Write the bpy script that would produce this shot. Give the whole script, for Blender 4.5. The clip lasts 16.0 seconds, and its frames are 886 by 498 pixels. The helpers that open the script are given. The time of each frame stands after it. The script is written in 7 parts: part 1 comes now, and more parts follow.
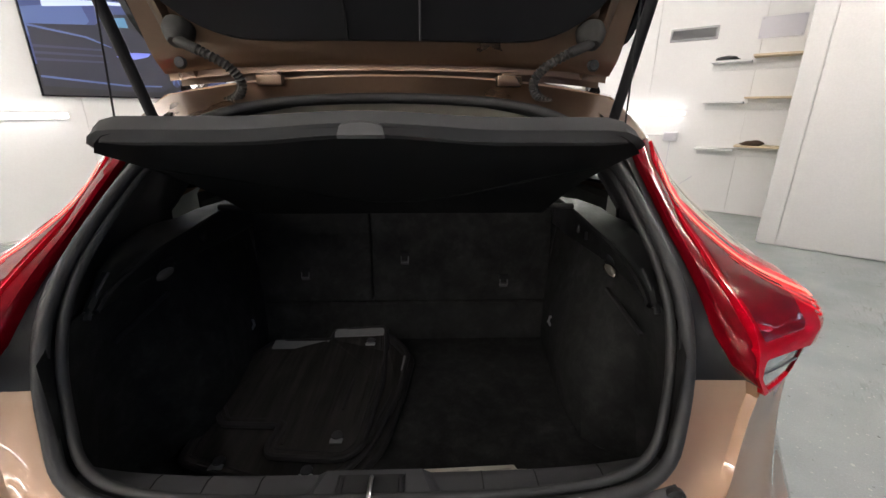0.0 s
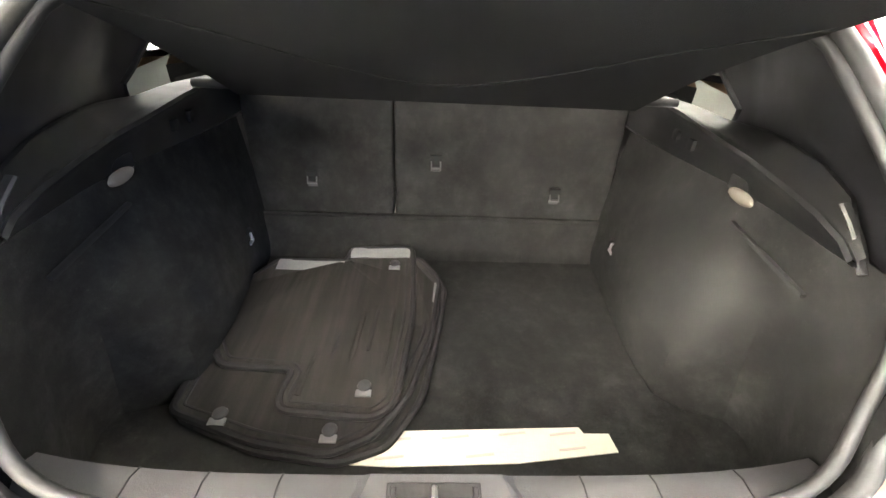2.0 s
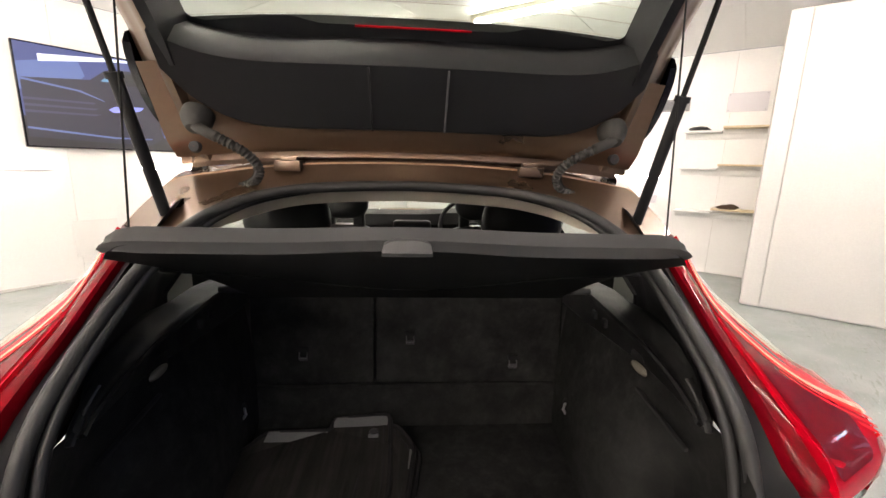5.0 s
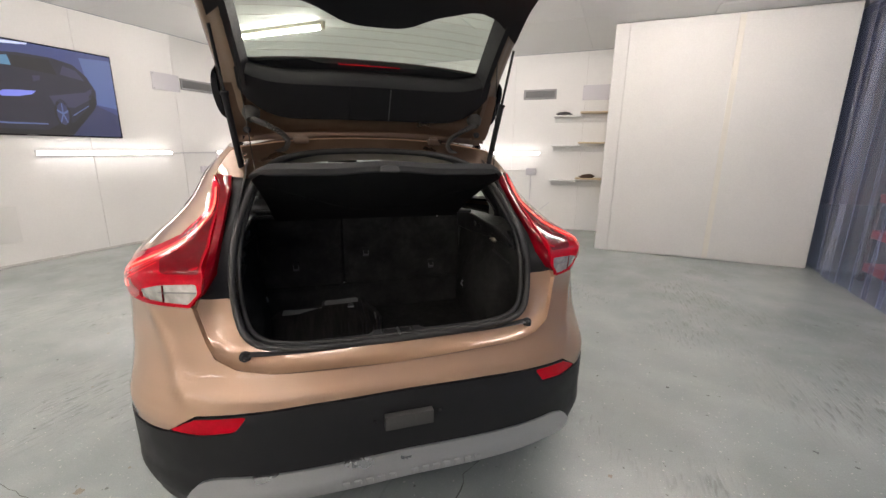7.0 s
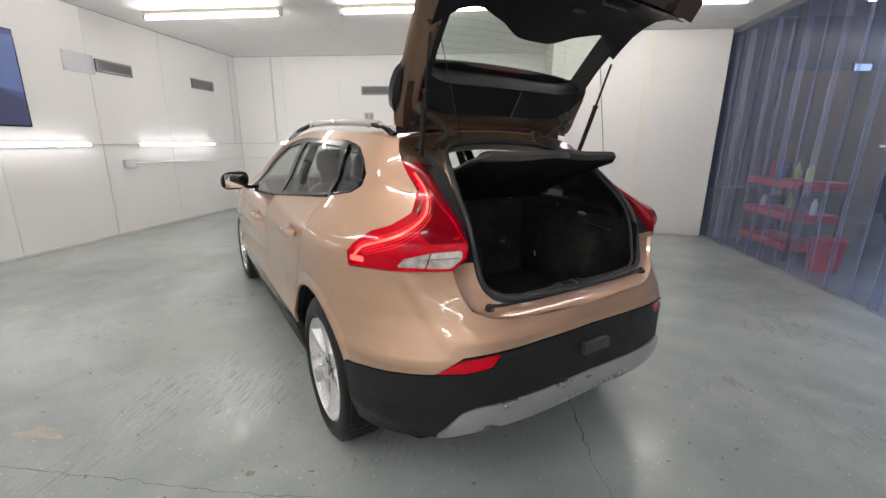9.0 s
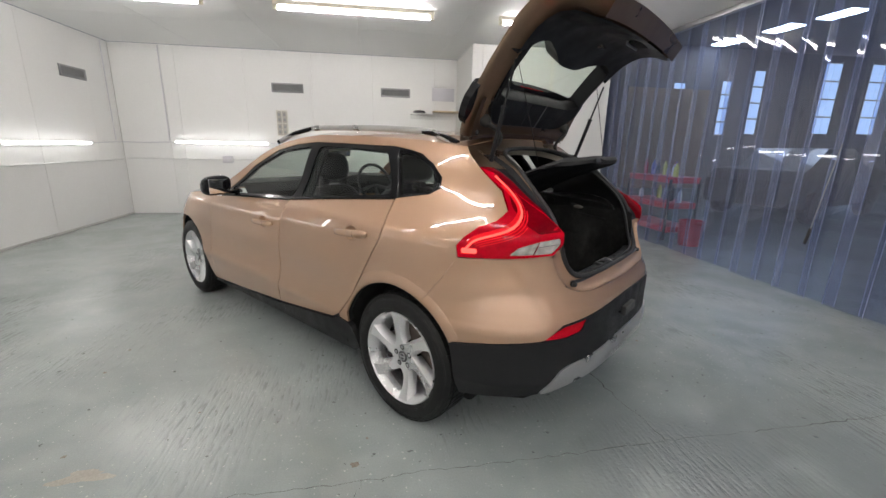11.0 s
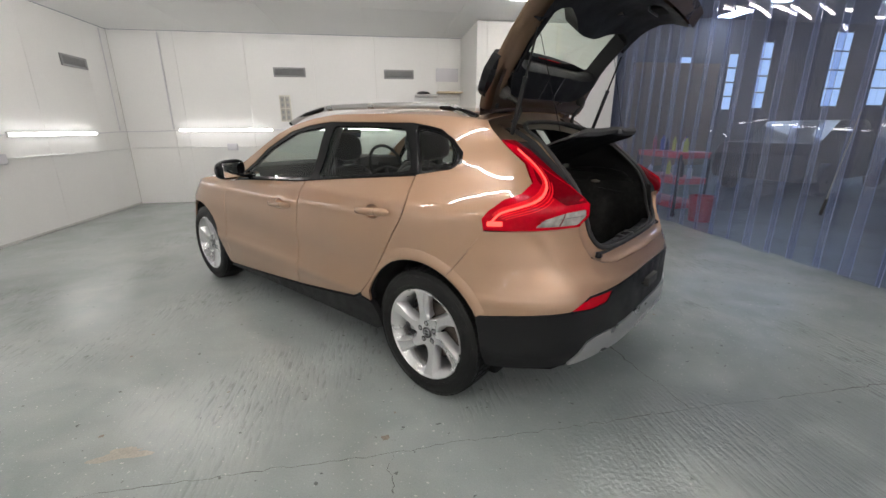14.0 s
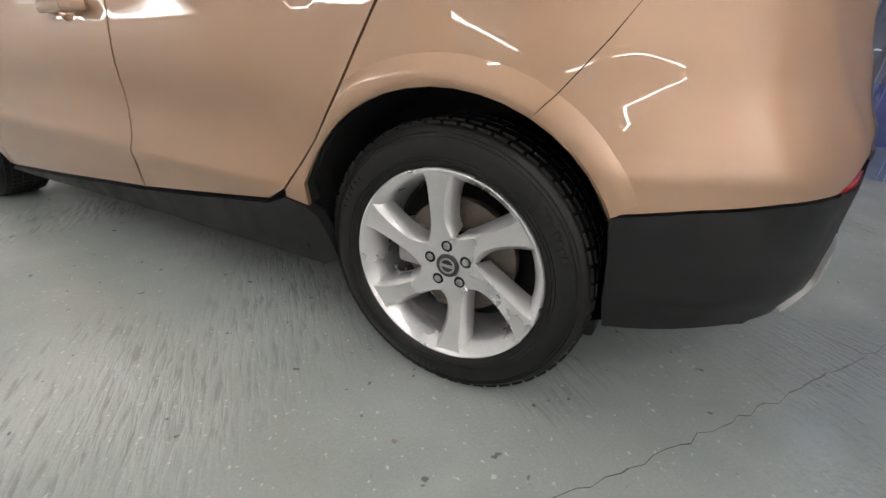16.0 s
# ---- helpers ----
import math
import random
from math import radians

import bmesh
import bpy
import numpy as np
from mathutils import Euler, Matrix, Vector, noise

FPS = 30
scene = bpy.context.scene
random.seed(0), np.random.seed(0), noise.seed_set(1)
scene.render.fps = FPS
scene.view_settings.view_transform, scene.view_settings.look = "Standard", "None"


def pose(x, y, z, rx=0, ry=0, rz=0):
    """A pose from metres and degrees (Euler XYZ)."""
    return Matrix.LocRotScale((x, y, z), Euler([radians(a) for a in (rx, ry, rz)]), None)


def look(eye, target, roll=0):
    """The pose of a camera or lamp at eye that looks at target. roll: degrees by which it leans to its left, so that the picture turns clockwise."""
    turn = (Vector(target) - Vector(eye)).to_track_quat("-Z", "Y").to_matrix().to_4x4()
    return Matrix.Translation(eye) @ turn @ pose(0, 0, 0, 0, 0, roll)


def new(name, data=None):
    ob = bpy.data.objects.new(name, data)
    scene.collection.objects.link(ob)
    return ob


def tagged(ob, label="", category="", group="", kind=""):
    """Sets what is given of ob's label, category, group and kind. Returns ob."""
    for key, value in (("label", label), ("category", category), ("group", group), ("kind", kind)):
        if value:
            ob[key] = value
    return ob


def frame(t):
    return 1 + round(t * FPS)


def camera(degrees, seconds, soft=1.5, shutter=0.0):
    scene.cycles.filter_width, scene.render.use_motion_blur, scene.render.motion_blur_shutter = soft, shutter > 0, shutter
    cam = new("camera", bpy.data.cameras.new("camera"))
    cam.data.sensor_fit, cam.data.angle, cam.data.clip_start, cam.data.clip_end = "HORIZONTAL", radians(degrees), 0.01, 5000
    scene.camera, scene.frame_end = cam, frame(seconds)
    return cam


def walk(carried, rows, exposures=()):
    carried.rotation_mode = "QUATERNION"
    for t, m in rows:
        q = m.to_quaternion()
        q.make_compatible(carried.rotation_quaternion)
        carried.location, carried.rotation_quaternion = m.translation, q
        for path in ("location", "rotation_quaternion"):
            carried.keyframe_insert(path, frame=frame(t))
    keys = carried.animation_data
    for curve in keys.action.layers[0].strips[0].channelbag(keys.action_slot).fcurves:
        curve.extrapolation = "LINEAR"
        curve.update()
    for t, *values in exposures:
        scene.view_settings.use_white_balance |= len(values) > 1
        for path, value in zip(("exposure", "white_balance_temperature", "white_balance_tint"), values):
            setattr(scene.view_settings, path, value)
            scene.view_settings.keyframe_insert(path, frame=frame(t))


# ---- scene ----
# ---------------------------------------------------------------- camera
cam = camera(94.5, 16.0, soft=1.5)
PATH = [
    (0, (0.086, -0.268, 1.301), (0.146, 1.628, 0.667), 0.2),
    (0.5, (0.068, -0.211, 1.27), (0.121, 1.644, 0.524), 0.2),
    (1, (0.033, -0.138, 1.256), (0.083, 1.645, 0.351), 0.9),
    (1.5, (0.002, -0.075, 1.23), (0.066, 1.65, 0.219), 2.2),
    (2, (-0.018, -0.027, 1.229), (0.061, 1.664, 0.165), 3.0),
    (2.5, (-0.022, -0.019, 1.225), (0.064, 1.699, 0.204), 3.5),
    (3, (-0.012, -0.021, 1.259), (0.071, 1.807, 0.452), 3.3),
    (3.5, (0.005, -0.025, 1.325), (0.099, 1.87, 0.695), 2.4),
    (3.7, (0.007, -0.041, 1.337), (0.092, 1.872, 0.76), 2.1),
    (5.8, (-0.011, -0.441, 1.383), (0.352, 1.487, 0.997), 0.6),
    (6, (-0.046, -0.535, 1.37), (0.412, 1.368, 0.959), -0.0),
    (6.5, (-0.113, -0.795, 1.333), (0.447, 1.068, 0.868), 0.7),
    (7, (-0.228, -0.98, 1.336), (0.357, 0.874, 0.867), 0.7),
    (7.5, (-0.484, -1.092, 1.325), (0.186, 0.729, 0.841), 0.3),
    (8, (-0.732, -1.056, 1.302), (0.027, 0.725, 0.801), 0.5),
    (8.5, (-0.999, -0.941, 1.315), (-0.093, 0.773, 0.823), 0.6),
    (9, (-1.284, -0.85, 1.316), (-0.241, 0.784, 0.82), 0.8),
    (9.2, (-1.37, -0.813, 1.308), (-0.273, 0.781, 0.801), 1.0),
    (11.3, (-2.148, -0.477, 1.341), (-0.665, 0.773, 0.853), 1.2),
    (11.5, (-2.174, -0.476, 1.342), (-0.696, 0.779, 0.854), 1.0),
    (12, (-2.175, -0.474, 1.335), (-0.716, 0.801, 0.841), 0.5),
    (12.5, (-2.148, -0.477, 1.327), (-0.726, 0.834, 0.818), -0.3),
    (13, (-2.133, -0.482, 1.33), (-0.72, 0.836, 0.815), -0.6),
    (13.5, (-2.139, -0.477, 1.326), (-0.71, 0.82, 0.802), -0.5),
    (14, (-2.143, -0.43, 1.295), (-0.695, 0.83, 0.733), -0.3),
    (14.5, (-2.058, -0.24, 1.197), (-0.603, 0.953, 0.52), -0.6),
    (15, (-1.902, 0.036, 1.077), (-0.422, 1.109, 0.265), -0.3),
    (15.5, (-1.747, 0.31, 0.947), (-0.189, 1.212, 0.076), -0.1),
    (16, (-1.564, 0.474, 0.772), (0.045, 1.281, -0.1), 2.5),
]
EXPOSURES = [(0, 0.40, 6500, 15), (.5, 1.10, 6500, 14), (1, 1.85, 6500, 13), (1.5, 2.92, 6850, 12), (2, 3.82, 7000, 11), (2.5, 4.10, 7050, 11), (3, 3.85, 7200, 14), (3.5, 3.30, 7300, 15), (3.7, 2.80, 7300, 17), (4.3, 1.75, 7200, 17), (5.1, 0.95, 7100, 18),
             (6, 0.47, 7000, 18), (7, 0.20, 6700, 17), (8, 0.05, 6600, 17), (9, 0.02, 6400, 15), (12.5, -0.18, 6350, 13), (14, -0.18, 6400, 13), (15, -0.18, 6500, 13), (16, 0.03, 6500, 14)]
walk(cam, [(t, look(eye, target, roll)) for t, eye, target, roll in PATH], EXPOSURES)

# ---------------------------------------------------------------- world, lights, exposure
world = bpy.data.worlds.new("world")
scene.world = world
world.use_nodes = True
world.node_tree.nodes["Background"].inputs[0].default_value = (0.55, 0.65, 0.9, 1)
world.node_tree.nodes["Background"].inputs[1].default_value = 0.25
TUBE_POWER = 62.0        # ceiling tubes
WALL_TUBE_POWER = 13.0    # tubes on the walls


# ---------------------------------------------------------------- materials
def rgb(c):
    return (c[0], c[1], c[2], 1.0)


def mat(name, color, rough=0.5, metal=0.0, vary=0.12, scale=6.0, fine=90.0, bump=0.15, coat=0.0, rough_vary=0.1, random_tint=0.0, spec=0.5):
    """Surface with a coarse and a fine variation of colour, roughness and relief."""
    m = bpy.data.materials.new(name)
    m.use_nodes = True
    nt = m.node_tree
    b = nt.nodes["Principled BSDF"]
    b.inputs["Metallic"].default_value = metal
    b.inputs["Specular IOR Level"].default_value = spec
    if coat:
        b.inputs["Coat Weight"].default_value = coat
        b.inputs["Coat Roughness"].default_value = 0.03
    tc = nt.nodes.new("ShaderNodeTexCoord")
    n1, n2 = nt.nodes.new("ShaderNodeTexNoise"), nt.nodes.new("ShaderNodeTexNoise")
    n1.inputs["Scale"].default_value, n1.inputs["Detail"].default_value = scale, 5
    n2.inputs["Scale"].default_value, n2.inputs["Detail"].default_value = fine, 3
    for n in (n1, n2):
        nt.links.new(tc.outputs["Object"], n.inputs["Vector"])
    add = nt.nodes.new("ShaderNodeMath")
    add.operation = "ADD"
    nt.links.new(n1.outputs[0], add.inputs[0])
    nt.links.new(n2.outputs[0], add.inputs[1])
    ramp = nt.nodes.new("ShaderNodeMapRange")
    ramp.inputs[1].default_value, ramp.inputs[2].default_value = 0.6, 1.4
    ramp.inputs[3].default_value, ramp.inputs[4].default_value = 1 - vary, 1 + vary
    nt.links.new(add.outputs[0], ramp.inputs[0])
    mul = nt.nodes.new("ShaderNodeMixRGB")
    mul.blend_type = "MULTIPLY"
    mul.inputs[0].default_value = 1
    mul.inputs[1].default_value = rgb(color)
    nt.links.new(ramp.outputs[0], mul.inputs[2])
    last = mul.outputs[0]
    if random_tint:
        info = nt.nodes.new("ShaderNodeObjectInfo")
        r2 = nt.nodes.new("ShaderNodeMapRange")
        r2.inputs[3].default_value, r2.inputs[4].default_value = 1 - random_tint, 1 + random_tint
        nt.links.new(info.outputs["Random"], r2.inputs[0])
        m2 = nt.nodes.new("ShaderNodeMixRGB")
        m2.blend_type, m2.inputs[0].default_value = "MULTIPLY", 1
        nt.links.new(last, m2.inputs[1])
        nt.links.new(r2.outputs[0], m2.inputs[2])
        last = m2.outputs[0]
    nt.links.new(last, b.inputs["Base Color"])
    rr = nt.nodes.new("ShaderNodeMapRange")
    rr.inputs[1].default_value, rr.inputs[2].default_value = 0.3, 0.7
    rr.inputs[3].default_value, rr.inputs[4].default_value = max(0.02, rough - rough_vary), min(1, rough + rough_vary)
    nt.links.new(n1.outputs[0], rr.inputs[0])
    nt.links.new(rr.outputs[0], b.inputs["Roughness"])
    if bump:
        bp = nt.nodes.new("ShaderNodeBump")
        bp.inputs["Strength"].default_value, bp.inputs["Distance"].default_value = bump, 0.004
        nt.links.new(n2.outputs[0], bp.inputs["Height"])
        nt.links.new(bp.outputs[0], b.inputs["Normal"])
    return m


def glowing(name, color, strength):
    m = bpy.data.materials.new(name)
    m.use_nodes = True
    b = m.node_tree.nodes["Principled BSDF"]
    b.inputs["Base Color"].default_value = rgb((0.03, 0.03, 0.03) if strength < 2 else (0.8, 0.8, 0.8))
    b.inputs["Emission Color"].default_value, b.inputs["Emission Strength"].default_value = rgb(color), strength
    return m


def clear(name, tint, gloss=0.08, rough=0.02, haze=0.0, haze_color=(0.6, 0.6, 0.7)):
    """Thin clear sheet: what is behind shows through it, tinted, with a mirror-like sheen and some haze."""
    m = bpy.data.materials.new(name)
    m.use_nodes = True
    nt = m.node_tree
    nt.nodes.clear()
    out = nt.nodes.new("ShaderNodeOutputMaterial")
    tr, gl, mix = nt.nodes.new("ShaderNodeBsdfTransparent"), nt.nodes.new("ShaderNodeBsdfGlossy"), nt.nodes.new("ShaderNodeMixShader")
    tr.inputs[0].default_value = rgb(tint)
    gl.inputs["Roughness"].default_value = rough
    lw, pw, mr = nt.nodes.new("ShaderNodeLayerWeight"), nt.nodes.new("ShaderNodeMath"), nt.nodes.new("ShaderNodeMath")
    pw.operation, mr.operation = "POWER", "MULTIPLY_ADD"
    pw.inputs[1].default_value = 5.0
    mr.inputs[1].default_value, mr.inputs[2].default_value = min(0.9, gloss * 14), gloss
    mr.use_clamp = True
    lw.inputs[0].default_value = 0.5
    nt.links.new(lw.outputs["Facing"], pw.inputs[0])
    nt.links.new(pw.outputs[0], mr.inputs[0])
    nt.links.new(mr.outputs[0], mix.inputs[0])
    nt.links.new(tr.outputs[0], mix.inputs[1])
    nt.links.new(gl.outputs[0], mix.inputs[2])
    last = mix.outputs[0]
    if haze:
        df, m2 = nt.nodes.new("ShaderNodeBsdfTranslucent"), nt.nodes.new("ShaderNodeMixShader")
        df.inputs[0].default_value = rgb(haze_color)
        d2, m3 = nt.nodes.new("ShaderNodeBsdfDiffuse"), nt.nodes.new("ShaderNodeMixShader")
        d2.inputs[0].default_value = rgb(haze_color)
        m3.inputs[0].default_value = 0.5
        nt.links.new(df.outputs[0], m3.inputs[1])
        nt.links.new(d2.outputs[0], m3.inputs[2])
        m2.inputs[0].default_value = haze
        nt.links.new(last, m2.inputs[1])
        nt.links.new(m3.outputs[0], m2.inputs[2])
        last = m2.outputs[0]
    nt.links.new(last, out.inputs[0])
    return m


def paint_material(name, color):
    """Metallic car paint: a soft flake layer under a sharp clear coat."""
    m = mat(name, color, rough=0.50, metal=0.55, vary=0.035, scale=2.0, fine=1400.0, bump=0.0, coat=1.0, rough_vary=0.03)
    b = m.node_tree.nodes["Principled BSDF"]
    b.inputs["Coat IOR"].default_value = 1.78
    b.inputs["Coat Roughness"].default_value = 0.012
    return m


def floor_material():
    """Worn grey-green floor paint over trowelled concrete: brush ridges, scuffs, stains, glossy spots."""
    m = bpy.data.materials.new("floor_paint")
    m.use_nodes = True
    nt = m.node_tree
    b = nt.nodes["Principled BSDF"]
    tc = nt.nodes.new("ShaderNodeTexCoord")

    def noise_node(scale, detail=5, stretch=None, rot=0.0, dist=0.0):
        n = nt.nodes.new("ShaderNodeTexNoise")
        n.inputs["Scale"].default_value, n.inputs["Detail"].default_value, n.inputs["Distortion"].default_value = scale, detail, dist
        mp = nt.nodes.new("ShaderNodeMapping")
        mp.inputs["Scale"].default_value = stretch or (1, 1, 1)
        mp.inputs["Rotation"].default_value = (0, 0, rot)
        nt.links.new(tc.outputs["Object"], mp.inputs[0])
        nt.links.new(mp.outputs[0], n.inputs["Vector"])
        return n.outputs[0]

    def ranged(src, a, c, lo, hi):
        r = nt.nodes.new("ShaderNodeMapRange")
        for k, v in enumerate((a, c, lo, hi)):
            r.inputs[k + 1].default_value = v
        nt.links.new(src, r.inputs[0])
        return r.outputs[0]

    def mixed(fac, c1, c2, mode="MIX"):
        x = nt.nodes.new("ShaderNodeMixRGB")
        x.blend_type = mode
        for k, v in ((0, fac), (1, c1), (2, c2)):
            if isinstance(v, (int, float)):
                x.inputs[k].default_value = v
            elif isinstance(v, tuple):
                x.inputs[k].default_value = rgb(v)
            else:
                nt.links.new(v, x.inputs[k])
        return x.outputs[0]
    def product(p, q):
        n = nt.nodes.new("ShaderNodeMath")
        n.operation = "MULTIPLY"
        nt.links.new(p, n.inputs[0])
        nt.links.new(q, n.inputs[1])
        return n.outputs[0]

    def total(p, q, k=1.0):
        n = nt.nodes.new("ShaderNodeMath")
        n.operation = "MULTIPLY_ADD"
        n.inputs[1].default_value = k
        nt.links.new(q, n.inputs[0])
        nt.links.new(p, n.inputs[2])
        return n.outputs[0]
    big = noise_node(0.55, 6)
    mid = noise_node(3.5, 6, dist=0.4)
    ridge = noise_node(1.0, 2, (52, 8.0, 1), radians(3), 0.15)
    broad = noise_node(1.0, 2, (24, 2.6, 1), radians(3), 0.1)
    stroke = ranged(noise_node(0.9, 1, (1.3, 1, 1), dist=0.3), 0.46, 0.66, 0, 1)
    swirl = ranged(noise_node(0.7, 1, dist=0.3), 0.46, 0.66, 0.04, 0.8)
    pits = noise_node(46, 3)

    def round_patch(u, v, inner, outer):
        n = nt.nodes.new("ShaderNodeVectorMath")
        n.operation = "DISTANCE"
        n.inputs[1].default_value = (u, v, 0)
        nt.links.new(tc.outputs["Object"], n.inputs[0])
        return ranged(n.outputs["Value"], inner, outer, 1, 0)
    # coarse, lumpy paint where the floor was patched
    rough_paint = product(round_patch(-0.05, -0.55, 0.25, 0.75), ranged(noise_node(2.2, 2, dist=0.3), 0.36, 0.56, 0, 1))
    left_paint = product(round_patch(-3.4, -0.9, 0.4, 1.3), ranged(noise_node(1.8, 2, dist=0.3), 0.40, 0.60, 0, 1))
    lumps = noise_node(19, 4, dist=0.6)
    col = mixed(ranged(big, 0.35, 0.65, 0, 1), FLOOR_DARK, FLOOR_LIGHT)
    col = mixed(ranged(mid, 0.40, 0.78, 0, 0.38), col, (0.46, 0.475, 0.47))
    # pinkish dust, darker scrubbed areas, bare grooves, paint flecks and grit
    col = mixed(ranged(noise_node(1.6, 3, dist=0.4), 0.50, 0.80, 0, 0.2), col, (0.17, 0.185, 0.18))
    col = mixed(product(ranged(ridge, 0.57, 0.68, 0, 0.48), stroke), col, (0.13, 0.137, 0.132))
    col = mixed(ranged(noise_node(55, 2), 0.665, 0.72, 0, 0.7), col, (0.56, 0.56, 0.53))
    col = mixed(ranged(noise_node(24, 2), 0.71, 0.74, 0, 0.8), col, (0.10, 0.103, 0.10))
    col = mixed(ranged(noise_node(2.4, 2, dist=0.4), 0.42, 0.72, 0, 0.16), col, (0.21, 0.215, 0.20))
    col = mixed(0.5, col, ranged(noise_node(160, 2), 0.3, 0.7, 0.86, 1.1), "MULTIPLY")
    # darker paint over one part, deepened in the colour for shade behind the car
    shaded_coat = product(round_patch(0.15, -0.70, 0.50, 1.35), ranged(noise_node(1.7, 2, dist=0.3), 0.36, 0.52, 0.35, 0.80))
    col = mixed(shaded_coat, col, (0.165, 0.188, 0.190))
    nt.links.new(col, b.inputs["Base Color"])
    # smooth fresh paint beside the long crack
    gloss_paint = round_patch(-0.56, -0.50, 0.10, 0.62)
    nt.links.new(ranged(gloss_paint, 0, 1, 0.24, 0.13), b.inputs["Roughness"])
    height = product(ranged(ridge, 0.42, 0.66, 0.38, -0.38), stroke)
    height = total(height, product(ranged(broad, 0.40, 0.66, 0.5, -0.5), stroke), 0.25)
    height = total(height, product(pits, swirl), 0.45)
    height = total(height, product(lumps, swirl), 0.22)
    coarse = noise_node(48, 2, dist=0.3)
    height = total(height, product(coarse, rough_paint), 1.5)
    height = total(height, product(coarse, left_paint), 0.9)
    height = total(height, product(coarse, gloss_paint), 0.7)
    height = total(height, mid, 0.05)
    bp = nt.nodes.new("ShaderNodeBump")
    bp.inputs["Strength"].default_value, bp.inputs["Distance"].default_value = 0.6, 0.0045
    nt.links.new(height, bp.inputs["Height"])
    nt.links.new(bp.outputs[0], b.inputs["Normal"])
    return m


FLOOR_DARK, FLOOR_LIGHT = (0.248, 0.281, 0.274), (0.360, 0.395, 0.384)
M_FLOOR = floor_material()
M_WALL = mat("white_wall_paint", (0.80, 0.795, 0.775), 0.45, vary=0.035, scale=1.2, fine=60, bump=0.06)
M_BOARDS = mat("white_board_paint", (0.655, 0.648, 0.62), 0.55, vary=0.06, scale=1.6, fine=60, bump=0.08)
M_CEIL = mat("white_ceiling_paint", (0.74, 0.74, 0.725), 0.6, vary=0.04, scale=1.5, fine=50, bump=0.05)
M_JOINT = mat("panel_joint", (0.56, 0.55, 0.52), 0.7, vary=0.15, scale=8)
M_VENT = mat("grey_vent_metal", (0.30, 0.30, 0.30), 0.45, metal=0.3)
M_VENTBACK = mat("vent_shadow_grey", (0.12, 0.12, 0.12), 0.7, vary=0.1)
M_WHITE = mat("white_plastic", (0.72, 0.72, 0.70), 0.4, vary=0.04)
M_SOCKET = mat("beige_socket", (0.42, 0.40, 0.35), 0.5, vary=0.08)
M_LILAC = mat("pale_panel", (0.62, 0.61, 0.64), 0.5, vary=0.03)
M_WOOD = mat("pale_shelf_wood", (0.62, 0.50, 0.32), 0.5, vary=0.12, scale=9)
M_TUBE = glowing("tube_light", (1.0, 0.958, 0.908), TUBE_POWER)
M_WALLTUBE = glowing("wall_tube_light", (1.0, 0.99, 0.95), WALL_TUBE_POWER)
M_FIXTURE = mat("fixture_cream", (0.70, 0.67, 0.55), 0.5, vary=0.05)
M_CRACK = mat("crack_dark", (0.085, 0.088, 0.083), 0.9, vary=0.3, scale=20)
M_BLACK = mat("black_plastic", (0.013, 0.013, 0.014), 0.5, vary=0.15, scale=10, fine=700, bump=0.12, spec=0.2)
M_GLOSSBLACK = mat("gloss_black_trim", (0.006, 0.006, 0.007), 0.14, vary=0.1, bump=0.0, spec=0.22)
M_RUBBER = mat("black_rubber", (0.018, 0.018, 0.018), 0.6, vary=0.2, scale=12, bump=0.1)
M_GREYTRIM = mat("grey_plastic", (0.10, 0.10, 0.10), 0.5, vary=0.1, fine=500, bump=0.1)
M_SILLTRIM = mat("sill_plastic", (0.040, 0.040, 0.041), 0.40, vary=0.15, fine=500, bump=0.1)
def carpet_material():
    """Needle-felt carpet: matted light fluff in patches over dark fibres."""
    m = mat("charcoal_carpet", (0.0185, 0.0185, 0.0178), 0.97, vary=0.5, scale=13, fine=900, bump=0.22, spec=0.05)
    nt = m.node_tree
    b = nt.nodes["Principled BSDF"]
    src = b.inputs["Base Color"].links[0].from_socket
    tc = nt.nodes.new("ShaderNodeTexCoord")
    for scale, lo, hi, gain in ((34, 0.44, 0.68, 1.35), (150, 0.60, 0.70, 1.6), (6, 0.40, 0.64, 1.4)):
        n, r, x = nt.nodes.new("ShaderNodeTexNoise"), nt.nodes.new("ShaderNodeMapRange"), nt.nodes.new("ShaderNodeMixRGB")
        n.inputs["Scale"].default_value, n.inputs["Detail"].default_value, n.inputs["Roughness"].default_value = scale, 7, 0.7
        for k, v in enumerate((lo, hi, 0.90, gain)):
            r.inputs[k + 1].default_value = v
        x.blend_type, x.inputs[0].default_value = "MULTIPLY", 1
        nt.links.new(tc.outputs["Object"], n.inputs["Vector"])
        nt.links.new(n.outputs[0], r.inputs[0])
        nt.links.new(src, x.inputs[1])
        nt.links.new(r.outputs[0], x.inputs[2])
        src = x.outputs[0]
    nt.links.new(src, b.inputs["Base Color"])
    return m


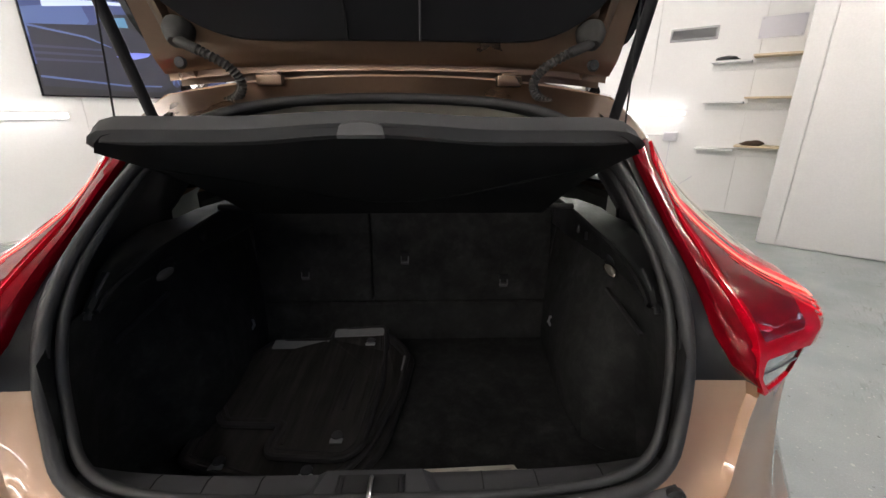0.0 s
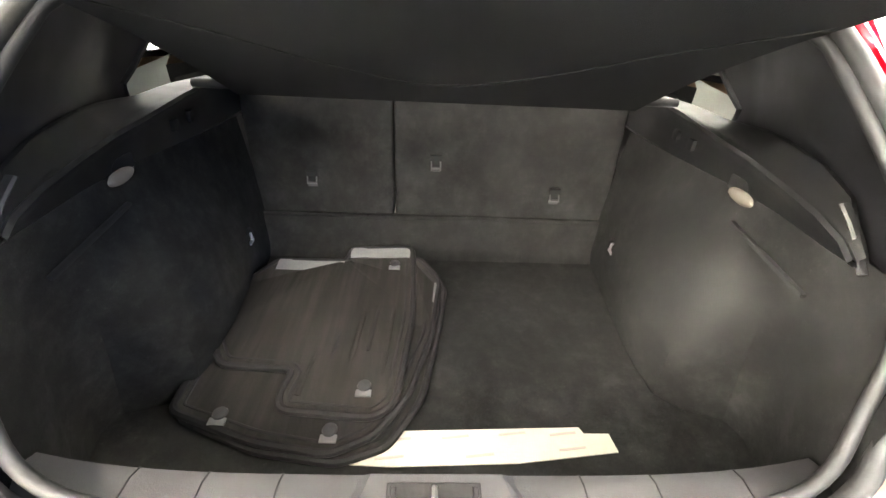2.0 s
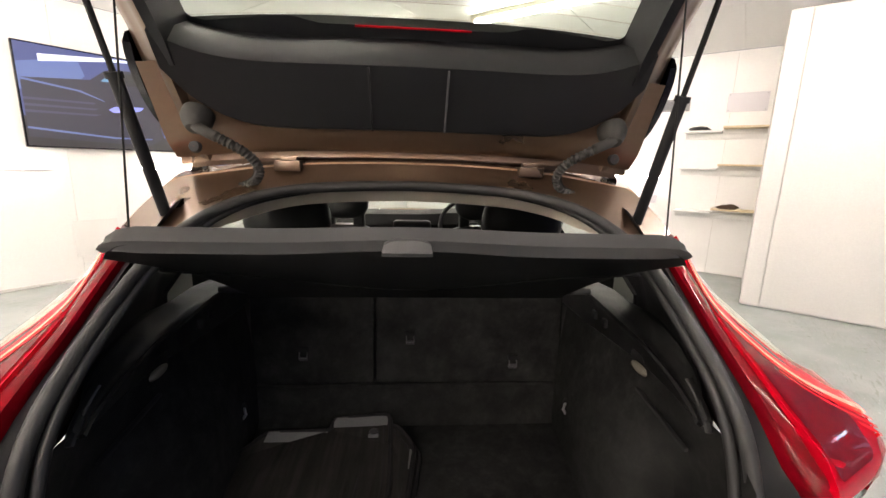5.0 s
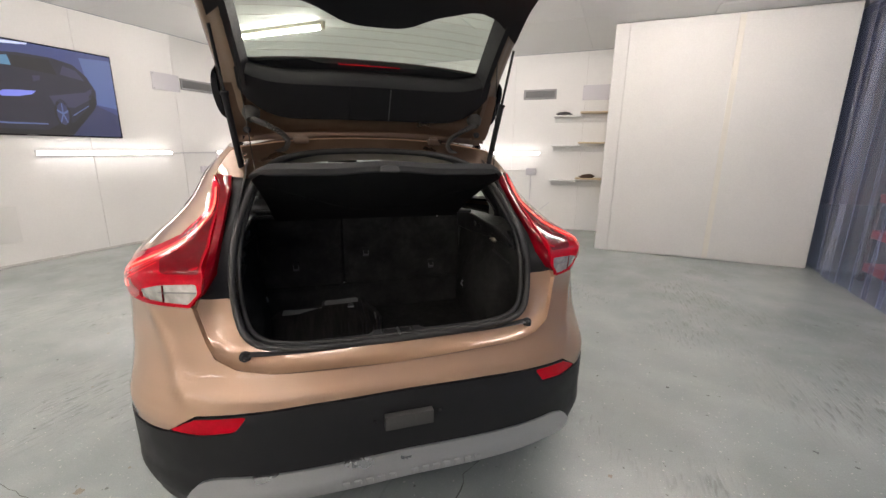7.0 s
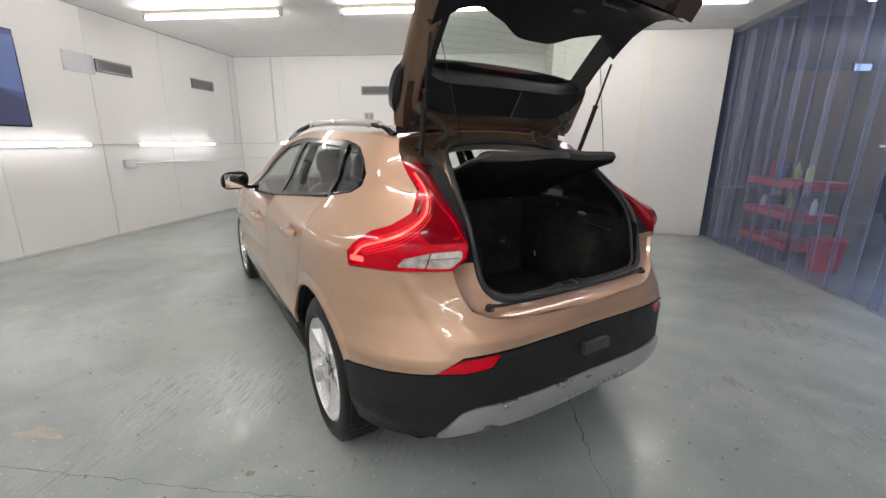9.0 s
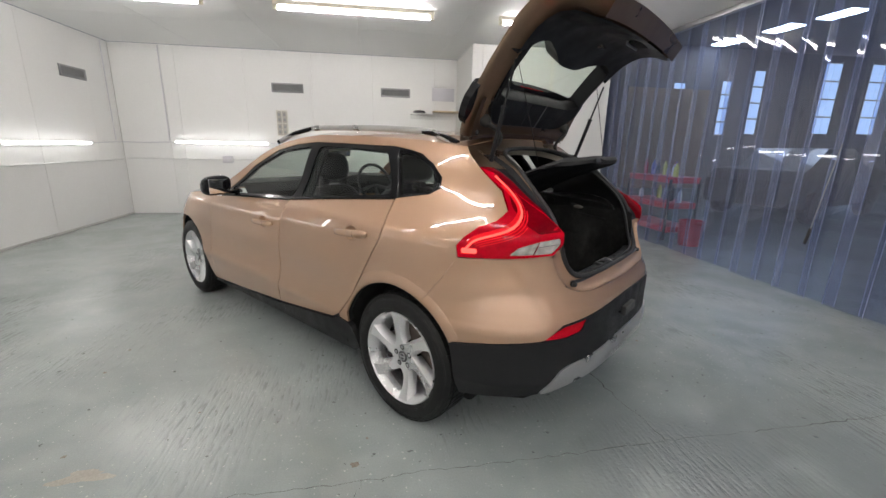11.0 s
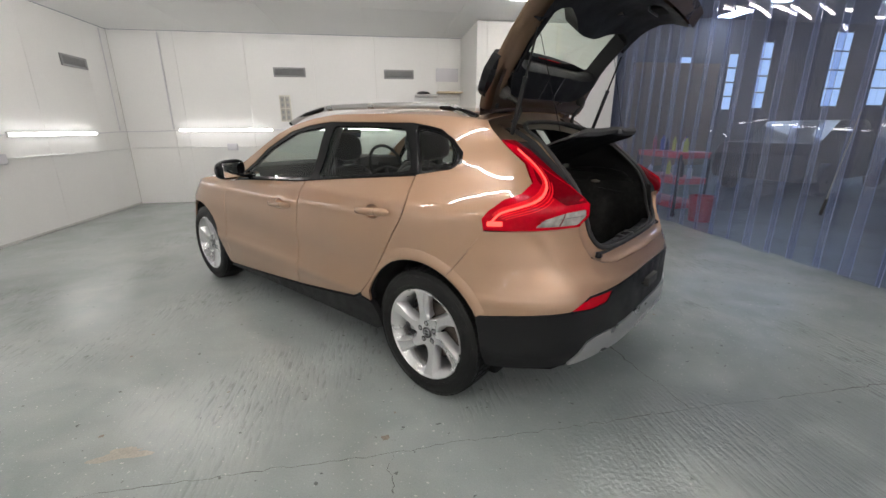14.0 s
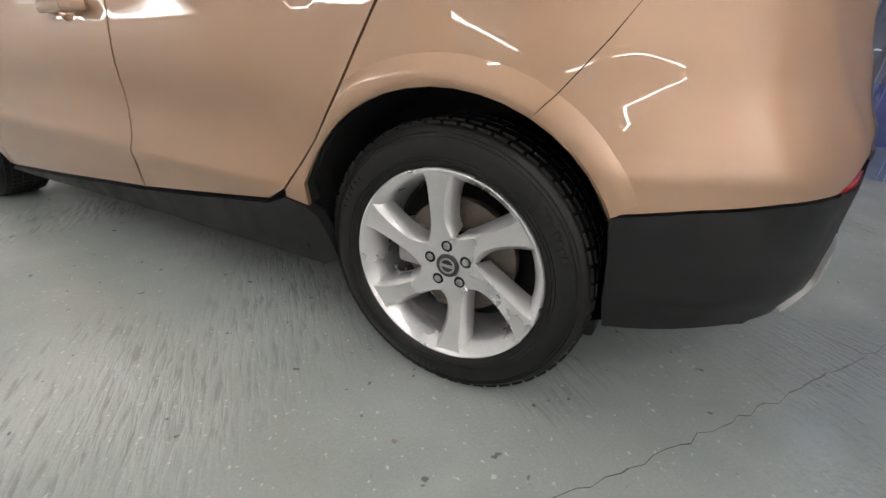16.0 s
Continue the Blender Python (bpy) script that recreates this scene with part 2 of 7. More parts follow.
M_CARPET = carpet_material()
M_LEDGE = mat("ledge_plastic", (0.016, 0.016, 0.016), 0.40, vary=0.2, scale=10, fine=600, bump=0.12, spec=0.4)
M_SHELF = mat("grey_fabric_board", (0.055, 0.055, 0.055), 0.9, vary=0.12, scale=10, fine=1500, bump=0.12, spec=0.2)
def mat_material():
    """Worn rubber-backed textile: long dusty streaks along the nap."""
    m = mat("black_floor_mat", (0.025, 0.0228, 0.0205), 0.9, vary=0.45, scale=14, fine=500, bump=0.5, spec=0.12)
    nt = m.node_tree
    b = nt.nodes["Principled BSDF"]
    src = b.inputs["Base Color"].links[0].from_socket
    tc = nt.nodes.new("ShaderNodeTexCoord")
    for sx, sy, rot, lo, hi in ((30, 3.0, -8, 0.76, 1.22), (95, 7.0, -8, 0.82, 1.18)):
        mp, n, r, x = nt.nodes.new("ShaderNodeMapping"), nt.nodes.new("ShaderNodeTexNoise"), nt.nodes.new("ShaderNodeMapRange"), nt.nodes.new("ShaderNodeMixRGB")
        mp.inputs["Scale"].default_value, mp.inputs["Rotation"].default_value = (sx, sy, 1), (0, 0, radians(rot))
        n.inputs["Scale"].default_value, n.inputs["Detail"].default_value = 1.0, 4
        for k, v in enumerate((0.36, 0.64, lo, hi)):
            r.inputs[k + 1].default_value = v
        x.blend_type, x.inputs[0].default_value = "MULTIPLY", 1
        nt.links.new(tc.outputs["Object"], mp.inputs[0])
        nt.links.new(mp.outputs[0], n.inputs["Vector"])
        nt.links.new(n.outputs[0], r.inputs[0])
        nt.links.new(src, x.inputs[1])
        nt.links.new(r.outputs[0], x.inputs[2])
        src = x.outputs[0]
    nt.links.new(src, b.inputs["Base Color"])
    return m


M_MAT = mat_material()
M_MATEDGE = mat("mat_binding", (0.012, 0.011, 0.011), 0.7, vary=0.2, scale=12, bump=0.1, spec=0.3)
M_LEATHER = mat("black_leather", (0.014, 0.014, 0.015), 0.36, vary=0.15, scale=8, fine=300, bump=0.2)
M_CREAM = mat("cream_headlining", (0.62, 0.57, 0.47), 0.9, vary=0.05, scale=8, fine=300, bump=0.1)
M_PAPER = mat("cream_card", (0.70, 0.66, 0.55), 0.7, vary=0.04, scale=8)
M_PAINT = paint_material("bronze_paint", (0.440, 0.268, 0.164))
# darker copy of the bronze paint; its tone stands for shade inside the tailgate
M_PAINT_SHADED = mat("bronze_paint_shaded", (0.150, 0.096, 0.062), 0.34, metal=0.8, vary=0.06, scale=5, bump=0.0, coat=0.5)
M_SILVER = mat("silver_alloy", (0.68, 0.68, 0.685), 0.30, metal=0.75, vary=0.05, bump=0.0)
M_SKID = mat("silver_paint", (0.45, 0.45, 0.45), 0.34, metal=0.75, vary=0.06, fine=300, bump=0.05)
M_CHROME = mat("chrome", (0.78, 0.78, 0.78), 0.10, metal=1.0, vary=0.02, bump=0.0)
M_RAIL = mat("satin_rail", (0.50, 0.50, 0.49), 0.34, metal=0.8, vary=0.03, bump=0.0)
M_STEEL = mat("brushed_steel", (0.40, 0.40, 0.41), 0.38, metal=0.9, vary=0.15, scale=20, bump=0.0)
M_RUST = mat("brake_disc", (0.16, 0.13, 0.11), 0.55, metal=0.6, vary=0.3, scale=20)
M_TYRE = mat("tyre_rubber", (0.0075, 0.0075, 0.0075), 0.48, vary=0.25, scale=10, fine=200, bump=0.12, spec=0.30)
M_UNDER = mat("underbody", (0.006, 0.006, 0.006), 0.9, vary=0.3)
M_GLASS = clear("window_glass", (0.74, 0.80, 0.76), gloss=0.06)
M_LIDGLASS = clear("rear_glass", (0.76, 0.85, 0.78), gloss=0.06)
M_PVC = clear("pvc_strip", (0.76, 0.83, 1.0), gloss=0.12, rough=0.02, haze=0.16, haze_color=(0.46, 0.53, 0.86))
M_PVCEDGE = clear("pvc_edge", (0.55, 0.60, 0.80), gloss=0.10, rough=0.05, haze=0.5, haze_color=(0.60, 0.66, 0.90))
M_SCREEN_BLUE = glowing("screen_blue", (0.050, 0.082, 0.28), 0.55)
M_SCREEN_LIGHT = glowing("screen_light", (0.11, 0.19, 0.48), 0.55)
M_SCREEN_DARK = glowing("screen_dark", (0.008, 0.009, 0.026), 0.8)
M_SCREEN_MID = glowing("screen_mid", (0.032, 0.044, 0.14), 0.6)
M_SCREEN_SIDE = glowing("screen_side", (0.030, 0.034, 0.085), 0.8)
M_SCREEN_LAMP = glowing("screen_lamp", (0.20, 0.25, 0.85), 0.8)
M_SCREEN_WHITE = glowing("screen_white", (0.62, 0.72, 1.0), 0.9)
M_SCREEN_CYAN = glowing("screen_cyan", (0.10, 0.30, 0.50), 0.7)
M_SCREEN_BLACK = glowing("screen_black", (0.004, 0.005, 0.012), 0.5)
M_LCD = glowing("dash_display", (0.6, 0.75, 0.9), 0.25)
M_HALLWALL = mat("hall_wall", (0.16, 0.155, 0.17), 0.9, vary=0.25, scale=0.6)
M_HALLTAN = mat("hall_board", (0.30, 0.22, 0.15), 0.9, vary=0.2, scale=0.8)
M_SKYPANE = glowing("daylight_pane", (0.50, 0.72, 1.0), 1.2)
M_RED = mat("red_enamel", (0.50, 0.02, 0.03), 0.35, vary=0.15, scale=4)
M_BLUEBIN = mat("blue_plastic", (0.03, 0.06, 0.30), 0.45, vary=0.1)
M_PALEYELLOW = mat("yellow_bottle", (0.6, 0.6, 0.10), 0.4, vary=0.1)


def lens_material(name, color, glow=0.0, tint=(1.0, 0.03, 0.03, 1)):
    """Moulded lens: glossy coloured plastic over a reflector with fine vertical flutes."""
    m = mat(name, color, 0.08, vary=0.18, scale=9, fine=60, bump=0.0, coat=0.0, rough_vary=0.03, spec=0.18)
    if glow:
        b = m.node_tree.nodes["Principled BSDF"]
        b.inputs["Emission Color"].default_value, b.inputs["Emission Strength"].default_value = tint, glow
    return m


M_LENSRED = lens_material("red_lens", (0.40, 0.0, 0.010), 0.045)
M_LENSHALO = lens_material("glowing_red_lens", (0.55, 0.006, 0.014), 0.20)
M_LENSGLOW = lens_material("lit_red_lens", (0.70, 0.03, 0.03), 2.0, tint=(1.0, 0.10, 0.07, 1))
M_LENSDARK = lens_material("dark_red_lens", (0.15, 0.001, 0.005))
M_LENSCLEAR = mat("clear_lens", (0.62, 0.58, 0.54), 0.14, metal=0.5, vary=0.45, scale=14, fine=40, bump=0.2, coat=1.0)


# mesh tools
from mathutils import geometry

def part(name, bm, material, parent=None, label="", smooth=True, room=False):
    """Link a bmesh (or verts and faces) as one mesh object under a thing or a part."""
    me = bpy.data.meshes.new(name)
    analytic = None
    if isinstance(bm, tuple):
        me.from_pydata([tuple(v) for v in bm[0]], [], [tuple(f) for f in bm[1]])
    else:
        bm.normal_update()
        layer = bm.verts.layers.float_vector.get("true_normal")
        if layer:
            analytic = [v[layer].copy() for v in bm.verts]
        bm.to_mesh(me)
        bm.free()
    me.materials.append(material)
    if smooth:
        me.shade_smooth()
        me.set_sharp_from_angle(angle=radians(38))
    if analytic:
        # the skin's own normals on the panel, flat ones on its folded edge
        loops = []
        for p in me.polygons:
            own = all(analytic[i].length > 0.5 for i in p.vertices)
            loops += [analytic[i] if own else p.normal.copy() for i in p.vertices]
        me.normals_split_custom_set(loops)
    ob = new(name, me)
    if parent is not None:
        ob.parent = parent
    elif room:
        ob.matrix_basis = ROOM
    if label:
        ob["label"] = label
    return ob


def thing(name, label, category, m=None, group="", kind=""):
    ob = new(name)
    ob.empty_display_size = 0.1
    if m is not None:
        ob.matrix_basis = m
    return tagged(ob, label, category, group, kind)


def box(x0, x1, y0, y1, z0, z1, bevel=0.0, seg=2, bm=None):
    bm = bm or bmesh.new()
    made = bmesh.ops.create_cube(bm, size=1.0, matrix=Matrix.Translation(((x0 + x1) / 2, (y0 + y1) / 2, (z0 + z1) / 2)) @ Matrix.Diagonal((x1 - x0, y1 - y0, z1 - z0, 1)))
    if bevel:
        edges = list({e for v in made["verts"] for e in v.link_edges})
        bmesh.ops.bevel(bm, geom=edges, offset=bevel, segments=seg, affect="EDGES", profile=0.6)
    return bm


def tube(points, radius, sides=8, closed=False, bm=None, flat=1.0, up=(0, 0, 1)):
    """A round bar swept along points; radius may be a list."""
    bm = bm or bmesh.new()
    pts = [Vector(p) for p in points]
    n = len(pts)
    rings = []
    for i, p in enumerate(pts):
        a = pts[(i - 1) % n] if closed else pts[max(i - 1, 0)]
        b = pts[(i + 1) % n] if closed else pts[min(i + 1, n - 1)]
        d = (b - a).normalized()
        ref = Vector(up) if abs(d.dot(Vector(up))) < 0.95 else Vector((1, 0, 0))
        u = d.cross(ref).normalized()
        v = u.cross(d).normalized()
        r = radius[i] if isinstance(radius, (list, tuple)) else radius
        rings.append([bm.verts.new(p + u * (r * math.cos(k * 2 * math.pi / sides)) + v * (r * flat * math.sin(k * 2 * math.pi / sides))) for k in range(sides)])
    for i in range(n if closed else n - 1):
        a, b = rings[i], rings[(i + 1) % n]
        for k in range(sides):
            bm.faces.new((a[k], a[(k + 1) % sides], b[(k + 1) % sides], b[k]))
    if not closed:
        bm.faces.new(list(reversed(rings[0])))
        bm.faces.new(rings[-1])
    return bm


def spline(points, n, closed=False):
    """Points spread along a smooth curve through the given ones."""
    p = [Vector(q) for q in points]
    m = len(p)
    out = []
    spans = m if closed else m - 1
    for i in range(n):
        t = i * spans / (n if closed else n - 1)
        k = min(int(t), spans - 1)
        f = t - k
        g = lambda j: p[j % m] if closed else p[min(max(j, 0), m - 1)]
        a, b, c, d = g(k - 1), g(k), g(k + 1), g(k + 2)
        out.append(0.5 * ((2 * b) + (c - a) * f + (2 * a - 5 * b + 4 * c - d) * f * f + (3 * b - a - 3 * c + d) * f ** 3))
    return out


def resample(points, n):
    p = [Vector(q) for q in points]
    run = [0.0]
    for a, b in zip(p, p[1:]):
        run.append(run[-1] + (b - a).length)
    out = []
    for i in range(n):
        d = run[-1] * i / (n - 1)
        k = 0
        while k < len(p) - 2 and run[k + 1] < d:
            k += 1
        f = (d - run[k]) / max(run[k + 1] - run[k], 1e-9)
        out.append(p[k].lerp(p[k + 1], min(f, 1)))
    return out


def loft(rows, bm=None, closed=False):
    """A skin over rows of points of equal count."""
    bm = bm or bmesh.new()
    vs = [[bm.verts.new(p) for p in row] for row in rows]
    for a, b in zip(vs, vs[1:]):
        m = len(a)
        for k in range(m if closed else m - 1):
            bm.faces.new((a[k], a[(k + 1) % m], b[(k + 1) % m], b[k]))
    return bm


def thick(bm, d):
    """Give an open skin a thickness (against its normals for d > 0)."""
    bmesh.ops.recalc_face_normals(bm, faces=bm.faces)
    bmesh.ops.solidify(bm, geom=bm.faces[:], thickness=d)
    return bm


def lathe(profile, sides=48, axis="x", bm=None, close=False):
    """A body of revolution: profile of (along axis, radius)."""
    bm = bm or bmesh.new()
    rings = []
    for a, r in profile:
        ring = []
        for k in range(sides):
            c, s = math.cos(2 * math.pi * k / sides), math.sin(2 * math.pi * k / sides)
            ring.append(bm.verts.new((a, r * c, r * s) if axis == "x" else (r * c, a, r * s) if axis == "y" else (r * c, r * s, a)))
        rings.append(ring)
    for a, b in zip(rings, rings[1:] + ([rings[0]] if close else [])):
        for k in range(sides):
            bm.faces.new((a[k], a[(k + 1) % sides], b[(k + 1) % sides], b[k]))
    return bm


def rounded(poly, r, seg=4):
    """A polygon with its corners rounded."""
    out = []
    n = len(poly)
    for i in range(n):
        a, b, c = Vector(poly[i - 1]), Vector(poly[i]), Vector(poly[(i + 1) % n])
        d = min(r, (a - b).length * 0.45, (c - b).length * 0.45)
        p, q = b + (a - b).normalized() * d, b + (c - b).normalized() * d
        for k in range(seg + 1):
            t = k / seg
            out.append((1 - t) ** 2 * p + 2 * t * (1 - t) * b + t * t * q)
    return out


def inside(p, poly):
    x, y, hit = p[0], p[1], False
    for a, b in zip(poly, poly[1:] + poly[:1]):
        if (a[1] > y) != (b[1] > y) and x < (b[0] - a[0]) * (y - a[1]) / (b[1] - a[1]) + a[0]:
            hit = not hit
    return hit


def dense(poly, step):
    out = []
    for a, b in zip(poly, poly[1:] + poly[:1]):
        a, b = Vector(a[:2]), Vector(b[:2])
        n = max(1, int((b - a).length / step))
        out += [a.lerp(b, k / n) for k in range(n)]
    return out


def sheet(poly, func, step=0.04, holes=(), lip=0.0, lift=0.0, flip=False):
    """A curved panel: the polygon in the plane of (s, z), laid on a curved skin by func, with a folded-in edge of depth lip."""
    loops = [dense(list(poly), step)] + [dense(list(h), step) for h in holes]
    pts, edges = [], []
    for lp in loops:
        k = len(pts)
        pts += lp
        edges += [(k + i, k + (i + 1) % len(lp)) for i in range(len(lp))]
    xs, ys = [p[0] for p in loops[0]], [p[1] for p in loops[0]]
    rim = len(pts)
    flat = [[(p[0], p[1]) for p in lp] for lp in loops]
    gx = min(xs) + step / 2
    while gx < max(xs):
        gy = min(ys) + step / 2
        while gy < max(ys):
            q = (gx, gy)
            if inside(q, flat[0]) and not any(inside(q, h) for h in flat[1:]):
                if min((gx - p[0]) ** 2 + (gy - p[1]) ** 2 for p in pts[:rim]) > (0.45 * step) ** 2:
                    pts.append(Vector(q))
            gy += step
        gx += step
    vs, es, fs, *_ = geometry.delaunay_2d_cdt(pts, edges, [], 0, 1e-5)
    bm = bmesh.new()
    eps = 0.004

    def normal(p):
        a, b = Vector(func(p[0] + eps, p[1])) - Vector(func(p[0] - eps, p[1])), Vector(func(p[0], p[1] + eps)) - Vector(func(p[0], p[1] - eps))
        n = a.cross(b)
        return n.normalized() if n.length > 0 else Vector((0, 0, 1))
    sign = 1
    mid = vs[0]
    if normal(mid).dot(Vector(func(mid[0], mid[1])) - CAR_HEART) < 0:
        sign = -1
    layer = bm.verts.layers.float_vector.new("true_normal")
    made = [bm.verts.new(Vector(func(p[0], p[1])) + normal(p) * sign * lift) for p in vs]
    for v, p in zip(made, vs):
        v[layer] = normal(p)
    for f in fs:
        c = sum((vs[i] for i in f), Vector((0, 0))) / len(f)
        if inside(c, flat[0]) and not any(inside(c, h) for h in flat[1:]):
            try:
                bm.faces.new([made[i] for i in f])
            except ValueError:
                pass
    for v in [v for v in bm.verts if not v.link_faces]:
        bm.verts.remove(v)
    bmesh.ops.recalc_face_normals(bm, faces=bm.faces)
    bm.normal_update()
    if bm.faces and sum(f.normal.dot(f.calc_center_median() - CAR_HEART) for f in bm.faces) < 0:
        bmesh.ops.reverse_faces(bm, faces=bm.faces)
    bm.normal_update()
    for v in bm.verts:
        if v[layer].dot(v.normal) < 0:
            v[layer] = -v[layer]
    if lip:
        rim_edges = [e for e in bm.edges if len(e.link_faces) == 1]
        norms = {v: v.normal.copy() for e in rim_edges for v in e.verts}
        low = {v: bm.verts.new(v.co - norms[v] * lip) for v in norms}
        for e in rim_edges:
            a, b = e.verts
            bm.faces.new((b, a, low[a], low[b])) if e.link_loops[0].vert == a else bm.faces.new((a, b, low[b], low[a]))
    return bm


ROOM = pose(0, 0, 0, 0, 0, -40.2)
CAR_HEART = Vector((0, 2.2, 0.75))

# ---------------------------------------------------------------- the car's skin
def smooth_table(keys, vals, v):
    """Monotone-ish cubic through the keys."""
    n = len(keys)
    v = min(max(v, keys[0]), keys[-1])
    i = 0
    while i < n - 2 and v > keys[i + 1]:
        i += 1
    h = keys[i + 1] - keys[i]
    t = (v - keys[i]) / h
    def slope(k):
        if k == 0 or k == n - 1:
            return 0.0 if n < 3 else ((vals[1] - vals[0]) / (keys[1] - keys[0]) if k == 0 else (vals[-1] - vals[-2]) / (keys[-1] - keys[-2]))
        a = (vals[k] - vals[k - 1]) / (keys[k] - keys[k - 1])
        b = (vals[k + 1] - vals[k]) / (keys[k + 1] - keys[k])
        return 0.0 if a * b <= 0 else 2 * a * b / (a + b)
    m0, m1 = slope(i) * h, slope(i + 1) * h
    return ((2 * t ** 3 - 3 * t * t + 1) * vals[i] + (t ** 3 - 2 * t * t + t) * m0 + (3 * t * t - 2 * t ** 3) * vals[i + 1] + (t ** 3 - t * t) * m1)
# half width of the body by height, at four stations along the car
LEVELS = [.15, .28, .40, .55, .70, .85, .95, 1.02, 1.08, 1.16, 1.25, 1.33, 1.40]
STATIONS = [1.0, 1.9, 2.9, 3.5]
WIDTHS = [
    [.79, .835, .862, .870, .875, .875, .868, .816, .745, .672, .625, .565, .49],
    [.79, .835, .862, .874, .878, .868, .842, .785, .745, .700, .655, .600, .53],
    [.79, .84, .866, .880, .880, .865, .825, .765, .725, .685, .640, .590, .52],
    [.79, .84, .866, .880, .870, .835, .780, .740, .710, .670, .630, .590, .52],
]
REAR_Z = [.15, .30, .42, .62, .68, .76, .86, .95, 1.0, 1.06, 1.15, 1.25, 1.33, 1.40]
REAR_Y = [.16, .09, .07, .07, .08, .105, .12, .115, .11, .18, .32, .43, .55, .70]
FRONT_Z = [.15, .40, .55, .70, .80, .90, 1.4]
FRONT_Y = [4.15, 4.36, 4.36, 4.27, 4.12, 3.95, 3.8]
def half_width(z, y):
    w = [smooth_table(LEVELS, row, z) for row in WIDTHS]
    # pressed creases low on the doors and under the handles
    crease = .012 * math.exp(-((z - .455) / .035) ** 2) - .010 * math.exp(-((z - .60) / .080) ** 2) + .004 * math.exp(-((z - .875) / .025) ** 2)
    return smooth_table(STATIONS, w, y) + crease * min(1, max(0, (y - .95) / .45))
def rear_power(z):
    return smooth_table([.3, .6, .75, .9, 1.2], [3.5, 3.5, 3.18, 2.85, 2.85], z)
def skin(s, z):
    """The body's left half (as x > 0): s runs along the flank from the tail round to the nose, 0 one metre before the tail."""
    if s >= 0 and s <= 2.3:
        return (half_width(z, 1 + s), 1 + s, z)
    if s < 0:
        a, w, d, n, c, q = -s / .85, half_width(z, 1.0), 1.0 - smooth_table(REAR_Z, REAR_Y, z), rear_power(z), 1.0, -1
    else:
        a, w, d, n, c, q = (s - 2.3) / .85, half_width(z, 3.3), smooth_table(FRONT_Z, FRONT_Y, z) - 3.3, 2.4, 3.3, 1
    ca, sa = abs(math.cos(a)), abs(math.sin(a))
    r = ((ca / w) ** n + (sa / d) ** n) ** (-1 / n)
    if s < 0:
        # scoop under the tail light and the ridge over the cladding
        r *= 1 + .036 * math.exp(-((z - .995) / .055) ** 2) * math.exp(-((s + .66) / .10) ** 2) - .007 * math.exp(-((z - .775) / .07) ** 2) * math.exp(-((s + .66) / .13) ** 2) + .006 * math.exp(-((z - .625) / .035) ** 2) * math.exp(-((s + .62) / .22) ** 2)
        # ledge over the cladding and the fold along the cladding
        r *= 1 + (.0045 * math.exp(-((z - .672) / .018) ** 2) - .002 * math.exp(-((z - .715) / .028) ** 2)) * smooth_table([.70, .80, .95, 1.05], [0, .1, .9, 1.0], -s) + .007 * math.exp(-((z - .385) / .03) ** 2) * min(1, max(0, (-s - .42) / .1))
        # hollow above the bumper's lower edge, and the rib running down from the tail light
        hollow = smooth_table([.50, .590, .606, .640, .70, .80, .90, 1.0], [0, 0, .22, .85, 1, .40, 0, 0], z)
        r *= 1 - .0135 * hollow * smooth_table([0, .34, .46, .74, .86, 1.0], [0, 0, 1, 1, .3, 0], -s)
        rib = s + .655 + (.90 - z) * .62
        r *= 1 + .0055 * math.exp(-(rib / .026) ** 2) * smooth_table([.50, .63, .70, .86, .92, 1.0], [0, 0, 1, 1, 0, 0], z)
    return (r * math.cos(a), c + q * r * math.sin(a), z)
def along(x, y):
    """The s of a place on the flank."""
    if y < 1:
        return -.85 * math.atan2(1 - y, abs(x))
    return y - 1 if y < 3.3 else 2.3 + .85 * math.atan2(y - 3.3, abs(x))


# ---------------------------------------------------------------- the room (local: u to the right, v away, rotated against the car)
WALL_A, WALL_B, CURTAIN, BACK, CEIL = -5.71, 6.56, 2.70, -4.6, 2.91


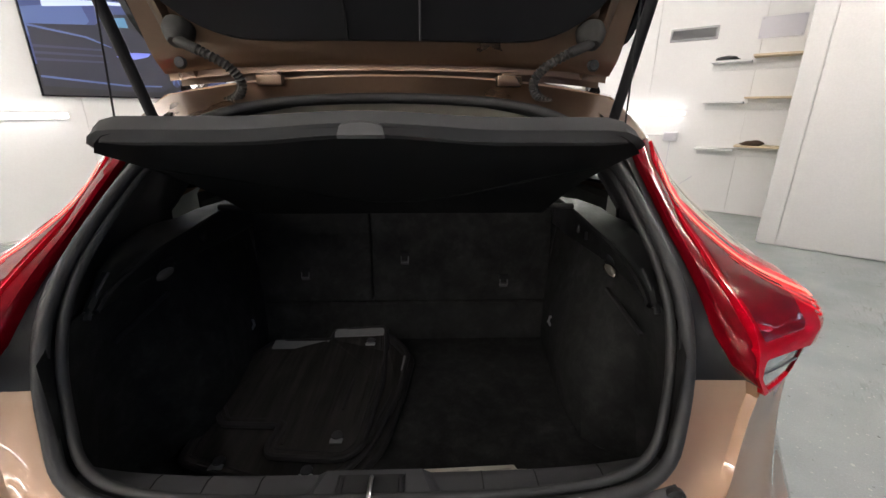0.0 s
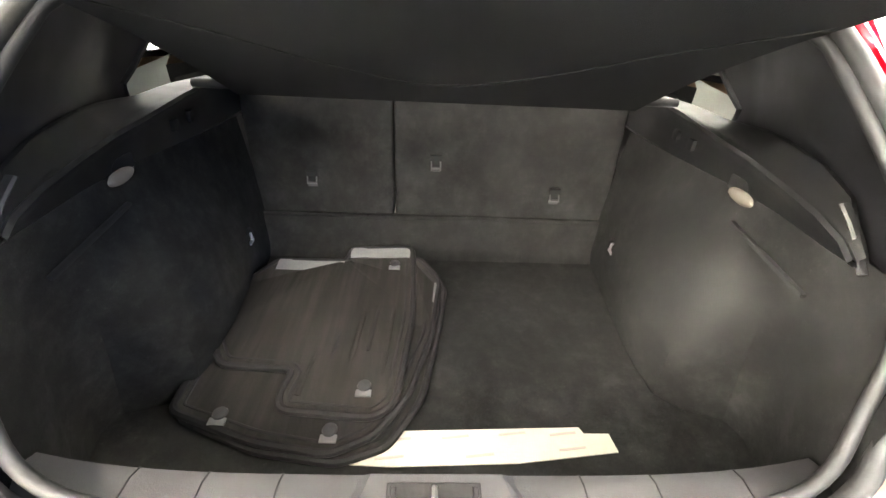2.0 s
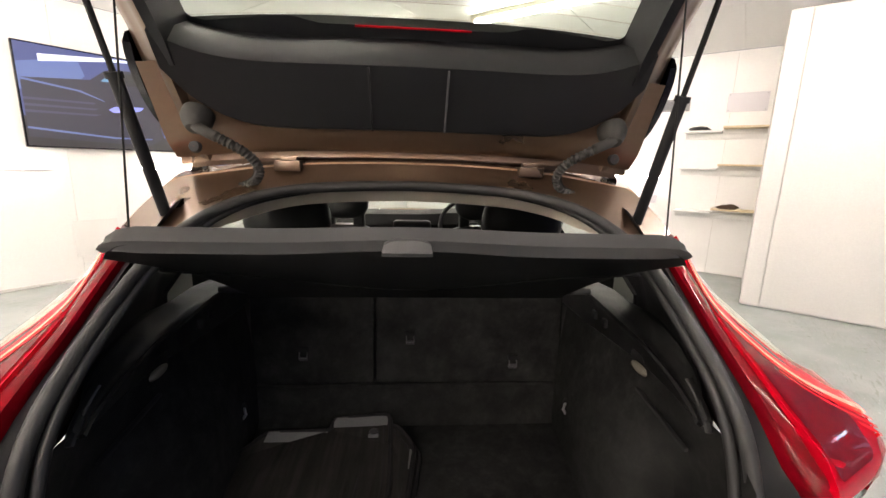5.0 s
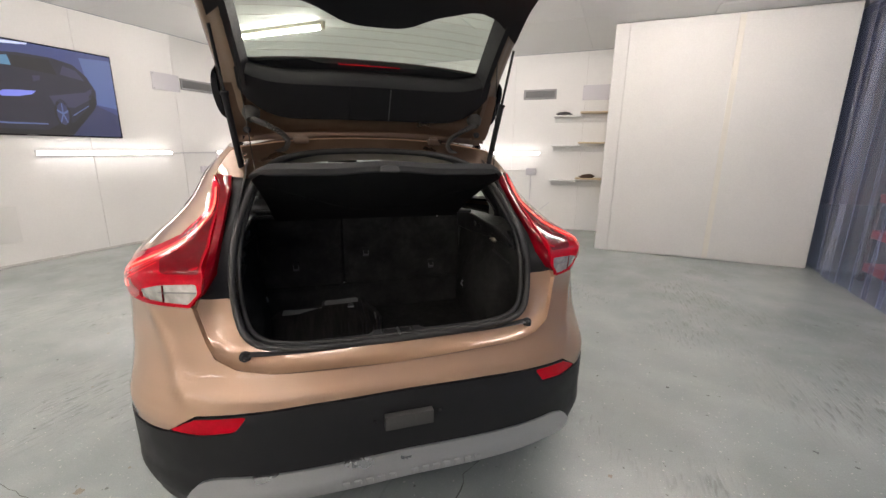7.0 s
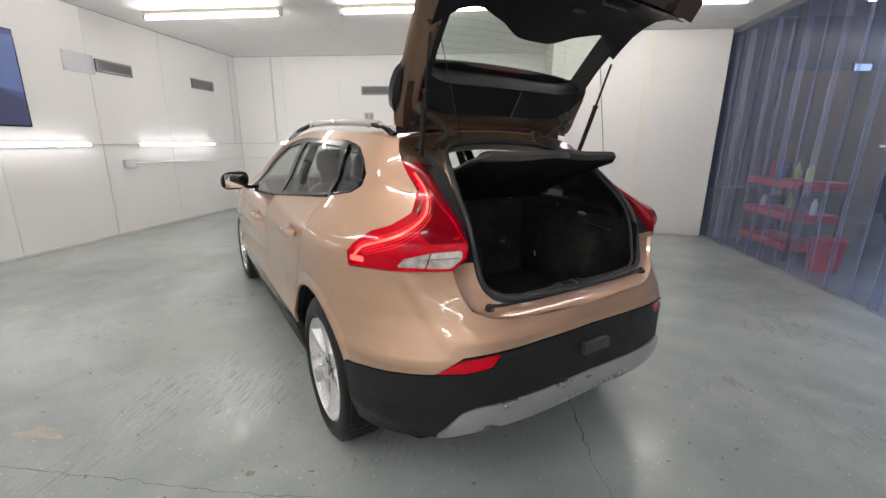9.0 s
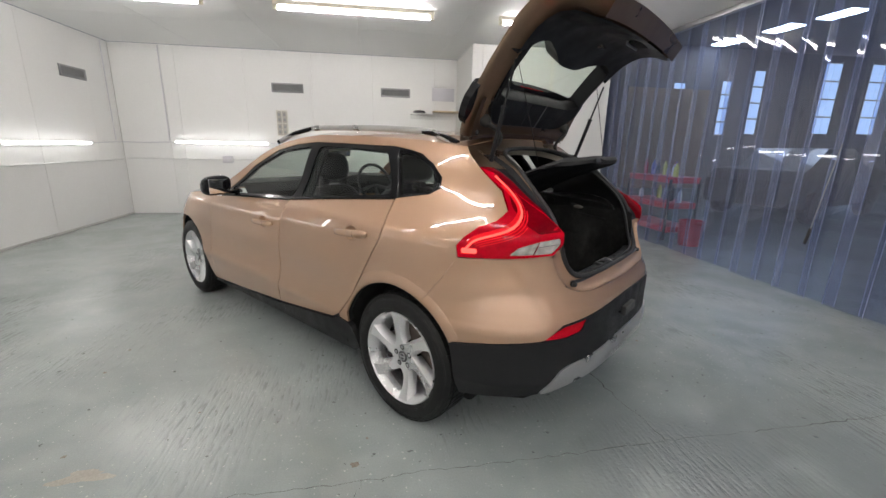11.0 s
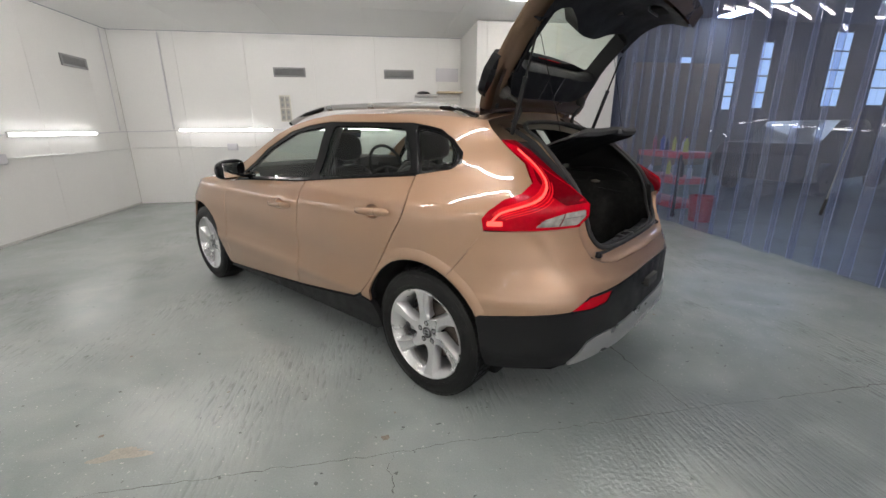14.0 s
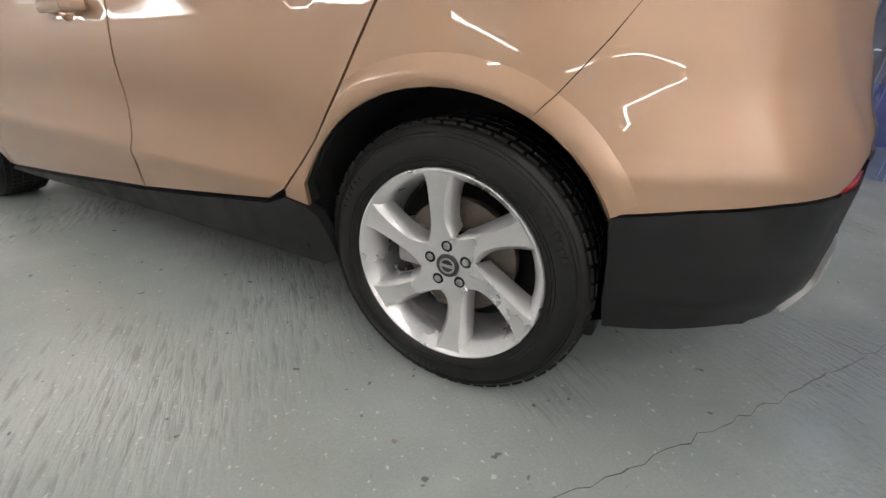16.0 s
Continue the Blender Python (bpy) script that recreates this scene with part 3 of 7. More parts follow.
def build_room():
    grid = bmesh.new()
    bmesh.ops.create_grid(grid, x_segments=30, y_segments=30, size=0.5, matrix=Matrix.Translation((8.2, 3.6, 0)) @ Matrix.Diagonal((30, 23, 1, 1)))
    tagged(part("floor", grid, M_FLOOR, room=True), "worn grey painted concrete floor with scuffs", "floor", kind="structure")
    a = tagged(part("wall_west", box(WALL_A - 0.15, WALL_A - 0.012, BACK, WALL_B + 0.15, 0, CEIL), M_JOINT, room=True), "white painted panelled wall with open joints", "wall", kind="structure")
    b = tagged(part("wall_north", box(WALL_A - 0.012, CURTAIN + 0.1, WALL_B + 0.012, WALL_B + 0.15, 0, CEIL), M_JOINT, room=True), "white painted panelled wall behind the car", "wall", kind="structure")
    tagged(part("wall_south", box(WALL_A, CURTAIN, BACK - 0.15, BACK, 0, CEIL), M_WALL, room=True), "plain white painted wall", "wall", kind="structure")
    rng = random.Random(4)
    # panels on the two long walls, each a sheet of its own with an open joint
    edges = [BACK, -3.7, -2.5, -1.3, -0.1, 1.1, 2.3, 3.5, 4.7, 5.9, WALL_B]
    for v0, v1 in zip(edges, edges[1:]):
        d = rng.uniform(0, 0.003)
        for z0, z1 in ((0.004, CEIL),):
            part("panel", box(WALL_A - 0.012, WALL_A + d, v0 + 0.0018, v1 - 0.0018, z0, z1 - 0.002, 0.002, 1), M_WALL, a)
    edges = [WALL_A + 0.004, -4.92, -4.70, -3.58, -2.42, -1.33, -0.16, 1.0, CURTAIN + 0.1]
    for u0, u1 in zip(edges, edges[1:]):
        d = rng.uniform(0, 0.003)
        for z0, z1 in ((0.004, CEIL),):
            part("panel", box(u0 + 0.0018, u1 - 0.0018, WALL_B - d, WALL_B + 0.012, z0, z1 - 0.002, 0.002, 1), M_WALL, b)
    # the boxed-out partition next to the strip curtain
    p = tagged(part("partition", box(0.27, 2.64, 5.18, WALL_B - 0.004, 0.0, CEIL - 0.004), M_BOARDS, room=True), "white boxed-out partition of painted boards", "wall", kind="structure")
    for u0, u1 in ((0.255, 0.42), (0.425, 1.595), (1.60, 2.65)):
        part("panel", box(u0, u1 - 0.004, 5.162, 5.18, 0.012, CEIL - 0.012, 0.003, 1), M_BOARDS, p)
    part("joint_strip", box(1.565, 1.625, 5.154, 5.163, 0.02, CEIL - 0.03, 0.002, 1), M_CREAM_WALL, p, "yellowed joint strip")
    # ceiling of sheets with dark joints
    c = box(WALL_A, CURTAIN + 0.1, BACK, WALL_B, CEIL + 0.012, CEIL + 0.12)
    us = [WALL_A + 0.003, -4.3, -2.9, -1.5, -0.1, 1.3, CURTAIN + 0.1]
    vs = [BACK, -2.4, 0.0, 2.4, 4.8, WALL_B]
    for u0, u1 in zip(us, us[1:]):
        for v0, v1 in zip(vs, vs[1:]):
            box(u0 + 0.003, u1 - 0.003, v0 + 0.003, v1 - 0.003, CEIL + rng.uniform(0, 0.003), CEIL + 0.012, bm=c)
    tagged(part("ceiling", c, M_CEIL, room=True), "white painted sheet ceiling with narrow joints", "ceiling", kind="structure")
    tagged(part("baseboard", box(WALL_A, WALL_A + 0.012, BACK, WALL_B, 0.0, 0.03, 0.003, 1), M_JOINT, room=True), "thin dirty line of sealant along the wall", "trim", kind="structure")


def tube_light(u0, u1, v):
    t = thing("ceiling_tube_light", "cream batten light with a bright tube on the ceiling, some rows added", "lamp", ROOM @ Matrix.Translation((u0, v, CEIL)), group="ceiling tube lights")
    n = u1 - u0
    part("batten", box(0, n, -0.03, 0.03, -0.045, 0.001, 0.008), M_FIXTURE, t)
    part("tube", tube([(0.03, 0, -0.075), (n - 0.03, 0, -0.075)], 0.019, 12), M_TUBE, t, "glowing white tube")
    for x in (0.0, n - 0.05):
        part("end_cap", box(x, x + 0.05, -0.022, 0.022, -0.098, -0.045, 0.006), M_FIXTURE, t)
    return t


def wall_tube(m, n):
    t = thing("wall_tube_light", "slim bright tube light fixed to the white wall", "lamp", m, group="wall tube lights")
    part("housing", box(0, n, -0.028, 0.0, -0.034, 0.034, 0.006), M_WHITE, t)
    part("diffuser", box(0.015, n - 0.015, -0.060, -0.028, -0.016, 0.016, 0.010, 3), M_WALLTUBE, t, "glowing white diffuser")
    return t


def vent(m, w=0.55, h=0.16):
    t = thing("wall_vent", "grey louvred ventilation grille high on the wall", "vent", m, group="wall vents")
    part("backing", box(-w / 2 + 0.01, w / 2 - 0.01, -0.006, 0.0, -h / 2 + 0.01, h / 2 - 0.01), M_VENTBACK, t)
    for x0, x1, z0, z1 in ((-w / 2, w / 2, h / 2 - 0.028, h / 2), (-w / 2, w / 2, -h / 2, -h / 2 + 0.028), (-w / 2, -w / 2 + 0.03, -h / 2 + 0.028, h / 2 - 0.028), (w / 2 - 0.03, w / 2, -h / 2 + 0.028, h / 2 - 0.028)):
        part("frame", box(x0, x1, -0.022, 0.0, z0, z1, 0.003, 1), M_VENT, t)
    k = 6
    for i in range(k):
        z = -h / 2 + 0.036 + i * (h - 0.072) / (k - 1)
        bm = box(-w / 2 + 0.03, w / 2 - 0.03, -0.001, 0.001, -0.010, 0.010)
        bmesh.ops.transform(bm, matrix=pose(0, -0.010, z, 35, 0, 0), verts=bm.verts)
        part("slat", bm, M_VENT, t)
    return t


def junction_box(m, w=0.17, h=0.12):
    t = thing("junction_box", "pale grey junction box on a wall conduit", "electrical box", m, group="junction boxes")
    part("body", box(-w / 2, w / 2, -0.06, 0, -h / 2, h / 2, 0.01), M_LILAC, t)
    part("cover", box(-w / 2 + 0.01, w / 2 - 0.01, -0.068, -0.06, -h / 2 + 0.01, h / 2 - 0.01, 0.004), M_LILAC, t)
    return t


def on_a(v, z):
    """A pose on wall A whose local -y points into the room."""
    return ROOM @ pose(WALL_A + 0.003, v, z, 0, 0, 90)


def on_b(u, z):
    return ROOM @ pose(u, WALL_B - 0.003, z)


def on_south(u, z):
    """A pose on the wall behind the walk whose local -y points into the room."""
    return ROOM @ pose(u, BACK + 0.003, z, 0, 0, 180)


def build_wall_things():
    for u0, u1 in ((-5.07, -3.17), (-2.42, -0.55), (0.27, 2.13)):
        # rows at 0.3 and -2.1 are unseen, -2.1 set to brighten the tail
        for v in (3.78, 0.3, -2.1):
            tube_light(u0, u1, 1.25 if v == 0.3 and u0 > 0 else v)
        # unseen extra row, added to light the rear bumper from behind
        if u0 > -3:
            tube_light(u0, u1, -3.9)
    wall_tube(on_a(1.72, 1.25), 1.58)
    wall_tube(on_a(4.06, 1.258), 1.60)
    wall_tube(on_a(-0.62, 1.25), 1.58)
    wall_tube(on_a(-2.96, 1.25), 1.58)
    for u in (-3.35, -1.15, 1.05):
        wall_tube(on_south(u, 1.30), 1.60)
    wall_tube(on_b(-4.84, 1.297), 1.60)
    wall_tube(on_b(-2.43, 1.297), 1.60)
    vent(on_a(3.86, 2.252)), vent(on_a(5.58, 2.27))
    vent(on_b(-2.85, 2.285)), vent(on_b(-0.9, 2.275))
    for m, w, h in ((on_a(3.37, 2.245), 0.40, 0.235), (on_b(0.01, 2.275), 0.43, 0.235)):
        t = thing("blanking_panel", "pale lilac blanking panel screwed to the wall", "panel", m, group="blanking panels")
        part("plate", box(-w / 2, w / 2, -0.012, 0, -h / 2, h / 2, 0.003), M_LILAC, t)
        for x in (-w / 2 + 0.02, w / 2 - 0.02):
            for z in (-h / 2 + 0.02, h / 2 - 0.02):
                part("screw", lathe([(-0.016, 0.001), (-0.016, 0.006), (-0.011, 0.007)], 8, "y"), M_STEEL, t).location = (x, 0, z)
    junction_box(on_a(3.83, 0.982)), junction_box(on_b(-3.98, 1.0)), junction_box(on_b(-0.97, 0.985))
    # conduits and cables
    def run(name, label, pts, r, m):
        tagged(part(name, tube(pts, r, 8), m, room=True), label, "conduit", group="wall conduits")
    ya, yb = WALL_A + 0.018, WALL_B - 0.018
    run("conduit", "white plastic conduit along the panelled wall", [(ya, 3.93, 0.985), (ya, 6.50, 0.985)], 0.011, M_WHITE)
    run("conduit", "white plastic conduit along the panelled wall", [(WALL_A + 0.05, yb, 1.0), (-4.08, yb, 1.0)], 0.011, M_WHITE)
    run("conduit", "white plastic conduit along the panelled wall", [(-3.88, yb, 1.0), (-1.06, yb, 1.0)], 0.011, M_WHITE)
    run("cable", "white cable clipped to the wall between lights", [(ya, 3.31, 1.25), (ya, 4.05, 1.256)], 0.007, M_LILAC)
    run("cable", "white cable clipped to the wall between lights", [(ya, 5.67, 1.258), (ya, 6.2, 1.275), (WALL_A + 0.03, 6.52, 1.28), (-5.3, yb, 1.28), (-4.85, yb, 1.295)], 0.007, M_LILAC)
    run("cable", "white cable clipped to the wall between lights", [(-3.22, yb, 1.297), (-2.44, yb, 1.297)], 0.007, M_LILAC)
    run("cable", "thin cable hanging from the junction box", [(-0.97, yb, 0.92), (-0.97, yb, 0.35), (-0.80, yb, 0.30), (-0.66, yb, 0.42), (-0.62, yb, 0.46)], 0.006, M_LILAC)
    run("cable", "white cable running up the wall to the ceiling", [(-4.93, yb, 1.32), (-4.93, yb, 2.88)], 0.009, M_LILAC)
    run("cable", "white cable running up the wall to the ceiling", [(WALL_A + 0.02, WALL_B - 0.22, 1.3), (WALL_A + 0.02, WALL_B - 0.22, 2.88)], 0.008, M_LILAC)
    # double socket plates
    t = thing("socket_stack", "stack of white socket plates on the wall", "socket", on_b(-2.98, 1.67))
    part("back_box", box(-0.098, 0.098, -0.022, 0, -0.23, 0.23, 0.006), M_CREAM_WALL, t)
    for i in range(2):
        for j in range(2):
            p = part("socket_plate", box(-0.084 + i * 0.090, -0.006 + i * 0.090, -0.030, -0.022, -0.21 + j * 0.215, -0.008 + j * 0.215, 0.004), M_SOCKET, t, "beige grey socket plate")
            for k in range(2):
                part("socket_opening", box(-0.064 + i * 0.090, -0.026 + i * 0.090, -0.0325, -0.030, -0.18 + j * 0.215 + k * .09, -0.13 + j * 0.215 + k * .09, 0.001), M_VENT, p)
    t = thing("access_hatch", "white flush hatch low on the wall", "hatch", on_a(1.25, 0.47))
    part("plate", box(-0.2, 0.2, -0.012, 0, -0.2, 0.2, 0.004), M_WHITE, t)


def build_shelves():
    for z, d in ((1.915, 0.27), (1.44, 0.27), (0.865, 0.30)):
        t = thing("wall_shelf", "white painted shelf board with a pale wooden board behind", "shelf", on_b(-0.62, z), group="wall shelves")
        part("board", box(0.0, 0.42, -d, 0, -0.022, 0.0, 0.004), M_WHITE, t)
        part("wood_board", box(0.425, 1.15, -d + 0.02, 0, 0.03, 0.052, 0.004), M_WOOD, t, "pale wooden board")
        part("lip", box(0.0, 1.15, -0.02, 0, -0.10, -0.022, 0.004), M_WHITE, t)
    for u, z, label in ((-0.46, 1.915, "small crumpled black cloth on the shelf"), (-0.02, 0.917, "crumpled dark brown cloth on the shelf")):
        bm = bmesh.new()
        bmesh.ops.create_icosphere(bm, subdivisions=3, radius=0.09)
        for v in bm.verts:
            n = noise.noise(v.co * 14 + Vector((u, z, 3)))
            v.co = v.co * (1 + 0.45 * n)
            v.co.z = max(v.co.z * 0.45, -0.02) + 0.02
            v.co.x *= 1.3
        tagged(part("cloth", bm, M_LEATHER if z > 1 else M_BROWN), label, "cloth").matrix_basis = on_b(u, z) @ Matrix.Translation((0, -0.15, 0))


def build_screen():
    w, h = 1.86, 1.0
    t = thing("television", "large wall-mounted television showing a dark car on blue", "television", on_a(1.72, 1.94))
    part("casing", box(-w / 2, w / 2, -0.05, -0.002, -h / 2, h / 2, 0.006), M_GLOSSBLACK, t)
    z0 = -0.0512

    def flat(name, pts, m, k):
        bm = bmesh.new()
        bm.faces.new([bm.verts.new((x, z0 - 0.0006 * k, z)) for x, z in pts])
        part(name, bm, m, t, smooth=False)

    def arc(x, z, r, n=20, s=1.0):
        return [(x + s * r * math.cos(2 * math.pi * i / n), z + r * math.sin(2 * math.pi * i / n)) for i in range(n)]
    i, j = w / 2 - 0.015, h / 2 - 0.015
    flat("picture", [(-i, -j), (i, -j), (i, j), (-i, j)], M_SCREEN_BLUE, 0)
    flat("picture_floor", [(-i, -j), (i, -j), (i, -0.22), (0.66, -0.10), (-i, -0.25)], M_SCREEN_MID, 1)
    flat("picture_wall", [(0.66, -0.10), (i, -0.14), (i, 0.44), (0.58, 0.42)], M_SCREEN_LIGHT, 1)
    flat("picture_streak", [(-0.75, 0.33), (-0.2, 0.43), (0.10, 0.465), (0.12, 0.485), (-0.2, 0.465), (-0.75, 0.40)], M_SCREEN_WHITE, 2)
    flat("picture_glow", [(-i, 0.05), (-0.55, 0.08), (-0.40, 0.25), (-0.45, 0.42), (-i, 0.30)], M_SCREEN_LIGHT, 1)
    flat("picture_shadow", [(-i, -j), (0.38, -j), (0.66, -0.16), (0.60, -0.10), (-i, -0.20)], M_SCREEN_BLACK, 2)
    flat("picture_car", [(-0.9, -0.40), (-0.2, -0.43), (0.15, -0.43), (0.26, -0.36), (0.42, -0.33), (0.60, -0.14), (0.69, -0.10), (0.70, 0.06), (0.62, 0.22), (0.50, 0.33), (0.30, 0.37), (0.0, 0.37), (-0.22, 0.34), (-0.36, 0.22), (-0.9, 0.16)], M_SCREEN_DARK, 3)
    flat("picture_car_side", [(0.22, -0.05), (0.58, 0.03), (0.66, 0.08), (0.64, -0.04), (0.45, -0.16), (0.26, -0.16)], M_SCREEN_SIDE, 4)
    flat("picture_car_window", [(-0.27, 0.22), (-0.18, 0.31), (-0.08, 0.33), (-0.06, 0.23)], M_SCREEN_CYAN, 4)
    flat("picture_side_window", [(0.36, 0.20), (0.40, 0.30), (0.52, 0.27), (0.60, 0.16)], M_SCREEN_SIDE, 4)
    flat("picture_car_light", [(-0.23, -0.07), (-0.17, -0.03), (-0.02, -0.015), (0.11, -0.01), (0.07, -0.05), (-0.05, -0.085), (-0.19, -0.095)], M_SCREEN_LAMP, 4)
    flat("picture_windscreen", [(-0.05, 0.22), (-0.07, 0.335), (0.28, 0.345), (0.33, 0.19)], M_SCREEN_BLACK, 4)
    flat("picture_bonnet_line", [(-0.9, 0.16), (-0.45, 0.10), (-0.26, 0.02), (-0.26, 0.01), (-0.47, 0.085), (-0.9, 0.14)], M_SCREEN_LIGHT, 4)
    for k in range(3):
        z = -0.01 - 0.06 * k
        flat("picture_car_grille", [(-0.9, z - 0.01), (-0.34 + 0.02 * k, z), (-0.35, z - 0.018), (-0.9, z - 0.035)], M_SCREEN_SIDE, 4)
    flat("picture_car_bumper", [(-0.9, -0.30), (-0.2, -0.36), (0.16, -0.355), (0.16, -0.37), (-0.2, -0.378), (-0.9, -0.32)], M_SCREEN_LIGHT, 4)
    flat("picture_sill_line", [(0.42, -0.26), (0.60, -0.13), (0.60, -0.12), (0.42, -0.245)], M_SCREEN_LIGHT, 4)
    flat("picture_mirror", [(0.10, 0.09), (0.16, 0.11), (0.17, 0.16), (0.10, 0.15)], M_SCREEN_SIDE, 4)
    flat("picture_wheel", arc(0.32, -0.24, 0.165, 20, 0.48), M_SCREEN_BLACK, 4)
    flat("picture_wheel_hub", arc(0.32, -0.24, 0.125, 20, 0.46), M_SCREEN_MID, 5)
    for k in range(5):
        a = 2 * math.pi * k / 5 + 0.3
        c, sn = math.cos(a), math.sin(a)
        flat("picture_spoke", [(0.32 - 0.006 * sn, -0.24 + 0.012 * c), (0.32 + 0.056 * c - 0.006 * sn, -0.24 + 0.12 * sn + 0.012 * c), (0.32 + 0.056 * c + 0.006 * sn, -0.24 + 0.12 * sn - 0.012 * c), (0.32 + 0.006 * sn, -0.24 - 0.012 * c)], M_SCREEN_LIGHT, 6)
    flat("picture_wheel", arc(0.645, -0.07, 0.09, 16, 0.42), M_SCREEN_BLACK, 4)
    part("logo_bar", box(-0.05, 0.05, -0.0525, -0.05, -h / 2 + 0.004, -h / 2 + 0.011), M_STEEL, t)


def build_curtain():
    c = thing("strip_curtain", "clear bluish plastic strip curtain hanging to the floor", "curtain", ROOM)
    part("rail", box(CURTAIN - 0.03, CURTAIN + 0.05, BACK, 5.15, CEIL - 0.06, CEIL - 0.004, 0.004), M_STEEL, c, "steel hanging rail")
    rng = random.Random(21)
    v = 5.30
    k = 0
    while v > BACK + 0.3:
        w = rng.uniform(0.305, 0.335)
        off = 0.014 if k % 2 else -0.008
        tilt, lean = rng.uniform(-0.022, 0.022), rng.uniform(-0.016, 0.016)
        amp, ph, wl = rng.uniform(0.003, 0.010), rng.uniform(0, 6), rng.uniform(0.7, 1.3)
        curl = rng.uniform(0.003, 0.009)
        rows = []
        for i in range(17):
            z = rng.uniform(0.012, 0.022) if i == 0 else 0.015 + (CEIL - 0.06 - 0.015) * i / 16
            low = 1 - i / 16
            row = []
            for j in range(11):
                q = j / 10 - 0.5
                bow = curl * (4 * q * q - 0.4)
                row.append((CURTAIN + off + bow + (tilt + amp * math.sin(ph + wl * 3 * z)) * low, v - w / 2 + q * w + lean * low + 0.006 * math.sin(ph + z), z))
            rows.append(row)
        st = part("strip", loft(rows), M_PVC, c)
        for e in (0, -1):
            bead = loft([[(r[e][0] - 0.003, r[e][1] - 0.003, r[e][2]), (r[e][0] - 0.003, r[e][1] + 0.003, r[e][2])] for r in rows])
            part("strip_edge", bead, M_PVCEDGE, st, "thick cut edge of the strip")
        v -= 0.258
        k += 1


def build_hall():
    """The dim workshop beyond the curtain."""
    h = 5.3
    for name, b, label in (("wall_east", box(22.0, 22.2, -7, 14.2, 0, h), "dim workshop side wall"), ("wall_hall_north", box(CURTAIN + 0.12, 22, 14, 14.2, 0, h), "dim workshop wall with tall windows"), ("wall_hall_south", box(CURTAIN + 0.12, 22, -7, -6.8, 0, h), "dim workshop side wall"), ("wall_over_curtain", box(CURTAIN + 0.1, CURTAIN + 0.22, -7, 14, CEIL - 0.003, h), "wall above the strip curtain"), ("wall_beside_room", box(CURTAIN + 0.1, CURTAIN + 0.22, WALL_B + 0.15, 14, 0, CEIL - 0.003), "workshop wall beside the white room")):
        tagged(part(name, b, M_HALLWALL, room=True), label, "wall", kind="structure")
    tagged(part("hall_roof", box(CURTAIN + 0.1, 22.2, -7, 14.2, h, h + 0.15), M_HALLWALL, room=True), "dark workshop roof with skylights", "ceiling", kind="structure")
    tagged(part("wall_hall_board", box(7.2, 10.4, 11.9, 12.0, 0, 3.4, 0.01), M_HALLTAN, room=True), "tan boarded partition in the workshop", "wall", kind="structure")
    for i, (u, w, z0, z1, rows) in enumerate(((12.73, .40, 1.98, 4.10, 4), (14.18, .50, 2.04, 4.55, 4), (17.64, .82, 2.13, 5.0, 4), (19.96, .86, 2.17, 5.05, 4), (8.86, .55, 3.2, 3.55, 1), (10.64, .5, 3.5, 3.95, 1))):
        t = thing("window", "tall daylight window with glazing bars" if rows > 1 else "small high daylight window", "window", ROOM @ Matrix.Translation((u, 13.98, 0)), group="workshop windows", kind="structure")
        t.name = "window_%d" % (i + 1)
        n = 2 if w > .6 else 1
        for a in range(n):
            for b in range(rows):
                x0, x1 = -w / 2 + a * w / n, -w / 2 + (a + 1) * w / n
                zz0, zz1 = z0 + (z1 - z0) * b / rows, z0 + (z1 - z0) * (b + 1) / rows
                part("pane", box(x0 + .012, x1 - .012, -0.02, 0, zz0 + .03, zz1 - .03), M_SKYPANE, t)
        for x in (-w / 2 - .04, w / 2):
            part("window_frame", box(x, x + .04, -0.04, 0.015, z0 - .05, z1 + .05, 0.004), M_HALLWALL, t)
    # the last three are unseen, added to light the hall, curtain and floor
    for u, v in ((11.8, 13.2), (12.0, 11.2), (12.2, 9.6), (7.6, 1.5), (7.6, -1.2), (7.6, -3.6)):
        t = thing("hall_lamp", "square white skylight panel in the workshop roof, some added for light", "skylight", ROOM @ Matrix.Translation((u, v, h)), group="workshop skylights")
        part("pane", box(-0.28, 0.28, -0.5, 0.5, -0.03, 0.002, 0.01), M_SKYPANE2, t)
    t = thing("tool_trolley", "red enamelled tool trolley loaded with bottles", "trolley", ROOM @ pose(3.25, 4.30, 0, 0, 0, 0))
    for z in (0.12, 0.48, 0.86):
        part("shelf", box(-0.25, 0.25, -0.52, 0.52, z, z + 0.09, 0.012), M_RED, t)
    for x in (-0.24, 0.24):
        for y in (-0.51, 0.51):
            part("post", box(x - 0.015, x + 0.015, y - 0.015, y + 0.015, 0.05, 0.92, 0.003), M_UNDER, t)
            part("castor", lathe([(-0.012, 0.012), (-0.012, 0.032), (0.012, 0.032), (0.012, 0.012)], 12, "y"), M_RUBBER, t).location = (x, y, 0.032)
    rng = random.Random(3)
    mats = (M_WHITE, M_PALEYELLOW, M_BLUEBIN, M_BLACK, M_WHITE, M_RED, M_STEEL, M_PALEYELLOW)
    for i in range(14):
        y = -0.46 + i * 0.07
        z = 0.951 if i % 3 else 0.571
        r = rng.uniform(0.028, 0.04)
        hgt = rng.uniform(0.13, 0.24)
        b = part("bottle", lathe([(0, 0.001), (0, r), (hgt * 0.7, r), (hgt * 0.85, r * 0.4), (hgt, r * 0.4), (hgt, 0.001)], 12, "z"), mats[i % 8])
        tagged(b, "plastic cleaning bottle on the trolley shelf", "bottle", group="bottles on the trolley").matrix_basis = ROOM @ Matrix.Translation((3.25 + rng.uniform(-0.12, 0.12), 4.28 + y, z))
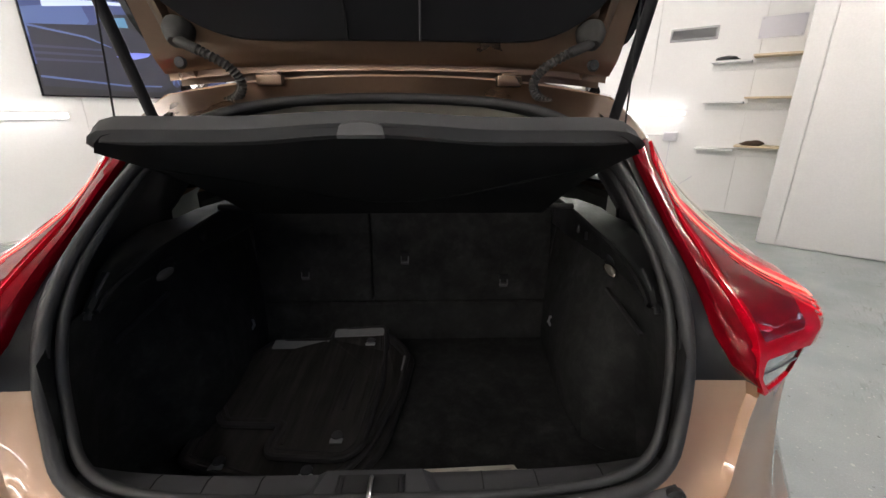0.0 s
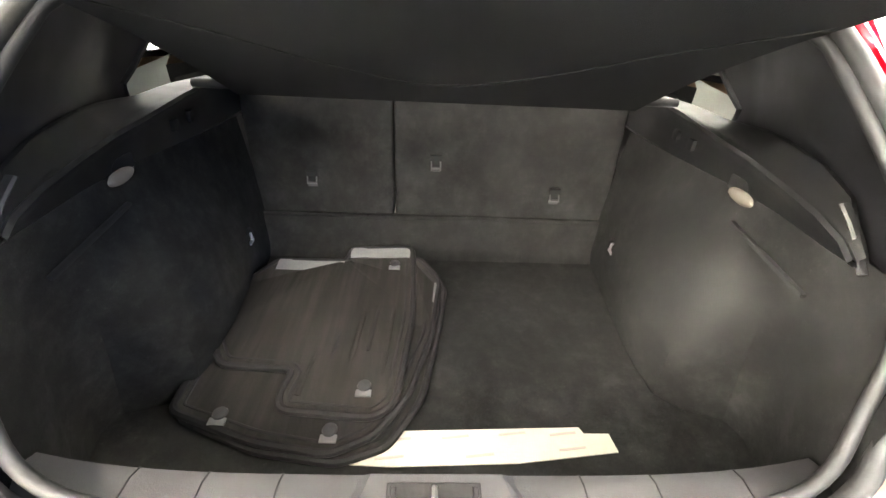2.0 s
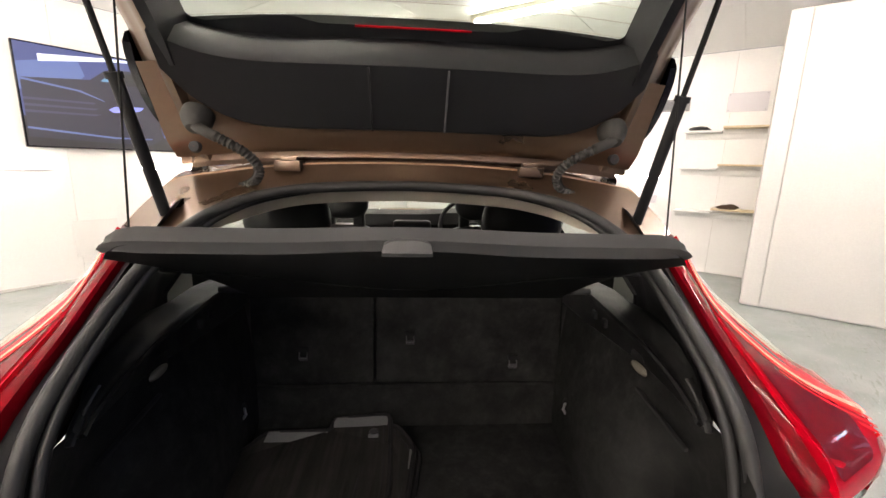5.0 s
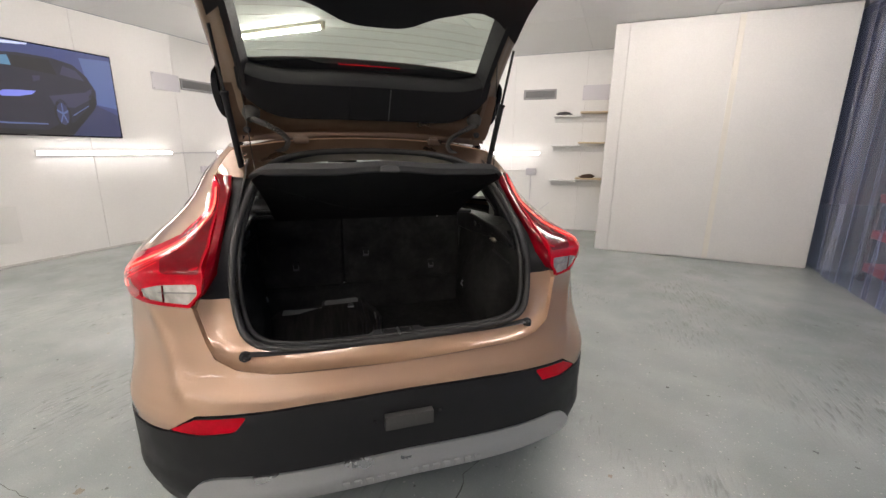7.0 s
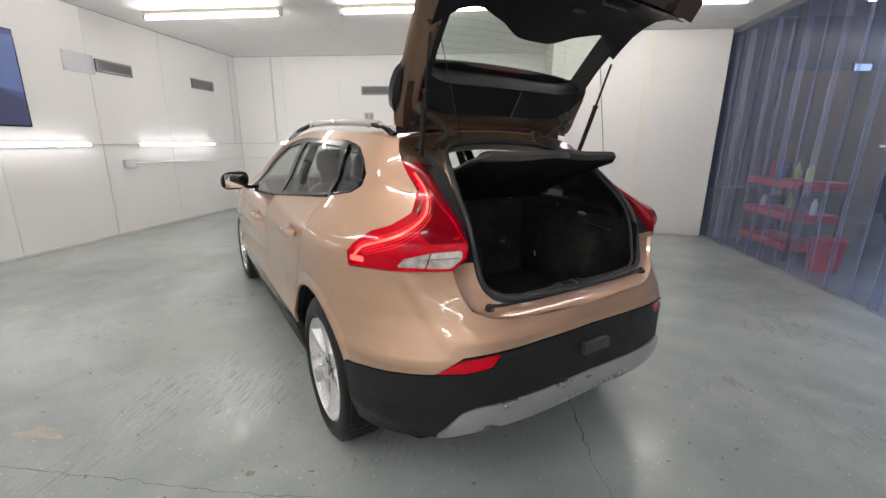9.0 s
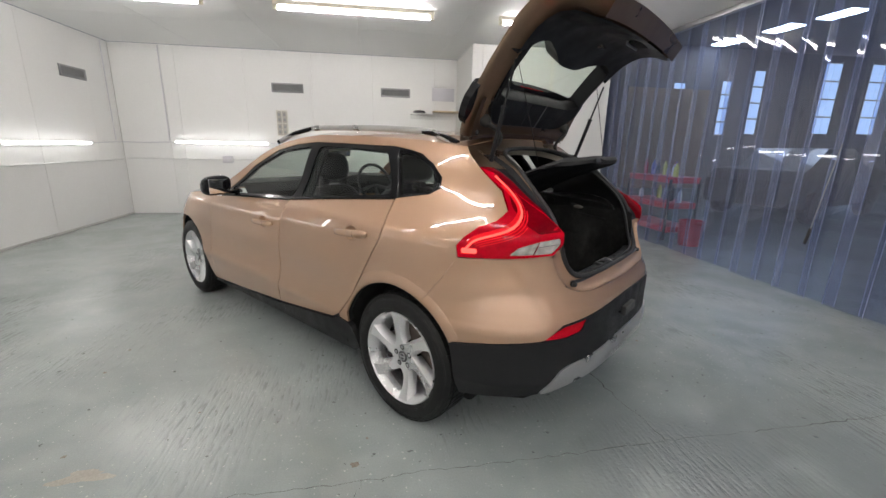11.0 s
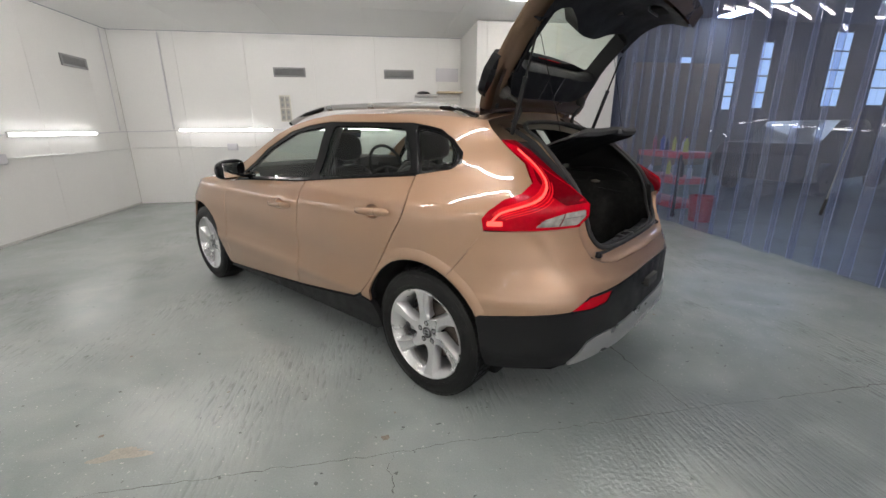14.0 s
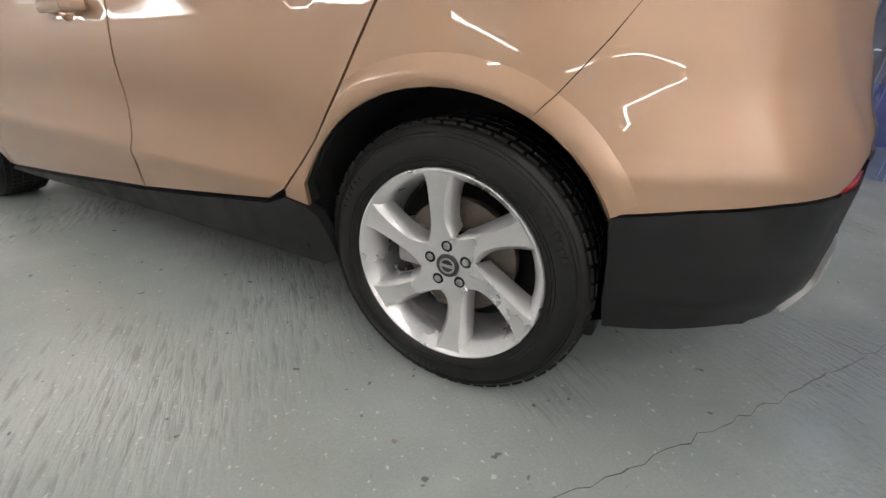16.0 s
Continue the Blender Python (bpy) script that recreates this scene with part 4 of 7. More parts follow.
    for u, v, m, label in ((3.2, 3.48, M_RED, "red plastic bucket on the floor"), (4.9, 1.9, M_BLUEBIN, "blue plastic drum on the floor"), (4.8, 1.1, M_BLACK, "black bin on the floor")):
        r = 0.17 if m is M_RED else 0.28
        hgt = 0.36 if m is M_RED else 0.62
        tagged(part("bucket", lathe([(0.0, 0.001), (0.0, r * 0.8), (hgt, r), (hgt, r - 0.012), (0.02, r * 0.8 - 0.012), (0.02, 0.001)], 24, "z"), m), label, "bucket").matrix_basis = ROOM @ Matrix.Translation((u, v, 0.0))
    t = thing("parked_car", "dark parked car in the dim workshop", "car", ROOM @ pose(8.0, 6.2, 0, 0, 0, 20))
    part("body", thick_car(), M_DARKCAR, t)
    for x in (-1.35, 1.35):
        for y in (-0.8, 0.8):
            part("wheel", lathe([(-0.1, 0.05), (-0.1, 0.30), (-0.07, 0.32), (0.07, 0.32), (0.1, 0.30), (0.1, 0.05)], 24, "y"), M_TYRE, t).location = (x, y, 0.32)
    t = thing("curtain_pole", "thin pale pull pole with a black grip hanging by the curtain", "pole", ROOM)
    part("rod", tube([(2.63, 1.30, 1.42), (2.64, 1.40, 0.66)], 0.004, 8), M_VENT, t)
    part("grip", tube([(2.64, 1.40, 0.67), (2.64, 1.415, 0.55), (2.64, 1.42, 0.52)], [0.011, 0.014, 0.012], 10), M_RUBBER, t, "black grip")


def thick_car():
    prof = [(-2.1, 0.45), (-2.12, 0.8), (-1.9, 1.0), (-1.2, 1.05), (-0.6, 1.42), (0.7, 1.45), (1.5, 1.08), (2.05, 0.98), (2.12, 0.6), (2.0, 0.3), (-2.0, 0.3)]
    bm = bmesh.new()
    rows = []
    for y, k in ((-0.86, 0.9), (-0.8, 1.0), (0.8, 1.0), (0.86, 0.9)):
        rows.append([(x * (0.97 if k < 1 else 1), y * (1 if z < 1.05 else 0.78), 0.3 + (z - 0.3) * k) for x, z in prof])
    loft(rows, bm, closed=True)
    bm.verts.ensure_lookup_table()
    n = len(prof)
    bm.faces.new([bm.verts[i] for i in range(n)])
    bm.faces.new([bm.verts[3 * n + i] for i in range(n)])
    bmesh.ops.recalc_face_normals(bm, faces=bm.faces)
    return bm


def build_floor_marks():
    """Cracks and dirt spots in the floor paint."""
    rng = random.Random(12)

    def crack(name, pts, w, label):
        bm = bmesh.new()
        line = []
        for (x0, y0), (x1, y1) in zip(pts, pts[1:]):
            n = max(3, int(math.hypot(x1 - x0, y1 - y0) / 0.035))
            line += [(x0 + (x1 - x0) * i / n + rng.uniform(-0.008, 0.008), y0 + (y1 - y0) * i / n + rng.uniform(-0.008, 0.008)) for i in range(n)]
        line.append(pts[-1])
        for (x0, y0), (x1, y1) in zip(line, line[1:]):
            ww = w * rng.uniform(0.25, 0.9) * (0.45 + 1.6 * max(0, noise.noise(Vector((x0 * 3.1, y0 * 3.1, 4.0))) + 0.1))
            d = Vector((y0 - y1, x1 - x0)).normalized() * ww / 2
            bm.faces.new([bm.verts.new((x, y, 0.0012)) for x, y in ((x0 + d.x, y0 + d.y), (x0 - d.x, y0 - d.y), (x1 - d.x, y1 - d.y), (x1 + d.x, y1 + d.y))])
        tagged(part(name, bm, M_CRACK, smooth=False), label, "floor crack", group="floor cracks")
    for pts, w in FLOOR_CRACKS:
        crack("floor_crack", pts, w, "thin dark crack in the floor paint")
    for x, y, r in FLOOR_SPOTS:
        bm = bmesh.new()
        ring = [bm.verts.new((x + r * rng.uniform(0.5, 1.1) * math.cos(a), y + r * rng.uniform(0.5, 1.1) * math.sin(a), 0.0016)) for a in [k * 0.6 for k in range(10)]]
        bm.faces.new(ring)
        tagged(part("floor_chip", bm, M_CHIP, smooth=False), "small chip of missing floor paint", "floor chip", group="floor chips")


M_STAIN = mat("tan_stain", (0.31, 0.285, 0.24), 0.6, vary=0.25, scale=14)
def floor_stain(x, y, w, d, turn, seed):
    rng = random.Random(seed)
    bm = bmesh.new()
    ring = []
    for k in range(26):
        a = 2 * math.pi * k / 26
        q = 1 + 0.35 * math.sin(3 * a + seed) * rng.uniform(0.4, 1) + rng.uniform(-0.15, 0.15)
        ring.append(bm.verts.new((w * q * math.cos(a), d * q * math.sin(a), 0.0008)))
    bm.faces.new(ring)
    tagged(part("floor_stain", bm, M_STAIN, smooth=False), "dried tan stain on the floor paint", "stain", group="floor stains").matrix_basis = pose(x, y, 0, 0, 0, turn)


FLOOR_CRACKS = [
    ([(-0.109, -0.223), (0.004, -0.081), (0.093, 0.083), (0.22, 0.25), (0.31, 0.385), (0.43, 0.47)], 0.008),
    ([(-0.109, -0.223), (-0.64, 0.186), (-1.025, 0.50), (-1.229, 0.646), (-1.656, 1.0), (-1.935, 1.219), (-2.05, 1.31), (-2.6, 1.7)], 0.007),
    ([(-0.109, -0.223), (0.264, -0.535), (0.69, -0.88), (1.5, -1.55)], 0.006),
    ([(-1.229, 0.646), (-1.30, 0.60), (-1.321, 0.541), (-1.36, 0.50)], 0.005),
]
FLOOR_SPOTS = [(-1.19, 0.74, 0.02), (-1.05, 0.83, 0.008), (-1.5, 1.6, 0.008), (0.9, 0.2, 0.012), (1.4, -0.2, 0.01), (-2.0, 1.7, 0.014), (-1.73, 2.4, 0.012), (-1.56, 2.62, 0.012)]
M_CREAM_WALL = mat("yellowed_strip", (0.68, 0.655, 0.585), 0.5, vary=0.06, scale=3)
M_BROWN = mat("brown_cloth", (0.06, 0.035, 0.02), 0.9, vary=0.3, scale=20)
M_SKYPANE2 = glowing("skylight_pane", (0.75, 0.88, 1.0), 16.0)
M_DARKCAR = mat("dark_car_paint", (0.02, 0.022, 0.028), 0.5, vary=0.1, coat=0.15, bump=0.0)
M_CHIP = mat("bare_concrete", (0.20, 0.17, 0.14), 0.9, vary=0.3, scale=30)
build_room()
build_wall_things()
build_shelves()
build_screen()
build_curtain()
build_hall()
build_floor_marks()
floor_stain(-1.97, 1.50, 0.10, 0.035, -38, 3)


# ---------------------------------------------------------------- the car
ROOF_S = [-.43, 0.0, .4, .85, 1.24, 1.55, 1.85, 2.05]
ROOF_Z = [1.335, 1.362, 1.378, 1.385, 1.330, 1.195, 1.030, .945]
HOOD_S = [2.05, 2.3, 2.7, 3.0, 3.3, 3.635]
HOOD_Z = [.945, .925, .865, .80, .76, .74]


def roof_edge(s):
    return smooth_table(ROOF_S, ROOF_Z, s) if s < 2.05 else smooth_table(HOOD_S, HOOD_Z, s)


def flank(side):
    return lambda s, z: (lambda p: (side * p[0], p[1], p[2]))(skin(s, z))


def arc_s(yc, r, a0, a1, n, x=0.872, zc=0.325):
    """Wheel arch as (s, z), angles in degrees from the front, upwards."""
    out = []
    for i in range(n):
        a = radians(a0 + (a1 - a0) * i / (n - 1))
        out.append((along(x, yc + r * math.cos(a)), zc + r * math.sin(a)))
    return out


C_SEAM = [(.268, .447), (.159, .575), (.06, .715), (-.006, .817), (-.062, .90), (-.084, .96), (-.072, 1.02), (-.046, 1.083)]
B_SEAM = [(.958, .322), (.90, .50), (.872, .70), (.853, .83), (.835, .95), (.826, 1.0)]
A_SEAM = [(2.045, .225), (1.985, .425), (1.934, .67), (1.905, .84), (1.88, .925)]
BAND = [(1.76, .962), (1.50, 1.168), (1.24, 1.287), (1.05, 1.325), (.853, 1.344), (.143, 1.330), (-.109, 1.297), (-.235, 1.252), (-.312, 1.195), (-.318, 1.148), (-.262, 1.119), (-.046, 1.087), (.40, 1.047), (.826, 1.004), (1.25, .98), (1.61, .957)]
GLASS_F = [(1.70, .978), (1.445, 1.166), (1.17, 1.283), (.862, 1.317), (.815, 1.023), (1.25, .995)]
GLASS_R = [(.776, 1.320), (.742, 1.027), (.35, 1.067), (.018, 1.101), (.10, 1.22), (.171, 1.300), (.45, 1.315)]
GLASS_Q = [(.082, 1.305), (-.10, 1.281), (-.215, 1.243), (-.287, 1.184), (-.262, 1.132), (-.058, 1.103), (-.008, 1.16)]
TAIL = [(-.462, .900), (-.455, .945), (-.478, .975), (-.535, 1.018), (-.600, 1.040), (-.655, 1.078), (-.648, 1.15), (-.530, 1.243), (-.618, 1.214), (-.73, 1.122), (-.800, 1.065), (-.846, 1.0), (-.842, .960), (-.805, .914), (-.63, .905)]
TAIL_LENS = [(-.640, .918), (-.668, .956), (-.735, .974), (-.832, .982), (-.832, .955), (-.80, .921)]
ARCH_R = arc_s(0.838, 0.392, 22, 158, 20)


def seam_at(z):
    """The s of the seam behind the rear door at a height."""
    for (s0, z0), (s1, z1) in zip(C_SEAM, C_SEAM[1:]):
        if z <= z1:
            return s0 + (s1 - s0) * (z - z0) / (z1 - z0)
    return C_SEAM[-1][0]


def seam_foot(r):
    """Where the seam between quarter and bumper meets a circle round the wheel."""
    return min(arc_s(0.838, r, 100, 155, 221), key=lambda p: abs((p[0] + .344) * -.081 - (p[1] - .719) * .067))


FOOT = seam_foot(.392)
CLAD_TOP = [(-.441, .527), (-.55, .551), (-.66, .566), (-.765, .574), (-.80, .60), (-.840, .630), (-.955, .640), (-1.1, .650), (-1.3352, .655)]
GATE_LIP = [(-1.3352, .730), (-1.0, .735), (-.92, .748), (-.865, .775), (-.835, .82), (-.815, .87), (-.805, .912)]
REFL = [(-.766, .576), (-.838, .624), (-.955, .633), (-.925, .585), (-.85, .574)]
SKID = [(-.765, .330), (-.80, .380), (-.838, .430), (-.88, .446), (-1.3352, .458), (-1.3352, .372), (-.90, .358), (-.80, .332)]


def build_side(car, side):
    f = flank(side)
    # inner dark shell behind the seams
    shell = [(2.06, .20), (1.9, .93), (1.61, .945), (.826, .99), (-.046, 1.075), (-.27, 1.10), (-.46, 1.05), (-.48, .91), (-.34, .70)] + list(reversed(ARCH_R)) + [(.19, .42), (.3, .35)]
    part("inner_shell", sheet(shell, f, 0.06, lift=-0.034), M_UNDER, car)
    # doors
    gap = 0.0035
    front = [(s - gap, z + gap) for s, z in A_SEAM] + [(1.61, .950), (1.25, .973), (.832, .997)] + [(s + gap, z) for s, z in reversed(B_SEAM[:-1])] + [(.97, .325), (1.5, .275)]
    d = part("front_door", sheet(front, f, 0.04, lip=0.012, holes=(handle_ring(1.185, .9245, .8365, .8475),)), M_PAINT, car)
    handle(d, f, 1.185, .9245, .8365, .8475)
    part("window_trim", tube([Vector(f(s, z)) + Vector((side * 0.004, 0, 0)) for s, z in [(1.68, .952), (1.25, .977), (.84, 1.0)]], 0.006, 6), M_GLOSSBLACK, d)
    rear = [(s - gap, z + (0.004 if i == 0 else 0)) for i, (s, z) in enumerate(B_SEAM)] + [(.40, 1.041), (-.04, 1.081)] + [(s + gap, z) for s, z in reversed(C_SEAM[:-1])] + [(.34, .408), (.50, .386)]
    d = part("rear_door", sheet(rear, f, 0.04, lip=0.012, holes=(handle_ring(.26, .008, .8985, .9195),)), M_PAINT, car)
    handle(d, f, .26, .008, .8985, .9195)
    part("window_trim", tube([Vector(f(s, z)) + Vector((side * 0.004, 0, 0)) for s, z in [(.81, 1.006), (.40, 1.048), (-.03, 1.088)]], 0.006, 6), M_GLOSSBLACK, d)
    # rear quarter with the pillar, and the strip over the windows
    tail_front = TAIL[:8]
    edge = [(s, roof_edge(s)) for s in (-.43, -.2, 0.0, .2, .4, .6, .85, 1.05, 1.24, 1.4, 1.55, 1.7, 1.85, 2.05)]
    quarter = [(-.046 - gap, 1.083)] + [(s - gap, z) for s, z in reversed(C_SEAM[:-1])] + [(.27, .425), (.20, .415)] + [p for p in ARCH_R if p[0] > FOOT[0] + .01] + [(FOOT[0] + .0022, FOOT[1]), (-.344 + .0022, .719), (-.402 + .0022, .80), (-.4595, .895)] + [(s + .004, z) for s, z in tail_front[1:6]] + [(-.640, 1.15), (-.524, 1.247), (-.479, 1.285)] + edge + [(1.90, .93), (1.77, .953)] + [(s, z) for s, z in BAND[:12]]
    part("rear_quarter_panel", sheet(quarter, f, 0.035, lip=0.012), M_PAINT, car)
    # black window surround with the panes
    part("window_surround", sheet(BAND, f, 0.04, holes=(rounded(GLASS_F, .03), rounded(GLASS_R, .03), rounded(GLASS_Q, .03)), lift=-0.004, lip=0.02), M_GLOSSBLACK, car, "gloss black window surround")
    for name, poly in (("front_window", GLASS_F), ("rear_window", GLASS_R), ("quarter_window", GLASS_Q)):
        ob = part(name, sheet(rounded(poly, .028), f, 0.05, lift=-0.008), M_GLASS, car, "tinted side window glass")
        ob.visible_shadow = False
    ring = rounded([(s * 1.0 + (-.014 if s < -.1 else .012), z + (.010 if z > 1.2 else -.010)) for s, z in GLASS_Q], .03)
    part("quarter_window_seal", tube([f(p[0], p[1]) for p in ring], 0.004, 6, closed=True), M_GLOSSBLACK, car)
    # front wing
    fa = arc_s(3.486, 0.385, 158, 15, 18)
    wing = [(s + gap, z) for s, z in reversed(A_SEAM)] + [(2.10, .23), (2.115, .33)] + fa + [(2.9, .40), (3.0, .6), (3.0, .70)] + [(s, roof_edge(s) - .004) for s in (3.0, 2.8, 2.6, 2.4, 2.2, 2.06, 1.92)]
    part("front_wing", sheet(wing, f, 0.045, lip=0.012), M_PAINT, car)
    # plastic sill
    sill = [(2.09, .212), (1.5, .262), (.97, .312), (.50, .373), (.34, .395), (.27, .425), (.205, .41), (.175, .395), (.15, .34), (.14, .27), (.2, .238), (1.2, .222), (2.12, .195)]
    part("sill_cladding", sheet(sill, f, 0.04, lift=0.006, lip=0.03), M_BLACK, car, "black plastic sill cladding")
    # arch rims and liners
    part("arch_lip", tube([Vector(f(s, z)) + Vector((-side * .001, 0, 0)) for s, z in ARCH_R[1:-1]], .0038, 6), M_PAINT, car, "rolled painted lip of the wheel arch")
    for a0, a1 in ((24, None), (None, 149.5)):
        rows = []
        for k in range(19):
            row = []
            for r, d in ((.389, .001), (.393, .005), (.404, .0065), (.418, .0055), (.434, .0028), (.450, -.0015)):
                foot = seam_foot(r)
                mid = math.degrees(math.atan2(foot[1] - .325, (1 - .872 * math.tan(-foot[0] / .85)) - .838))
                b0, b1 = (a0, mid - .25) if a1 is None else (mid + .25, a1)
                s, z = arc_s(0.838, r, b0 + (b1 - b0) * k / 18, 0, 2)[0]
                s = min(s, seam_at(z) - .007)
                row.append(Vector(f(s, z)) + lift_normal(f, Vector((s, z, 0)), d))
            rows.append(row)
        part("arch_flare", loft(rows), M_PAINT, car, "flared painted edge of the wheel arch")
    part("wheel_arch_liner", arch_liner(0.838, 0.395, side), M_UNDER, car)
    part("wheel_arch_liner", arch_liner(3.486, 0.39, side), M_UNDER, car)
    # bumper halves: painted upper, black lower
    upper = [(-.458, .893), (-.402, .80), (-.344, .719), FOOT] + [p for p in ARCH_R[:-1] if p[0] < FOOT[0] - .01] + [(s, z + .002) for s, z in CLAD_TOP] + GATE_LIP + [(-.63, .901)]
    part("rear_bumper", sheet(upper, f, 0.013, lip=0.012), M_PAINT, car)
    lower = [(s, z - .003) for s, z in CLAD_TOP] + [(-1.3352, .456), (-.88, .444), (-.838, .428), (-.80, .378), (-.765, .322), (-.70, .315), (-.62, .305), (-.557, .295), (-.482, .285), (-.462, .36), (-.452, .45)]
    b = part("bumper_cladding", sheet(lower, f, 0.03, lip=0.02, lift=0.004, holes=(rounded(REFL, .012),)), M_BLACK, car, "matt black plastic bumper cladding")
    # takes the lens material with its faint red glow, though it is no lamp
    part("reflector", sheet(rounded(REFL, .012), f, 0.02, lift=-0.002), M_LENSRED, b, "red moulded reflector")
    part("skid_plate", sheet([(max(q[0], -1.3352) if q[0] > -1.3150 else -1.3352, q[1] if q[0] > -1.3150 else (.458 if q[1] > .415 else .372)) for q in rounded(SKID[:4] + [(-1.3352, .458), (-1.3352, .415), (-1.3352, .372)] + SKID[6:], .02)], f, 0.03, lift=0.013, lip=0.03), M_SKID, car, "silver painted skid plate")
    part("underside_valance", loft([[f(s, .35 if s < -.72 else .30) for s in (-.48, -.6, -.72, -.86, -1.0, -1.335)], [(side * x, .55, .24) for x in (.76, .74, .7, .6, .4, 0)]]), M_UNDER, car)
    # tail light: red housing, dark upper part, lit guide, clear lower lens
    t = part("tail_light", sheet(TAIL, f, 0.025, lift=0.006, lip=0.03, holes=(rounded(TAIL_LENS, .01),)), M_LENSRED, car, "long red tail light reaching up the rear pillar")
    part("reversing_lens", sheet(rounded(TAIL_LENS, .004), f, 0.02, lift=0.002), M_LENSCLEAR, t, "clear moulded reversing light lens")
    part("lens_divider", tube([Vector(f(s, z)) + lift_normal(f, Vector((s, z, 0)), .003) for s, z in ((-.727, .920), (-.735, .945), (-.742, .972))], .0022, 6), M_LENSDARK, t)
    part("lens_divider", tube([Vector(f(s, z)) + lift_normal(f, Vector((s, z, 0)), .003) for s, z in ((-.662, .946), (-.74, .952), (-.826, .958))], .0014, 6), M_GREYTRIM, t)
    guide = spline([(-.49, .935, 0), (-.52, .968, 0), (-.575, .99, 0), (-.648, 1.018, 0), (-.698, 1.058, 0), (-.704, 1.10, 0), (-.675, 1.15, 0), (-.610, 1.206, 0)], 26)
    for off, wide, i0, i1, m in ((0, .0042, 0, 26, M_LENSGLOW), (.010, .0065, 2, 24, M_LENSHALO), (-.012, .0022, 3, 21, M_LENSHALO), (-.021, .0022, 3, 17, M_LENSHALO), (-.030, .0022, 4, 14, M_LENSHALO)):
        rows = []
        for i in range(i0, i1):
            p, a, c = guide[i], guide[max(i - 1, 0)], guide[min(i + 1, 25)]
            dv = Vector((c.y - a.y, a.x - c.x, 0)).normalized()
            rows.append([Vector(f(p.x + dv.x * (off + wide * k), p.y + dv.y * (off + wide * k))) + lift_normal(f, p, 0.0085) for k in (-1, 0, 1)])
        part("light_guide", loft(rows), m, t, "softly lit light guide in the tail light")
    dark = [(-.672, 1.085), (-.668, 1.15), (-.60, 1.212), (-.63, 1.203), (-.73, 1.115), (-.795, 1.062), (-.838, 1.005), (-.74, 1.0), (-.70, 1.03)]
    part("inner_lens", sheet(rounded(dark, .01), f, 0.025, lift=0.0078), M_LENSDARK, t, "darker inner part of the tail light")
    part("stop_bulb", sheet(rounded([(-.475, .918), (-.475, .938), (-.53, .940), (-.53, .920)], .006), f, 0.02, lift=0.0082), M_LENSGLOW, t, "lit bulb spot")


def lift_normal(f, p, d):
    e = 0.004
    a, b = Vector(f(p.x + e, p.y)) - Vector(f(p.x - e, p.y)), Vector(f(p.x, p.y + e)) - Vector(f(p.x, p.y - e))
    n = a.cross(b).normalized()
    q = Vector(f(p.x, p.y))
    return n * d if n.dot(q - CAR_HEART) > 0 else -n * d


def arch_liner(yc, r, side):
    rows = []
    for k in range(25):
        a = radians(-6 + 180 * k / 24)
        rows.append([(side * x, yc + rr * math.cos(a), .325 + rr * math.sin(a)) for x, rr in ((.848 - .10 * max(0, math.cos(a)) * (yc > 2) if math.cos(a) > -.2 else .812, r + .004), (.80, r + .012), (.55, r + .012), (.55, .1))])
    return loft(rows)


def handle_ring(s0, s1, z0, z1, k=1.0):
    """Outline of the finger scoop behind a door handle."""
    sm, zm = s0 + (s1 - s0) * 0.47, z0 + (z1 - z0) * 0.47
    return [(sm + 0.050 * k * math.cos(a), zm + 0.036 * k * math.sin(a)) for a in [i * math.pi / 12 for i in range(24)]]


def handle(door, f, s0, s1, z0, z1):
    """Pull handle over its scooped recess."""
    n = 18
    pts, r = [], []
    for i in range(n):
        t = i / (n - 1)
        s, z = s0 + (s1 - s0) * t, z0 + (z1 - z0) * t
        out = lift_normal(f, Vector((s, z, 0)), 1.0)
        end = min(1, min(t, 1 - t) / .07)
        pts.append(Vector(f(s, z)) + out * (0.010 + 0.022 * math.sin(math.pi * min(1, min(t, 1 - t) / .36 * .5)) ** .7))
        r.append((0.0062 + 0.0048 * end ** .5) * (.86 + .22 * t))
    part("door_handle", tube(pts, r, 14, flat=1.7), M_PAINT, door)
    part("key_gap", tube([pts[12] + (pts[12] - pts[11]) * .06, pts[12] + (pts[12] - pts[11]) * .14], r[12] * 1.02, 14, flat=1.7), M_UNDER, door)
    rows = []
    for k, d in ((1.0, -.0005), (.95, -.008), (.84, -.018), (.60, -.026), (.28, -.029), (.02, -.029)):
        rows.append([Vector(f(p[0], p[1])) + lift_normal(f, Vector((p[0], p[1], 0)), d) for p in handle_ring(s0, s1, z0, z1, k)])
    part("handle_recess", loft(rows, closed=True), M_PAINT, door, "finger scoop behind the handle")


def edge_point(s, side=1):
    p = skin(s, roof_edge(s))
    return Vector((side * p[0], p[1], p[2]))


def cross_rows(ss, crown, ymid, n=17, drop=0.0):
    """Rows across the car between the two roof edges."""
    rows = []
    for s, c, ym in zip(ss, crown, ymid):
        e = edge_point(s)
        row = []
        for i in range(n):
            t = -1 + 2 * i / (n - 1)
            row.append((e.x * t, e.y + ym * (1 - t * t), e.z + c * (1 - abs(t) ** 2.4) - drop))
        rows.append(row)
    return rows


